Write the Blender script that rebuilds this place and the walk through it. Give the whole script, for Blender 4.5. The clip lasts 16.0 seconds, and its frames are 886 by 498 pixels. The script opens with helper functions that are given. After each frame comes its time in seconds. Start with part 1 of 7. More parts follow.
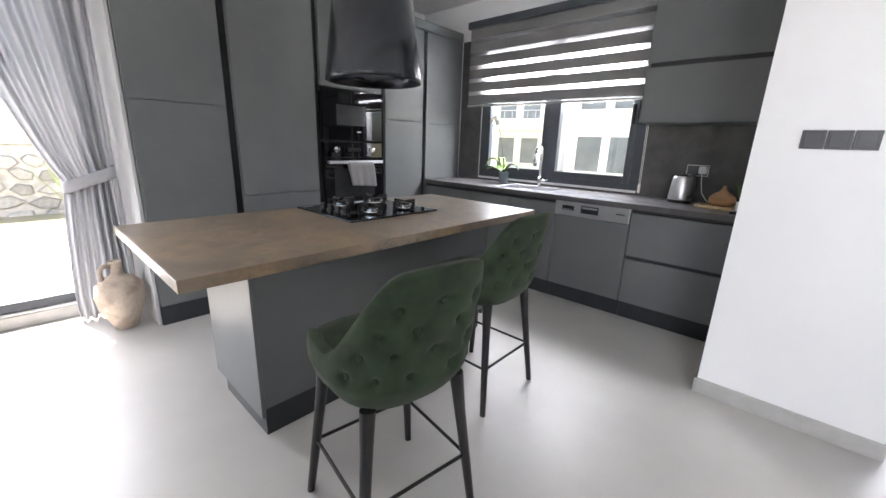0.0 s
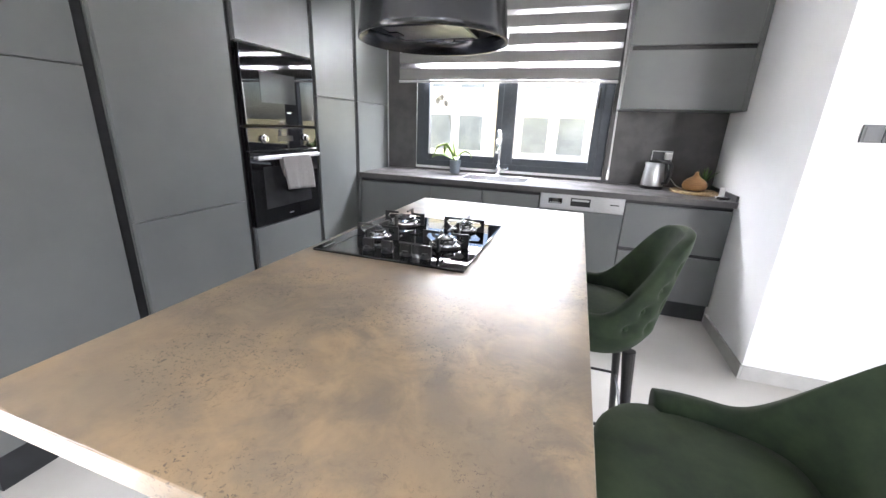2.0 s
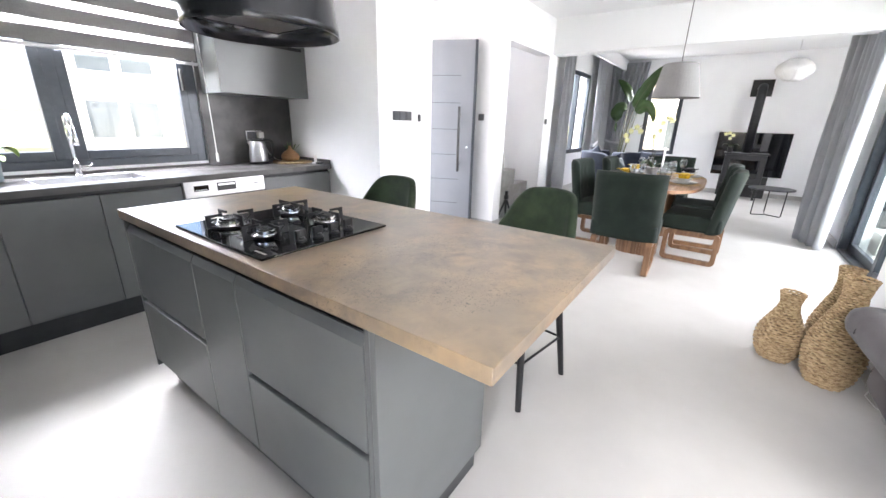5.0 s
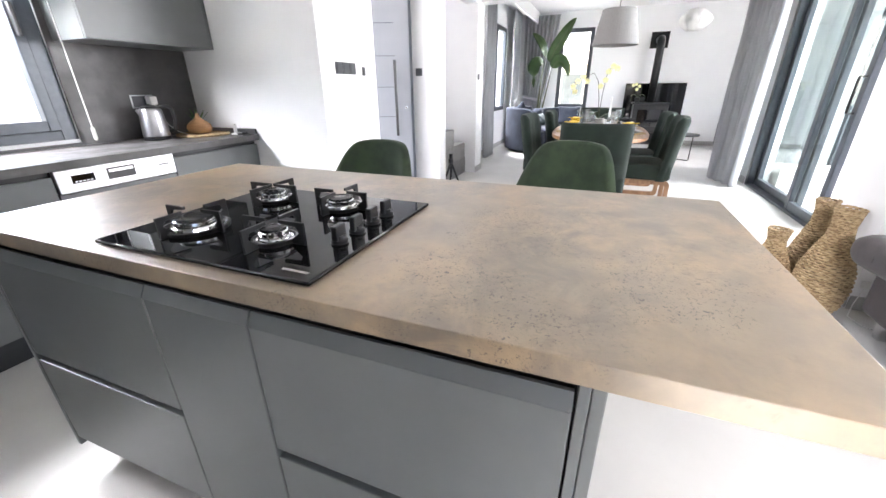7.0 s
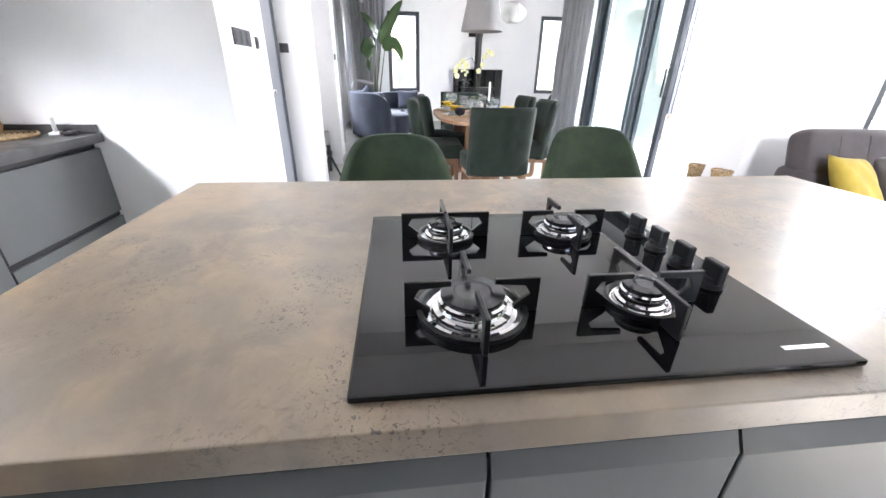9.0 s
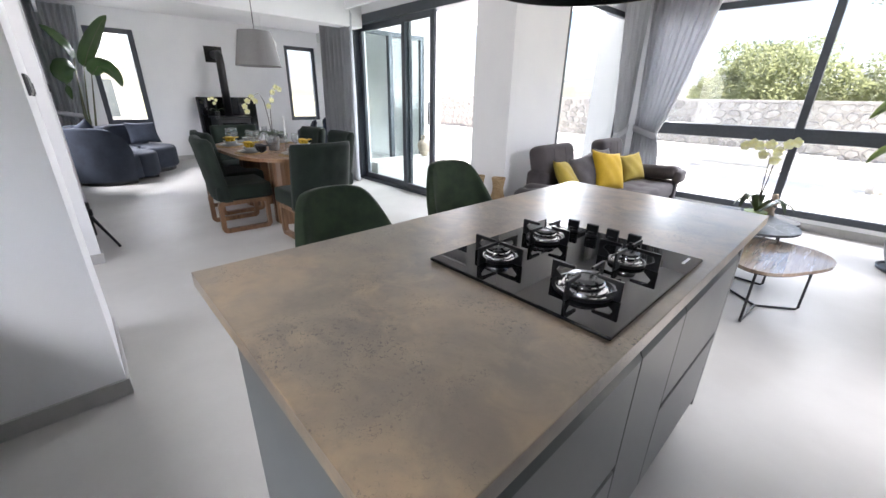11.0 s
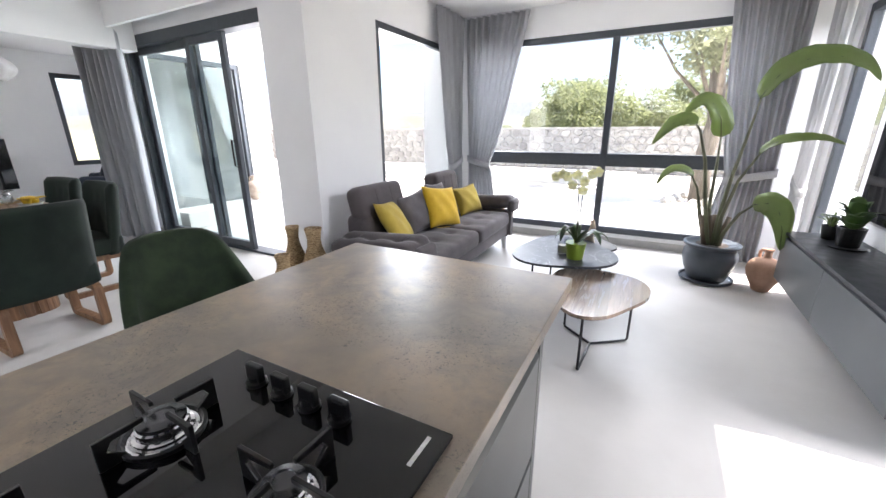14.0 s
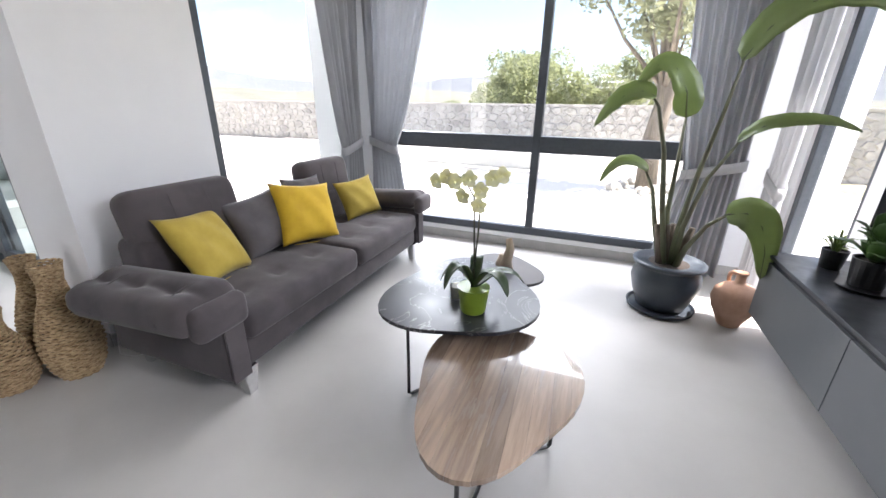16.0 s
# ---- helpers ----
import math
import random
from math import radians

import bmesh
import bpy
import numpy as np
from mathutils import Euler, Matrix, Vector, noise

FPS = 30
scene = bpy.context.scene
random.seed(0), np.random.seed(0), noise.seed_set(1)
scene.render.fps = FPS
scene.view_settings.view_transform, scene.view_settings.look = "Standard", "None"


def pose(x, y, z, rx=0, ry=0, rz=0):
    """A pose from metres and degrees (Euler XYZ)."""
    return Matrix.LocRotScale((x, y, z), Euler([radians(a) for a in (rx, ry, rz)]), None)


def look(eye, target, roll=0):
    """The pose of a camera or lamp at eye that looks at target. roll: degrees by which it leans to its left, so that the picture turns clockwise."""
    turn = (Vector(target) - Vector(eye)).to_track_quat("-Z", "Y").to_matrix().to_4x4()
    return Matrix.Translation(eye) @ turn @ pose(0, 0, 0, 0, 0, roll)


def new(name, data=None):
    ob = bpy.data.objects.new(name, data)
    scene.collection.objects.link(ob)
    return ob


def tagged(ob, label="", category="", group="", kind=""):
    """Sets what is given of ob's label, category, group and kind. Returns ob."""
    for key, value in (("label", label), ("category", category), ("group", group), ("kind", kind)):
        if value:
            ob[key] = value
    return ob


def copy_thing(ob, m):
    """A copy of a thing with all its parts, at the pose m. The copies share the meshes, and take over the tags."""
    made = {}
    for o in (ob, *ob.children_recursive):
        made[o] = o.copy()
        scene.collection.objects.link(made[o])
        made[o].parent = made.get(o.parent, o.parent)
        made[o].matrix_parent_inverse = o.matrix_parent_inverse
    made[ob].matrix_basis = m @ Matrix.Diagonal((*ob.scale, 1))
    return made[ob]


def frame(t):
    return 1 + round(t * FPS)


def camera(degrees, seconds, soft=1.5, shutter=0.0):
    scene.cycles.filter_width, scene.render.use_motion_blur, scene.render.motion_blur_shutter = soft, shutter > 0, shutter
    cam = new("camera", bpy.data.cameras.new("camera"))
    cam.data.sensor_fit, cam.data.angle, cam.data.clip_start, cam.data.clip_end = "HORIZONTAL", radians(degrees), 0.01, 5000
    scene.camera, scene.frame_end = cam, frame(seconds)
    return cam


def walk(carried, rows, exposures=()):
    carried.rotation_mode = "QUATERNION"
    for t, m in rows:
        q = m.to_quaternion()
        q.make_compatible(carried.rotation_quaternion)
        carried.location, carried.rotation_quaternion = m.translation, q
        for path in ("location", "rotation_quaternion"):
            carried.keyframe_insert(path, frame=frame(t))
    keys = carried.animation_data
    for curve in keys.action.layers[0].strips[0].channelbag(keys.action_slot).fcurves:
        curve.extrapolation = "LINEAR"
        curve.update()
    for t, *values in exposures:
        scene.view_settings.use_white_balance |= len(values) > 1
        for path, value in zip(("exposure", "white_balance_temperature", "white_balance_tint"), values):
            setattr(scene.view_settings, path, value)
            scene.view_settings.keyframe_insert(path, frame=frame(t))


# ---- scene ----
cam = camera(98.2, 16.0)
PATH = [
    (0, (0.036, 0.0, 1.286), (-1.255, 1.434, 0.758), 2.0),
    (0.5, (-0.245, 0.049, 1.309), (-1.464, 1.533, 0.751), 2.2),
    (1, (-0.564, 0.007, 1.307), (-1.633, 1.596, 0.728), 2.5),
    (1.5, (-0.919, -0.052, 1.305), (-1.764, 1.659, 0.706), 2.7),
    (2, (-1.206, 0.01, 1.321), (-1.8, 1.819, 0.711), 2.2),
    (2.5, (-1.587, 0.033, 1.323), (-1.81, 1.93, 0.73), 2.2),
    (3, (-1.851, 0.134, 1.310), (-1.669, 2.040, 0.732), 1.9),
    (3.5, (-2.058, 0.208, 1.301), (-1.384, 2.004, 0.733), 1.7),
    (4, (-2.266, 0.155, 1.310), (-1.142, 1.709, 0.745), 1.8),
    (4.5, (-2.414, 0.028, 1.321), (-1.03, 1.345, 0.73), 1.6),
    (4.8, (-2.443, -0.029, 1.297), (-0.953, 1.163, 0.7), 1.3),
    (5, (-2.549, -0.015, 1.313), (-0.999, 1.083, 0.686), 1.5),
    (5.2, (-2.585, -0.023, 1.299), (-0.984, 0.99, 0.66), 1.3),
    (7.5, (-2.414, 0.867, 1.219), (-0.688, 1.469, 0.408), -0.5),
    (8, (-2.382, 1.121, 1.21), (-0.626, 1.586, 0.373), -0.4),
    (10.3, (-2.199, 2.065, 1.245), (-0.745, 0.946, 0.45), 1.7),
    (10.5, (-2.215, 2.143, 1.277), (-0.81, 0.96, 0.487), 1.5),
    (11, (-2.226, 2.277, 1.34), (-0.873, 1.0, 0.607), 1.1),
    (11.5, (-2.22, 2.29, 1.405), (-0.867, 0.974, 0.743), 0.4),
    (12, (-2.2, 2.259, 1.44), (-0.851, 0.912, 0.836), -0.2),
    (12.5, (-2.189, 2.167, 1.431), (-0.883, 0.765, 0.858), -0.3),
    (13, (-2.206, 1.973, 1.431), (-0.986, 0.494, 0.864), -0.0),
    (13.5, (-2.226, 1.748, 1.42), (-1.157, 0.16, 0.841), 0.1),
    (14, (-2.214, 1.46, 1.37), (-1.307, -0.222, 0.779), -0.3),
    (14.5, (-2.161, 1.157, 1.395), (-1.392, -0.579, 0.766), -0.8),
    (15, (-2.221, 0.787, 1.374), (-1.52, -0.973, 0.734), -0.3),
    (15.2, (-2.232, 0.662, 1.355), (-1.549, -1.104, 0.712), -0.1),
    (15.5, (-2.251, 0.454, 1.331), (-1.582, -1.313, 0.674), 0.5),
    (16, (-2.236, 0.163, 1.347), (-1.548, -1.581, 0.648), 0.9),
]
EXPOSURES = [(t, e, 6620 if t < 8 else 6500, 18) for t, e in ((0.0, 2.3), (1.5, 2.95), (2.5, 3.1), (3.5, 3.15), (5.0, 3.05), (7.3, 3.35), (8.2, 3.55), (10.3, 2.5), (12.0, 2.1), (13.5, 2.15), (14.5, 2.1), (16.0, 2.0))]
walk(cam, [(t, look(eye, target, roll)) for t, eye, target, roll in PATH], exposures=EXPOSURES)

# ---- world and sun ----
world = bpy.data.worlds.new("sky")
scene.world = world
world.use_nodes = True
wn = world.node_tree
sky = wn.nodes.new("ShaderNodeTexSky")
sky.sky_type = "NISHITA"
sky.sun_disc = False
SUN_EL, SUN_AZ = 62.5, 262.0          # degrees; azimuth clockwise from +y
sky.sun_elevation, sky.sun_rotation = radians(SUN_EL), radians(SUN_AZ)
sky.dust_density = 2.0
wn.links.new(sky.outputs[0], wn.nodes["Background"].inputs[0])
wn.nodes["Background"].inputs[1].default_value = 0.105
sun = new("sun", bpy.data.lights.new("sun", "SUN"))
sun.data.energy, sun.data.angle, sun.data.color = 5.0, radians(0.53), (1.0, 0.95, 0.87)
sd = Vector((math.sin(radians(SUN_AZ)) * math.cos(radians(SUN_EL)), math.cos(radians(SUN_AZ)) * math.cos(radians(SUN_EL)), math.sin(radians(SUN_EL))))
sun.matrix_basis = look(sd * 30, (0, 0, 0))


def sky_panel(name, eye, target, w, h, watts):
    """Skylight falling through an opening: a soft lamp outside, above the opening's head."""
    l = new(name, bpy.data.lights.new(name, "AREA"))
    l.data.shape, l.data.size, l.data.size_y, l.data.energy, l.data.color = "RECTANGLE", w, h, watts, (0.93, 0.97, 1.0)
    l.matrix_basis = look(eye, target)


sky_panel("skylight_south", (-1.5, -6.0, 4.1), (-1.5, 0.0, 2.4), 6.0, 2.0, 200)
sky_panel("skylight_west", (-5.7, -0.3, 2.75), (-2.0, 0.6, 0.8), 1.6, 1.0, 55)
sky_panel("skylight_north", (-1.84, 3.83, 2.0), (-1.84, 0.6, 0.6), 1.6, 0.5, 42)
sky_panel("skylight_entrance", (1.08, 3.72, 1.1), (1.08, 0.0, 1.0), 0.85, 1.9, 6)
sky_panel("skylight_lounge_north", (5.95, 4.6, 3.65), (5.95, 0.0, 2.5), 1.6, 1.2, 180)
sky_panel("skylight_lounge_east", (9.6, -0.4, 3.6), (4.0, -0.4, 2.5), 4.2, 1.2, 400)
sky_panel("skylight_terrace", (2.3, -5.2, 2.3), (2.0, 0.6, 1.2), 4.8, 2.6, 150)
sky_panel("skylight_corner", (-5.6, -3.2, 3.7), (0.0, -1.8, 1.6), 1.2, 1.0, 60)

# ---- materials ----
def mat(name, col, rough=0.5, metal=0.0, col2=None, scale=6.0, detail=6.0, lo=0.35, hi=0.65, bump=0.0, bscale=120.0, rvar=0.0, sheen=0.0, stretch=(1, 1, 1), coat=0.0, trans=0.0, emit=0.0, rand=0.0, aniso=0.0):
    m = bpy.data.materials.new(name)
    m.use_nodes = True
    nt = m.node_tree
    p = nt.nodes["Principled BSDF"]
    p.inputs["Base Color"].default_value = (*col, 1)
    p.inputs["Roughness"].default_value = rough
    p.inputs["Metallic"].default_value = metal
    if sheen:
        p.inputs["Sheen Weight"].default_value = sheen
        p.inputs["Sheen Roughness"].default_value = 0.4
    if coat:
        p.inputs["Coat Weight"].default_value = coat
        p.inputs["Coat Roughness"].default_value = 0.08
    if trans:
        p.inputs["Transmission Weight"].default_value = trans
    if emit:
        p.inputs["Emission Color"].default_value = (*col, 1)
        p.inputs["Emission Strength"].default_value = emit
    tc = nt.nodes.new("ShaderNodeTexCoord")
    mp = nt.nodes.new("ShaderNodeMapping")
    mp.inputs["Scale"].default_value = stretch
    nt.links.new(tc.outputs["Object"], mp.inputs[0])
    if col2 is not None or rvar:
        n = nt.nodes.new("ShaderNodeTexNoise")
        n.inputs["Scale"].default_value, n.inputs["Detail"].default_value = scale, detail
        n.inputs["Roughness"].default_value = 0.6
        nt.links.new(mp.outputs[0], n.inputs["Vector"])
        r = nt.nodes.new("ShaderNodeMapRange")
        r.interpolation_type = "SMOOTHSTEP"
        r.inputs[1].default_value, r.inputs[2].default_value = lo, hi
        nt.links.new(n.outputs[0], r.inputs[0])
        if col2 is not None:
            mx = nt.nodes.new("ShaderNodeMix")
            mx.data_type = "RGBA"
            mx.inputs[6].default_value, mx.inputs[7].default_value = (*col, 1), (*col2, 1)
            nt.links.new(r.outputs[0], mx.inputs[0])
            last = mx.outputs[2]
            if rand:
                oi = nt.nodes.new("ShaderNodeObjectInfo")
                hs = nt.nodes.new("ShaderNodeHueSaturation")
                vr = nt.nodes.new("ShaderNodeMapRange")
                vr.inputs[3].default_value, vr.inputs[4].default_value = 1 - rand, 1 + rand
                nt.links.new(oi.outputs["Random"], vr.inputs[0])
                nt.links.new(vr.outputs[0], hs.inputs["Value"])
                nt.links.new(last, hs.inputs["Color"])
                last = hs.outputs[0]
            nt.links.new(last, p.inputs["Base Color"])
        if rvar:
            rr = nt.nodes.new("ShaderNodeMapRange")
            rr.inputs[3].default_value, rr.inputs[4].default_value = max(0, rough - rvar), min(1, rough + rvar)
            nt.links.new(r.outputs[0], rr.inputs[0])
            nt.links.new(rr.outputs[0], p.inputs["Roughness"])
    if bump:
        n2 = nt.nodes.new("ShaderNodeTexNoise")
        n2.inputs["Scale"].default_value, n2.inputs["Detail"].default_value = bscale, 4
        nt.links.new(mp.outputs[0], n2.inputs["Vector"])
        b = nt.nodes.new("ShaderNodeBump")
        b.inputs["Strength"].default_value, b.inputs["Distance"].default_value = bump, 0.004
        nt.links.new(n2.outputs[0], b.inputs["Height"])
        nt.links.new(b.outputs[0], p.inputs["Normal"])
    return m


def glass_mat(name, tint=(0.96, 0.98, 0.98), gloss=0.0):
    m = bpy.data.materials.new(name)
    m.use_nodes = True
    nt = m.node_tree
    nt.nodes.remove(nt.nodes["Principled BSDF"])
    tr, gl, mx, lw, pw, ma = (nt.nodes.new("ShaderNode" + k) for k in ("BsdfTransparent", "BsdfGlossy", "MixShader", "LayerWeight", "Math", "Math"))
    tr.inputs[0].default_value = (*tint, 1)
    gl.inputs["Roughness"].default_value = 0.0
    pw.operation, ma.operation = "POWER", "MULTIPLY_ADD"
    pw.inputs[1].default_value, ma.inputs[1].default_value, ma.inputs[2].default_value = 5.0, 0.7, 0.035 + gloss
    lw.inputs[0].default_value = 0.5
    nt.links.new(lw.outputs["Facing"], pw.inputs[0])
    nt.links.new(pw.outputs[0], ma.inputs[0])
    nt.links.new(ma.outputs[0], mx.inputs[0])
    nt.links.new(tr.outputs[0], mx.inputs[1])
    nt.links.new(gl.outputs[0], mx.inputs[2])
    nt.links.new(mx.outputs[0], nt.nodes["Material Output"].inputs[0])
    return m


WHITE = mat("white wall paint", (0.85, 0.855, 0.86), 0.6, col2=(0.82, 0.825, 0.835), scale=1.5, bump=0.05, bscale=300)
CEIL = mat("white ceiling paint", (0.86, 0.86, 0.86), 0.7, col2=(0.84, 0.84, 0.845), scale=1.2)
SKIRT = mat("pale grey skirting", (0.47, 0.465, 0.45), 0.5, col2=(0.42, 0.415, 0.40), scale=9)
FLOORM = mat("microcement floor", (0.55, 0.54, 0.515), 0.40, col2=(0.43, 0.42, 0.40), scale=1.1, detail=6, lo=0.1, hi=0.9, bump=0.04, bscale=60, rvar=0.06)
CAB = mat("dark grey lacquer", (0.138, 0.147, 0.146), 0.34, col2=(0.125, 0.134, 0.134), scale=3, bump=0.015, bscale=400)
BLACK = mat("black recess", (0.012, 0.012, 0.014), 0.5, col2=(0.016, 0.016, 0.018), scale=20)
PLINTH = mat("dark plinth", (0.028, 0.030, 0.034), 0.35, col2=(0.022, 0.024, 0.027), scale=12)
SLATE = mat("slate laminate", (0.085, 0.082, 0.082), 0.42, col2=(0.060, 0.058, 0.058), scale=7, detail=9, bump=0.06, bscale=150, rvar=0.08)
ALU = mat("anthracite aluminium", (0.072, 0.082, 0.097), 0.36, col2=(0.062, 0.072, 0.085), scale=30, metal=0.3)
GLASS = glass_mat("window glass")
GREENGLASS = glass_mat("tinted sliding glass", (0.87, 0.935, 0.925))
STEEL = mat("brushed steel", (0.62, 0.62, 0.63), 0.34, 1.0, col2=(0.52, 0.52, 0.53), scale=40, stretch=(1, 1, 30), rvar=0.06)
CHROME = mat("chrome", (0.80, 0.80, 0.81), 0.08, 1.0, col2=(0.72, 0.72, 0.73), scale=30)
BLACKGLASS = mat("black glass", (0.004, 0.004, 0.005), 0.02, col2=(0.006, 0.006, 0.007), scale=5)
BLACKIRON = mat("black enamel", (0.007, 0.007, 0.008), 0.30, col2=(0.011, 0.011, 0.012), scale=30)
DOORM = mat("grey lacquered door", (0.24, 0.25, 0.275), 0.38, col2=(0.22, 0.23, 0.255), scale=2)
STONEWHITE = mat("pale terrace paving", (0.62, 0.60, 0.56), 0.8, col2=(0.52, 0.50, 0.46), scale=1.5, bump=0.1, bscale=30)


def table_mat():
    """Stone-look laminate: ochre and grey-brown clouds, with clusters of dark specks."""
    m = mat("rust brown stone laminate", (0.31, 0.235, 0.155), 0.36, coat=0.45, col2=(0.175, 0.14, 0.108), scale=6.0, detail=6, lo=0.15, hi=0.85, bump=0.05, bscale=160, rvar=0.04)
    nt = m.node_tree
    p = nt.nodes["Principled BSDF"]
    p.inputs["Specular IOR Level"].default_value = 0.85
    p.inputs["Coat Roughness"].default_value = 0.33
    base = p.inputs["Base Color"].links[0].from_socket
    tc = [n for n in nt.nodes if n.type == "TEX_COORD"][0]

    def cloud(scale, detail, lo, hi, dist=0.0):
        n, r = nt.nodes.new("ShaderNodeTexNoise"), nt.nodes.new("ShaderNodeMapRange")
        n.inputs["Scale"].default_value, n.inputs["Detail"].default_value, n.inputs["Distortion"].default_value = scale, detail, dist
        n.inputs["Roughness"].default_value = 0.65
        r.interpolation_type = "SMOOTHSTEP"
        r.inputs[1].default_value, r.inputs[2].default_value = lo, hi
        nt.links.new(tc.outputs["Object"], n.inputs["Vector"])
        nt.links.new(n.outputs[0], r.inputs[0])
        return r.outputs[0]

    def times(a, b):
        k = nt.nodes.new("ShaderNodeMath")
        k.operation = "MULTIPLY"
        nt.links.new(a, k.inputs[0])
        nt.links.new(b, k.inputs[1])
        return k.outputs[0]

    def over(under, col, by):
        mx = nt.nodes.new("ShaderNodeMix")
        mx.data_type = "RGBA"
        mx.inputs[7].default_value = (*col, 1)
        nt.links.new(by, mx.inputs[0])
        nt.links.new(under, mx.inputs[6])
        return mx.outputs[2]

    c = over(base, (0.385, 0.268, 0.155), times(cloud(2.6, 4, 0.34, 0.64), cloud(11, 8, 0.28, 0.62, 0.5)))
    c = over(c, (0.150, 0.121, 0.094), times(cloud(1.5, 4, 0.36, 0.66, 0.5), cloud(8, 8, 0.34, 0.62, 0.8)))
    c = over(c, (0.085, 0.062, 0.045), times(cloud(3.6, 4, 0.42, 0.74), cloud(60, 6, 0.48, 0.78, 0.6)))
    c = over(c, (0.050, 0.038, 0.029), times(cloud(3.4, 5, 0.47, 0.60), cloud(140, 5, 0.565, 0.62, 1.2)))
    nt.links.new(c, p.inputs["Base Color"])
    return m


TOPM = table_mat()


# ---- mesh helpers ----
def box(bm, x0, x1, y0, y1, z0, z1, bevel=0.0):
    vs = [bm.verts.new(c) for c in ((x0, y0, z0), (x1, y0, z0), (x1, y1, z0), (x0, y1, z0), (x0, y0, z1), (x1, y0, z1), (x1, y1, z1), (x0, y1, z1))]
    fs = [bm.faces.new([vs[i] for i in q]) for q in ((3, 2, 1, 0), (4, 5, 6, 7), (0, 1, 5, 4), (1, 2, 6, 5), (2, 3, 7, 6), (3, 0, 4, 7))]
    if bevel:
        es = list({e for f in fs for e in f.edges})
        bmesh.ops.bevel(bm, geom=es, offset=bevel, segments=2, affect="EDGES", profile=0.5)
    return vs


def bmbox(*a, bevel=0.0):
    bm = bmesh.new()
    box(bm, *a, bevel=bevel)
    return bm


def lathe(bm, prof, n=32, cx=0.0, cy=0.0, sx=1.0, sy=1.0):
    """A turned body from (radius, height) pairs."""
    rings = []
    for r, z in prof:
        rings.append([bm.verts.new((cx + sx * r * math.cos(2 * math.pi * i / n), cy + sy * r * math.sin(2 * math.pi * i / n), z)) for i in range(n)])
    for a, b in zip(rings, rings[1:]):
        for i in range(n):
            bm.faces.new((a[i], a[(i + 1) % n], b[(i + 1) % n], b[i]))
    bm.faces.new(rings[0][::-1])
    bm.faces.new(rings[-1])
    return bm


def tube(bm, pts, r, n=8, r2=None, closed=False):
    """A round bar along points; r2: the radius at its end."""
    pts = [Vector(p) for p in pts]
    rings, k = [], len(pts)
    up = None
    for i, p in enumerate(pts):
        a = pts[(i - 1) % k] if (i or closed) else pts[0]
        b = pts[(i + 1) % k] if (i < k - 1 or closed) else pts[-1]
        d = (b - a).normalized()
        if up is None:
            up = d.orthogonal().normalized()
        else:
            up = (up - d * up.dot(d))
            up = up.normalized() if up.length > 1e-6 else d.orthogonal().normalized()
        s = d.cross(up)
        rr = r if r2 is None else r + (r2 - r) * i / max(1, k - 1)
        rings.append([bm.verts.new(p + (up * math.cos(2 * math.pi * j / n) + s * math.sin(2 * math.pi * j / n)) * rr) for j in range(n)])
    pairs = list(zip(rings, rings[1:])) + ([(rings[-1], rings[0])] if closed else [])
    for a, b in pairs:
        for j in range(n):
            bm.faces.new((a[j], a[(j + 1) % n], b[(j + 1) % n], b[j]))
    if not closed:
        bm.faces.new(rings[0][::-1])
        bm.faces.new(rings[-1])
    return bm


def prism(bm, outline, z0, z1, bevel=0.0):
    """An upright body on an outline in the plan."""
    lo, hi = [bm.verts.new((x, y, z0)) for x, y in outline], [bm.verts.new((x, y, z1)) for x, y in outline]
    n = len(outline)
    fs = [bm.faces.new(lo[::-1]), bm.faces.new(hi)] + [bm.faces.new((lo[i], lo[(i + 1) % n], hi[(i + 1) % n], hi[i])) for i in range(n)]
    if bevel:
        bmesh.ops.bevel(bm, geom=list(fs[0].edges) + list(fs[1].edges), offset=bevel, segments=2, affect="EDGES")
    return bm


def link(name, bm, material, parent=None, smooth=False):
    bmesh.ops.recalc_face_normals(bm, faces=bm.faces)
    me = bpy.data.meshes.new(name)
    bm.to_mesh(me)
    bm.free()
    if smooth:
        me.polygons.foreach_set("use_smooth", [True] * len(me.polygons))
    me.materials.append(material)
    ob = new(name, me)
    if parent is not None:
        ob.parent = parent
    return ob


def part(name, bm, material, parent, label="", smooth=False):
    ob = link(name, bm, material, parent, smooth)
    return tagged(ob, label) if label else ob


def thing(name, label, category, m=None, group="", kind=""):
    ob = new(name)
    if m is not None:
        ob.matrix_basis = m
    return tagged(ob, label, category, group, kind)


def setting(name, bm, material, label="", category=""):
    return tagged(link(name, bm, material), label, category, kind="structure")


# ---- the shell of the house ----
H = 2.75
XW, YN, YS, XE = -3.62, 3.60, -3.60, 7.74


def wall(name, boxes, material=WHITE, label="smooth white painted wall"):
    bm = bmesh.new()
    for b in boxes:
        box(bm, *b)
    return setting(name, bm, material, label, "wall")


setting("floor", bmbox(-3.87, 8.0, -3.85, 4.8, -0.2, 0.0), FLOORM, "seamless pale grey microcement floor with a soft sheen", "floor")
bm = bmesh.new()
for b in ((-3.87, 2.05, -3.85, 3.85), (2.05, 3.62, -3.86, 2.75), (3.62, 8.0, -3.86, 2.95)):
    box(bm, *b, H, H + 0.25)
setting("ceiling", bm, CEIL, "flat white painted ceiling", "ceiling")
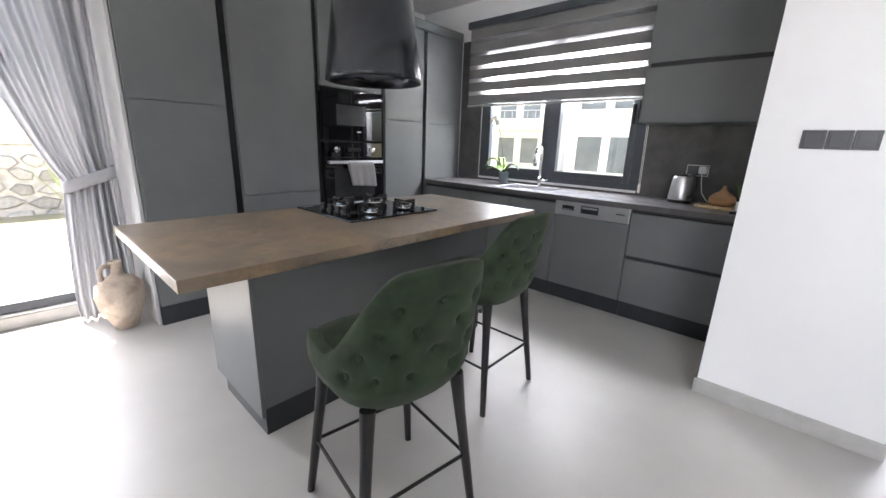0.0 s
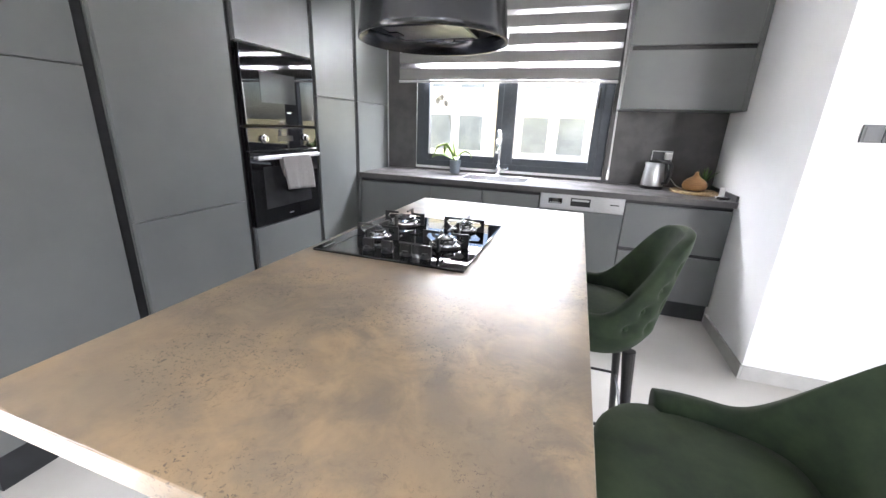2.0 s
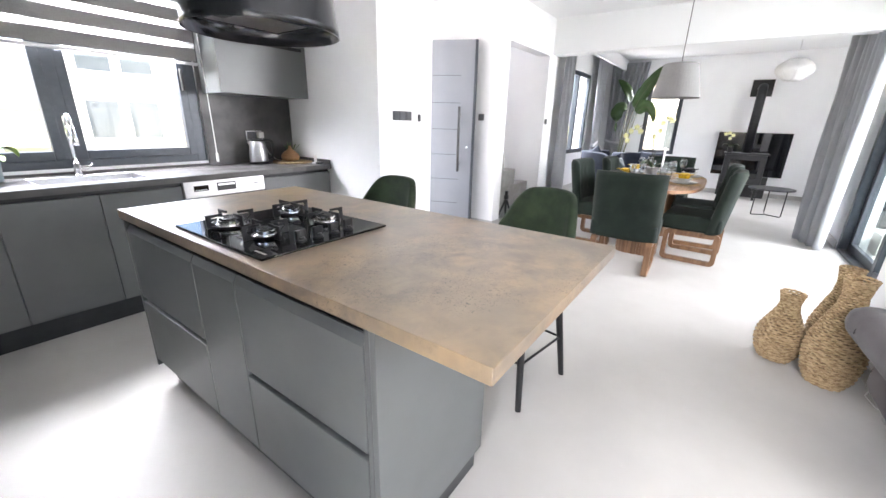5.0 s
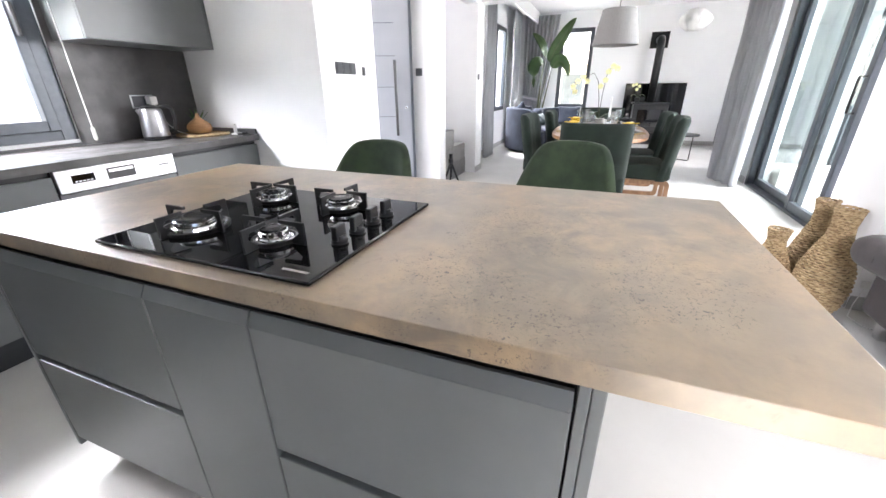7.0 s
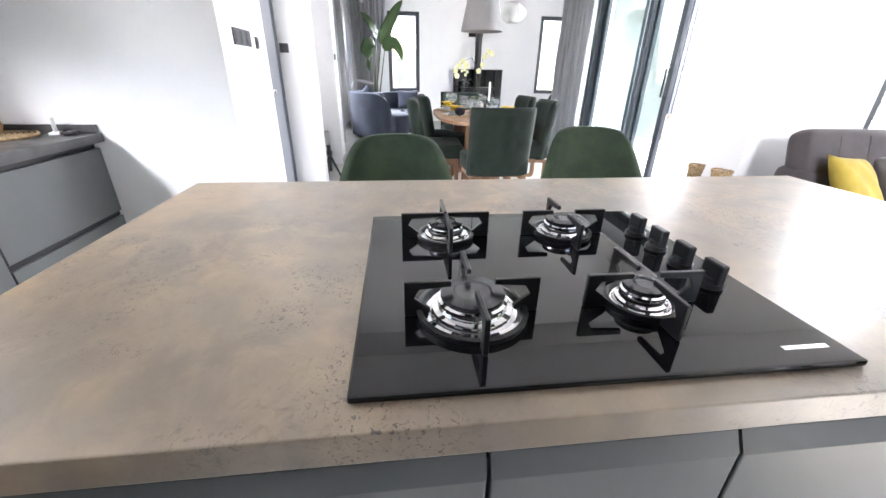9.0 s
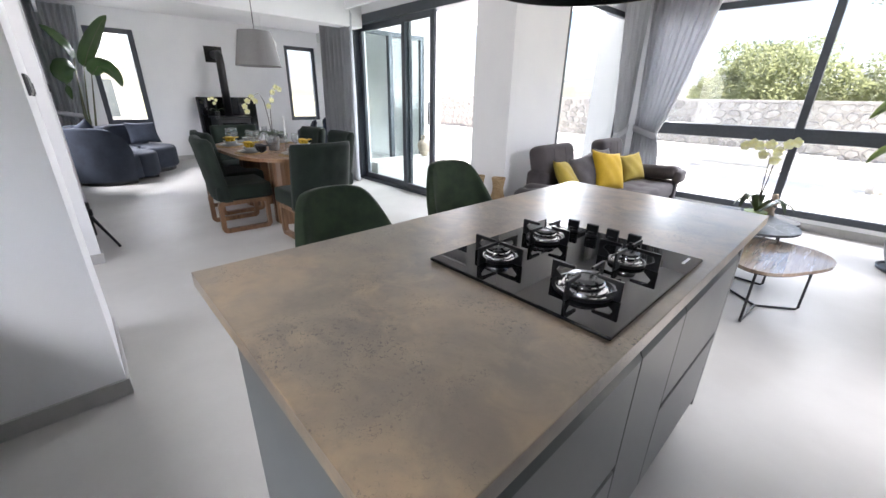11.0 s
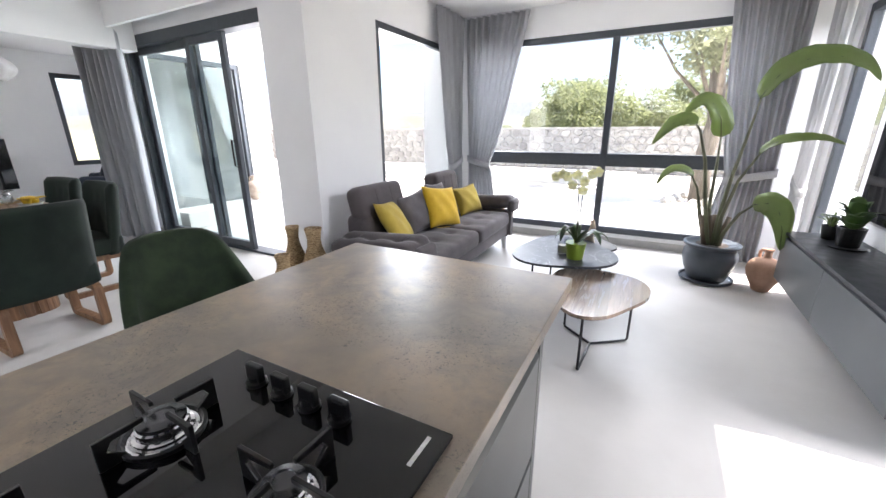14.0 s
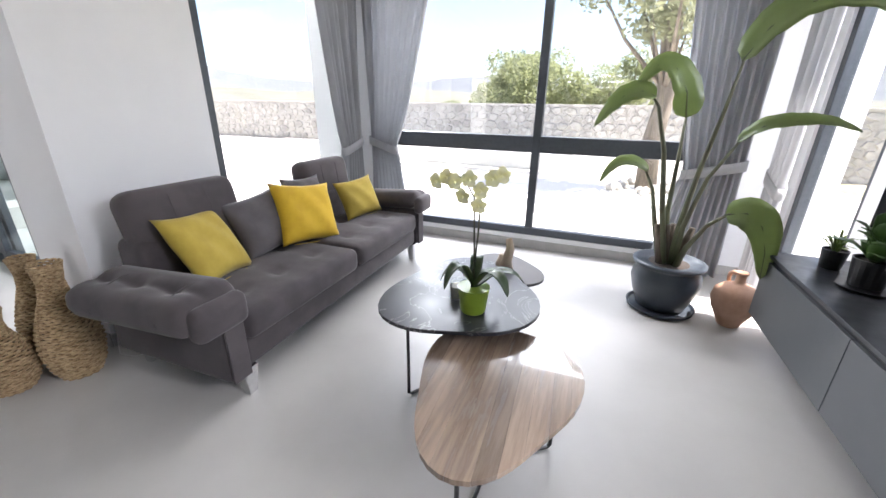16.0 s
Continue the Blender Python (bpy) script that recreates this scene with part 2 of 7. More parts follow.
# north wall of the kitchen with the window over the sink
WX0, WX1, WZ0, WZ1 = -2.70, -0.98, 0.95, 2.30
wall("wall_north", [(XW - 0.25, WX0, YN, YN + 0.25, 0, H), (WX1, 0.1, YN, YN + 0.25, 0, H), (WX0, WX1, YN, YN + 0.25, 0, WZ0), (WX0, WX1, YN, YN + 0.25, WZ1, H)])
# west wall: glazed door by the tall units, window in the south corner
WDY0, WDY1, WDZ0, WDZ1 = -0.72, 0.36, 0.10, 2.36
CWY0, CWY1, CWZ0, CWZ1 = -3.45, -2.62, 0.20, 2.36
wall("wall_west", [(XW - 0.25, XW, WDY1, YN, 0, H), (XW - 0.25, XW, CWY1, WDY0, 0, H), (XW - 0.25, XW, YS - 0.25, CWY0, 0, H),
                   (XW - 0.25, XW, WDY0, WDY1, 0, WDZ0), (XW - 0.25, XW, WDY0, WDY1, WDZ1, H), (XW - 0.25, XW, CWY0, CWY1, 0, CWZ0), (XW - 0.25, XW, CWY0, CWY1, CWZ1, H)])
# south wall of the sitting corner: one wide window
SX0, SX1, SZ0, SZ1 = -3.10, 0.10, 0.13, 2.42
wall("wall_south", [(XW, SX0, YS - 0.25, YS, 0, H), (SX1, 0.50, YS - 0.25, YS, 0, H), (SX0, SX1, YS - 0.25, YS, 0, SZ0), (SX0, SX1, YS - 0.25, YS, SZ1, H)])
# east wall of the sitting corner with its tall fixed window, and the column at its north end
EX, EY0, EY1, EZ1 = 0.24, -3.45, -1.79, 2.36
wall("wall_sitting_east", [(EX, EX + 0.25, EY1, -1.2, 0, H), (EX, EX + 0.25, YS, EY0, 0, H), (EX, EX + 0.25, EY0, EY1, 0, 0.25), (EX, EX + 0.25, EY0, EY1, EZ1, H)])
wall("column_sitting", [(EX, 0.72, -1.2, -0.90, 0, H)], WHITE, "smooth white column beside the sliding door")
# south wall of the dining room with the sliding door
LY = -1.30
wall("wall_dining_south", [(0.72, 0.80, LY - 0.25, LY, 0, H), (0.80, 3.74, LY - 0.25, LY, 2.47, H), (3.74, 4.35, LY - 0.25, LY, 0, H)])
# the lounge steps out to the south
wall("wall_lounge_south", [(4.10, 4.35, -3.3, -3.1, 0, H), (4.10, 4.35, -3.1, LY - 0.25, 2.42, H), (4.10, XE, -3.55, -3.3, 0, H)])
LW = (0.98, 1.70, 0.75, 2.42)
RW = (-2.62, -1.86, 0.75, 2.42)
wall("wall_east", [(XE, XE + 0.25, -3.55, RW[0], 0, H), (XE, XE + 0.25, RW[1], LW[0], 0, H), (XE, XE + 0.25, LW[1], 2.95, 0, H)]
     + [(XE, XE + 0.25, w[0], w[1], 0, w[2]) for w in (LW, RW)] + [(XE, XE + 0.25, w[0], w[1], w[3], H) for w in (LW, RW)])
# north side: pier with the switches, door recess, column, stair opening, lounge window
NLX0, NLX1 = 5.15, 6.75
wall("wall_pier", [(-0.155, 0.55, 2.36, YN, 0, H)])
wall("wall_hall", [(0.1, 0.44, YN, YN + 0.25, 0, H), (0.44, 1.42, YN, YN + 0.25, 2.29, H), (1.42, 2.05, YN, YN + 0.25, 0, H)])
wall("column_hall", [(1.86, 2.05, 2.33, YN, 0, H)], WHITE, "smooth white column beside the entrance")
# the last box is an unseen part roof, added to shade the stairs
wall("wall_stairs", [(2.05, 3.30, 2.33, 2.50, 2.26, H), (3.30, 3.62, 2.33, 2.70, 0, H), (2.05, 3.62, 4.6, 4.8, 0, 4.2), (3.42, 3.62, 2.70, 4.6, 0, 4.2), (1.98, 2.05, 3.85, 4.6, 0, 4.2), (1.95, 2.05, 2.60, 3.85, 3.02, 4.2), (2.05, 3.42, 2.62, 2.74, 3.02, 4.2), (2.05, 3.42, 2.74, 3.75, 4.0, 4.2)])
wall("wall_lounge_north", [(3.62, NLX0, 2.70, 2.95, 0, H), (NLX1, XE, 2.70, 2.95, 0, H), (NLX0, NLX1, 2.70, 2.95, 0, 0.75), (NLX0, NLX1, 2.70, 2.95, 2.36, H)])
# beams and curtain boxes under the ceiling
wall("beam_dining", [(3.42, 3.66, LY, 2.33, 2.29, H)], CEIL, "white ceiling beam between dining room and lounge")
wall("beam_sliding_door", [(0.72, 3.42, LY + 0.24, LY + 0.28, 2.50, H)], CEIL, "white curtain box over the sliding door")
wall("beam_kitchen", [(0.24, 0.50, -0.90, 2.36, 2.52, H)], CEIL, "white ceiling beam beside the kitchen")
wall("soffit_lounge_north", [(3.66, XE, 2.2, 2.24, 2.52, H)], CEIL, "white curtain box under the ceiling")
wall("soffit_lounge_south", [(4.35, XE, -2.75, -2.71, 2.55, H)], CEIL, "white curtain box under the ceiling")


def skirting(x0, x1, y0, y1):
    setting("baseboard", bmbox(x0, x1, y0, y1, 0.0, 0.085, bevel=0.003), SKIRT, "low pale grey stone skirting", "baseboard")


skirting(-0.168, -0.155, 2.348, 3.03)
skirting(-0.155, 0.562, 2.347, 2.36)
skirting(0.55, 0.562, 2.36, YN)
skirting(1.848, 1.86, 2.33, YN)
skirting(1.848, 2.062, 2.317, 2.33)
skirting(3.30, 3.63, 2.317, 2.33)
skirting(3.632, 7.73, 2.687, 2.70)
skirting(7.727, 7.74, -3.29, 2.68)
skirting(0.227, 0.24, -3.59, -0.90)
skirting(0.24, 0.732, -0.90, -0.887)
skirting(-3.6, 0.2, YS, YS + 0.013)
skirting(XW, XW + 0.013, -2.4, 0.50)
skirting(3.76, 4.36, LY, LY + 0.013)


# ---- windows ----
def window(name, m, w, z0, z1, bars_v=(), bars_h=(), fr=0.06, glass=GLASS, depth=0.07, label="anthracite aluminium window", sill=False, panes=True):
    """A window in the plane of x and z, w wide, at the pose m; bars by their middle and width."""
    ob = thing(name, label, "window", m, kind="structure")
    bm = bmesh.new()
    box(bm, 0, fr, 0, depth, z0, z1, 0.004)
    box(bm, w - fr, w, 0, depth, z0, z1, 0.004)
    box(bm, fr, w - fr, 0, depth, z0, z0 + fr, 0.004)
    box(bm, fr, w - fr, 0, depth, z1 - fr, z1, 0.004)
    part("window_frame", bm, ALU, ob)
    for z, b in bars_h:
        part("transom", bmbox(fr - 0.004, w - fr + 0.004, -0.006, depth + 0.006, z - b / 2, z + b / 2, bevel=0.006), ALU, ob)
    for x, b in bars_v:
        part("mullion", bmbox(x - b / 2, x + b / 2, -0.010, depth + 0.010, z0 + fr, z1 - fr, bevel=0.006), ALU, ob)
    if panes:
        xs = [fr] + [x for x, b in bars_v] + [w - fr]
        zs = [z0 + fr] + [z for z, b in bars_h] + [z1 - fr]
        for a, b in zip(xs, xs[1:]):
            for c, d in zip(zs, zs[1:]):
                g = part("pane", bmbox(a, b, depth / 2 - 0.004, depth / 2 + 0.004, c, d), glass, ob)
                g.visible_shadow = False
    return ob


# over the sink: two sashes in a wide frame
wk = window("window_1", pose(WX0, YN + 0.01, 0), WX1 - WX0, WZ0 - 0.02, WZ1, bars_v=[(0.855, 0.075)], fr=0.075, label="wide anthracite two-pane kitchen window")
for a, b in ((0.075, 0.825), (0.885, 1.645)):
    bm = bmesh.new()
    for q in ((a, a + 0.055, 1.005, 2.22), (b - 0.055, b, 1.005, 2.22), (a + 0.055, b - 0.055, 1.005, 1.065), (a + 0.055, b - 0.055, 2.16, 2.22)):
        box(bm, q[0], q[1], -0.012, 0.05, q[2], q[3], 0.005)
    part("sash", bm, ALU, wk)
part("handle", bmbox(1.60, 1.618, -0.045, -0.012, 1.50, 1.66, bevel=0.004), BLACKIRON, wk)
window("window_2", pose(XW - 0.02, WDY0, 0, 0, 0, 90), WDY1 - WDY0, WDZ0, WDZ1, fr=0.07, label="tall anthracite glazed window beside the kitchen")
window("window_3", pose(XW - 0.02, CWY0, 0, 0, 0, 90), CWY1 - CWY0, CWZ0, CWZ1, fr=0.07, label="anthracite corner window behind the curtain")
window("window_4", pose(SX0, YS - 0.08, 0), SX1 - SX0, SZ0, SZ1, bars_v=[(1.43, 0.075)], bars_h=[(1.02, 0.15)], fr=0.075, label="wide anthracite four-pane window onto the terrace")
window("window_5", pose(EX + 0.078, EY0, 0, 0, 0, 90), EY1 - EY0, 0.25, EZ1, fr=0.06, label="tall fixed anthracite corner window")
window("window_6", pose(XE + 0.10, LW[0], 0, 0, 0, 90), LW[1] - LW[0], LW[2], LW[3], fr=0.085, label="narrow anthracite lounge window")
window("window_7", pose(XE + 0.10, RW[0], 0, 0, 0, 90), RW[1] - RW[0], RW[2], RW[3], fr=0.085, label="narrow anthracite lounge window")
window("window_8", pose(NLX0, 2.72, 0), NLX1 - NLX0, 0.75, 2.36, bars_v=[(0.8, 0.08)], fr=0.08, label="anthracite lounge window behind curtains")
window("window_9", pose(4.20, -3.1, 0, 0, 0, 90), 1.55, 0.02, 2.42, bars_v=[(0.78, 0.08)], fr=0.07, label="glazed lounge door onto the covered terrace")
# sliding door with two leaves, pushed to the far side
sl = thing("door_1", "anthracite sliding glass door, pushed half open", "door", pose(0.80, LY - 0.16, 0), kind="structure")
bm = bmesh.new()
for b in ((0, 2.94, 0, 0.16, 2.35, 2.47), (0, 0.06, 0, 0.16, 0, 2.35), (2.86, 2.94, 0, 0.16, 0, 2.35), (0.06, 2.86, 0, 0.16, -0.01, 0.025)):
    box(bm, *b, bevel=0.004)
part("door_frame", bm, ALU, sl)
for x0, x1, y in ((1.03, 1.70, 0.09), (1.60, 2.86, 0.03)):
    bm = bmesh.new()
    for b in ((x0, x0 + 0.075, y, y + 0.05, 0.025, 2.35), (x1 - 0.075, x1, y, y + 0.05, 0.025, 2.35), (x0 + 0.075, x1 - 0.075, y, y + 0.05, 0.025, 0.11), (x0 + 0.075, x1 - 0.075, y, y + 0.05, 2.27, 2.35)):
        box(bm, *b, bevel=0.004)
    leaf = part("sliding_leaf", bm, ALU, sl)
    g = part("pane", bmbox(x0 + 0.07, x1 - 0.07, y + 0.02, y + 0.03, 0.1, 2.28), GREENGLASS, leaf)
    g.visible_shadow = False
    if y > 0.05:
        bm = bmesh.new()
        tube(bm, [(x0 + 0.035, y + 0.05, 1.00), (x0 + 0.035, y + 0.10, 1.0), (x0 + 0.035, y + 0.10, 1.28), (x0 + 0.035, y + 0.05, 1.28)], 0.011)
        part("handle", bm, BLACKIRON, leaf)
# entrance door, ajar
dr = thing("door_2", "grey lacquered entrance door with long bar handle, standing open", "door", pose(1.352, 3.50, 0, 0, 0, -67.7), kind="structure")
part("door_leaf", bmbox(0, 0.96, 0, 0.055, 0.015, 2.24, bevel=0.003), DOORM, dr)
for i in range(6):
    z = 0.30 + i * 0.31
    part("groove", bmbox(0.06, 0.80, -0.004, 0.002, z, z + 0.006), ALU, dr)
part("edge_strip", bmbox(0.96, 0.985, -0.004, 0.06, 0.015, 2.24), ALU, dr, "dark metal edge strip")
bm = bmesh.new()
tube(bm, [(0.80, -0.055, 0.72), (0.80, -0.055, 1.50)], 0.016, 10)
box(bm, 0.785, 0.815, -0.055, 0, 0.80, 0.83)
box(bm, 0.785, 0.815, -0.055, 0, 1.39, 1.42)
part("handle", bm, BLACKIRON, dr, "long black bar handle", smooth=False)
part("lock_cylinder", lathe(bmesh.new(), [(0.016, 0), (0.016, 0.02), (0.012, 0.024)], 16), CHROME, dr).matrix_basis = pose(0.90, 0, 1.02, 90)
bm = bmesh.new()
for b in ((0.442, 0.49, YN + 0.01, YN + 0.12, 0, 2.285), (1.37, 1.418, YN + 0.01, YN + 0.12, 0, 2.285), (0.49, 1.37, YN + 0.01, YN + 0.12, 2.245, 2.285)):
    box(bm, *b)
setting("door_frame", bm, ALU, "dark metal door frame", "door frame")
# stairs seen through the opening
st = thing("stairs", "grey stone stairs behind a glass balustrade", "stairs", pose(2.15, 3.1, 0), kind="structure")
STAIRM = mat("grey stone tread", (0.30, 0.295, 0.285), 0.45, col2=(0.24, 0.235, 0.225), scale=8, detail=8)
for i, (x1, z1) in enumerate(((1.13, 0.235), (1.10, 0.46), (0.62, 0.685), (0.25, 0.91))):
    part("step", bmbox(-0.09, x1, -0.62, 0.40, z1 - 0.225 if i else 0.0, z1 - 0.001, bevel=0.004), STAIRM, st)
g = part("balustrade_pane", bmbox(-0.08, 0.22, -0.615, -0.603, 0.912, 1.75), GLASS, st, "clear glass balustrade")
g.visible_shadow = False

# ---- kitchen ----
FX = -3.0                                # front of the tall units


def front(name, parent, x0, x1, y0, y1, z0, z1):
    return part(name, bmbox(x0, x1, y0, y1, z0, z1, bevel=0.0025), CAB, parent)


def tall_unit(y0, y1, doors, label):
    ob = thing("tall_cabinet", label, "cabinet", pose(0, 0, 0), group="tall kitchen units")
    part("body", bmbox(XW + 0.01, FX - 0.025, y0, y1, 0.14, 2.37), CAB, ob)
    for z0, z1 in doors:
        front("door", ob, FX - 0.021, FX, y0 + 0.003, y1 - 0.003, z0 + 0.002, z1 - 0.002)
    part("plinth", bmbox(XW + 0.01, FX - 0.012, y0, y1, 0.0, 0.138), PLINTH, ob)
    return ob


tall_unit(0.51, 1.07, [(0.14, 1.488), (1.488, 2.37)], "matt dark grey tall cupboard with two flat doors")
tall_unit(1.125, 1.755, [(0.14, 0.862), (0.862, 2.37)], "matt dark grey tall fridge cupboard, handleless")
tall_unit(2.475, 2.985, [(0.14, 1.49), (1.49, 2.37)], "matt dark grey tall cupboard with two flat doors")
tall_unit(3.03, 3.59, [(0.14, 1.49), (1.49, 2.37)], "matt dark grey tall corner cupboard")
# sunlight on this end panel is put into its paler colour
side = thing("tall_side_panel", "grey end panel of the tall units, coloured pale as if sunlit", "panel")
part("panel", bmbox(XW + 0.01, FX - 0.02, 0.488, 0.507, 0.0, 2.37, bevel=0.002), mat("sunlit grey laminate", (0.50, 0.50, 0.495), 0.45, col2=(0.46, 0.46, 0.455), scale=5), side)
top = thing("tall_top_panel", "dark grey filler strip above the tall units", "panel")
part("panel", bmbox(XW + 0.01, FX + 0.004, 0.49, 3.59, 2.374, 2.46, bevel=0.002), CAB, top)
for y0, y1 in ((1.072, 1.123), (1.757, 1.80), (2.440, 2.473), (2.987, 3.028)):
    g = thing("grip_channel", "black vertical grip channel between tall units", "grip channel", group="grip channels")
    part("channel", bmbox(XW + 0.01, FX - 0.03, y0, y1, 0.0, 2.37), BLACK, g)
# oven column
ov = thing("oven_cabinet", "dark grey tall cabinet holding microwave and oven", "cabinet", group="tall kitchen units")
bm = bmesh.new()
box(bm, XW + 0.01, FX - 0.025, 1.802, 2.438, 0.14, 0.68)
box(bm, XW + 0.01, FX - 0.025, 1.802, 2.438, 1.715, 2.37)
box(bm, XW + 0.01, XW + 0.05, 1.802, 2.438, 0.68, 1.715)
part("body", bm, CAB, ov)
part("plinth", bmbox(XW + 0.01, FX - 0.012, 1.802, 2.438, 0, 0.138), PLINTH, ov)
for z0, z1 in ((0.14, 0.41), (0.41, 0.675), (1.72, 2.37)):
    front("drawer_front" if z1 < 1 else "door", ov, FX - 0.021, FX, 1.805, 2.435, z0 + 0.002, z1 - 0.002)
oven = thing("oven", "black glass built-in oven with steel bar handle", "oven", pose(FX, 2.12, 0.682))
part("body", bmbox(-0.5, -0.02, -0.30, 0.30, 0.0, 0.59), BLACKIRON, oven)
part("door", bmbox(-0.02, 0.006, -0.312, 0.312, 0.002, 0.455, bevel=0.003), BLACKGLASS, oven, "black glass oven door")
part("window", bmbox(0.0055, 0.0075, -0.22, 0.22, 0.10, 0.36), mat("dark oven window", (0.02, 0.02, 0.022), 0.06, col2=(0.03, 0.03, 0.032), scale=3), oven)
part("control_panel", bmbox(-0.02, 0.004, -0.312, 0.312, 0.46, 0.588, bevel=0.002), BLACKGLASS, oven)
bm = bmesh.new()
box(bm, 0.030, 0.048, -0.29, 0.29, 0.405, 0.432, 0.004)
box(bm, 0.004, 0.032, -0.285, -0.255, 0.41, 0.427)
box(bm, 0.004, 0.032, 0.255, 0.285, 0.41, 0.427)
part("handle", bm, STEEL, oven, "brushed steel bar handle")
for y in (-0.19, 0.19):
    k = part("knob", lathe(bmesh.new(), [(0.024, 0), (0.024, 0.006), (0.019, 0.008), (0.018, 0.026), (0.012, 0.028)], 24), CHROME, oven, smooth=False)
    k.matrix_basis = pose(0.004, y, 0.525, 0, 90, 0)
    part("knob_face", bmbox(0.0305, 0.033, y - 0.003, y + 0.003, 0.51, 0.541), BLACKIRON, oven)
part("display", bmbox(0.0042, 0.0055, -0.07, 0.07, 0.508, 0.542), mat("dim display", (0.03, 0.03, 0.034), 0.1, col2=(0.04, 0.04, 0.044), scale=9), oven)
part("maker_mark", bmbox(0.0062, 0.0072, -0.02, 0.02, 0.04, 0.047), STEEL, oven)
mw = thing("microwave", "black glass built-in microwave above the oven", "microwave", pose(FX, 2.12, 1.285))
part("body", bmbox(-0.4, -0.02, -0.30, 0.30, 0.0, 0.40), BLACKIRON, mw)
part("door", bmbox(-0.02, 0.006, -0.312, 0.312, 0.002, 0.425, bevel=0.003), BLACKGLASS, mw)
part("window", bmbox(0.0055, 0.0078, -0.18, 0.12, 0.13, 0.30), mat("microwave window", (0.045, 0.045, 0.048), 0.12, col2=(0.06, 0.06, 0.063), scale=4), mw)
part("maker_mark", bmbox(0.0062, 0.0072, 0.03, 0.07, 0.075, 0.083), STEEL, mw)

# base run under the window
FY = 3.03


def base_unit(name, x0, x1, fronts, label):
    ob = thing(name, label, "cabinet", group="base kitchen units")
    part("body", bmbox(x0, x1, FY + 0.022, YN - 0.01, 0.14, 0.835), CAB, ob)
    for z0, z1 in fronts:
        front("door", ob, x0 + 0.002, x1 - 0.002, FY, FY + 0.02, z0, z1)
    part("plinth", bmbox(x0, x1, FY + 0.05, FY + 0.07, 0, 0.138), PLINTH, ob)
    part("grip_channel", bmbox(x0, x1, FY + 0.025, FY + 0.06, 0.836, 0.868), BLACK, ob)
    return ob


base_unit("base_cabinet", -2.99, -2.325, [(0.142, 0.84)], "matt dark grey base cabinet, handleless")
base_unit("base_cabinet", -2.325, -1.885, [(0.142, 0.84)], "matt dark grey sink base cabinet, handleless")
base_unit("base_cabinet", -1.885, -1.432, [(0.142, 0.84)], "matt dark grey sink base cabinet, handleless")
dws = base_unit("drawer_cabinet", -0.824, -0.158, [(0.142, 0.488), (0.515, 0.84)], "matt dark grey base cabinet with two deep drawers")
part("grip_channel", bmbox(-0.824, -0.158, FY + 0.015, FY + 0.03, 0.488, 0.515), BLACK, dws)
dw = thing("dishwasher", "built-in dishwasher with brushed steel control panel", "dishwasher", pose(-1.128, FY, 0))
part("body", bmbox(-0.298, 0.298, 0.022, 0.55, 0.14, 0.865), BLACKIRON, dw)
part("door", bmbox(-0.299, 0.299, 0, 0.02, 0.142, 0.748, bevel=0.0025), CAB, dw, "dark grey furniture door")
part("control_panel", bmbox(-0.298, 0.298, -0.012, 0.02, 0.752, 0.868, bevel=0.004), STEEL, dw, "brushed steel control panel")
part("display", bmbox(-0.235, -0.135, -0.0135, -0.011, 0.795, 0.835), BLACKGLASS, dw)
part("grip_recess", bmbox(-0.075, 0.065, -0.0135, -0.011, 0.785, 0.845), BLACKIRON, dw)
for i in range(5):
    part("button", bmbox(-0.225 + i * 0.017, -0.215 + i * 0.017, -0.0155, -0.013, 0.800, 0.806), STEEL, dw)
part("grip_lip", bmbox(-0.065, 0.055, -0.016, -0.012, 0.822, 0.836), STEEL, dw)
part("maker_mark", bmbox(0.20, 0.26, -0.0128, -0.0115, 0.812, 0.820), BLACKIRON, dw)
part("plinth", bmbox(-0.3, 0.3, 0.05, 0.07, 0, 0.138), PLINTH, dw)
wt = thing("worktop", "dark slate laminate worktop along the window wall", "worktop")
bm = bmesh.new()
for b in ((-2.985, -2.12, FY - 0.03, YN - 0.012), (-1.56, -0.158, FY - 0.03, YN - 0.012), (-2.12, -1.56, FY - 0.03, 3.12), (-2.12, -1.56, 3.50, YN - 0.012)):
    box(bm, *b, 0.87, 0.91)
bmesh.ops.remove_doubles(bm, verts=bm.verts, dist=0.0005)
part("slab", bm, SLATE, wt)
part("upstand", bmbox(-0.172, -0.158, FY - 0.02, YN - 0.03, 0.911, 0.95, bevel=0.002), SLATE, wt)
bs = thing("splashback", "dark slate laminate splashback around the window", "splashback", kind="structure")
for b in ((-2.99, WX0, 0.911, 2.37), (WX1, -0.158, 0.911, 2.37), (WX0, WX1, 0.911, 0.929)):
    part("panel", bmbox(b[0], b[1], YN - 0.010, YN - 0.001, b[2], b[3]), SLATE, bs)
uc = thing("wall_cabinet", "matt dark grey wall cabinet with lift-up doors", "cabinet")
part("body", bmbox(-0.95, -0.158, 3.292, YN - 0.012, 1.49, 2.37), CAB, uc)
front("door", uc, -0.95, -0.19, 3.27, 3.29, 1.492, 1.875)
front("door", uc, -0.95, -0.19, 3.27, 3.29, 1.905, 2.37)
part("grip_channel", bmbox(-0.93, -0.158, 3.285, 3.291, 1.875, 1.905), BLACK, uc)
part("filler", bmbox(-0.188, -0.158, 3.272, 3.292, 1.49, 2.37), CAB, uc)
upf = thing("wall_cabinet_filler", "dark grey filler strip above the wall cabinet", "panel")
part("panel", bmbox(-0.95, -0.158, 3.268, YN - 0.012, 2.374, 2.46), CAB, upf)

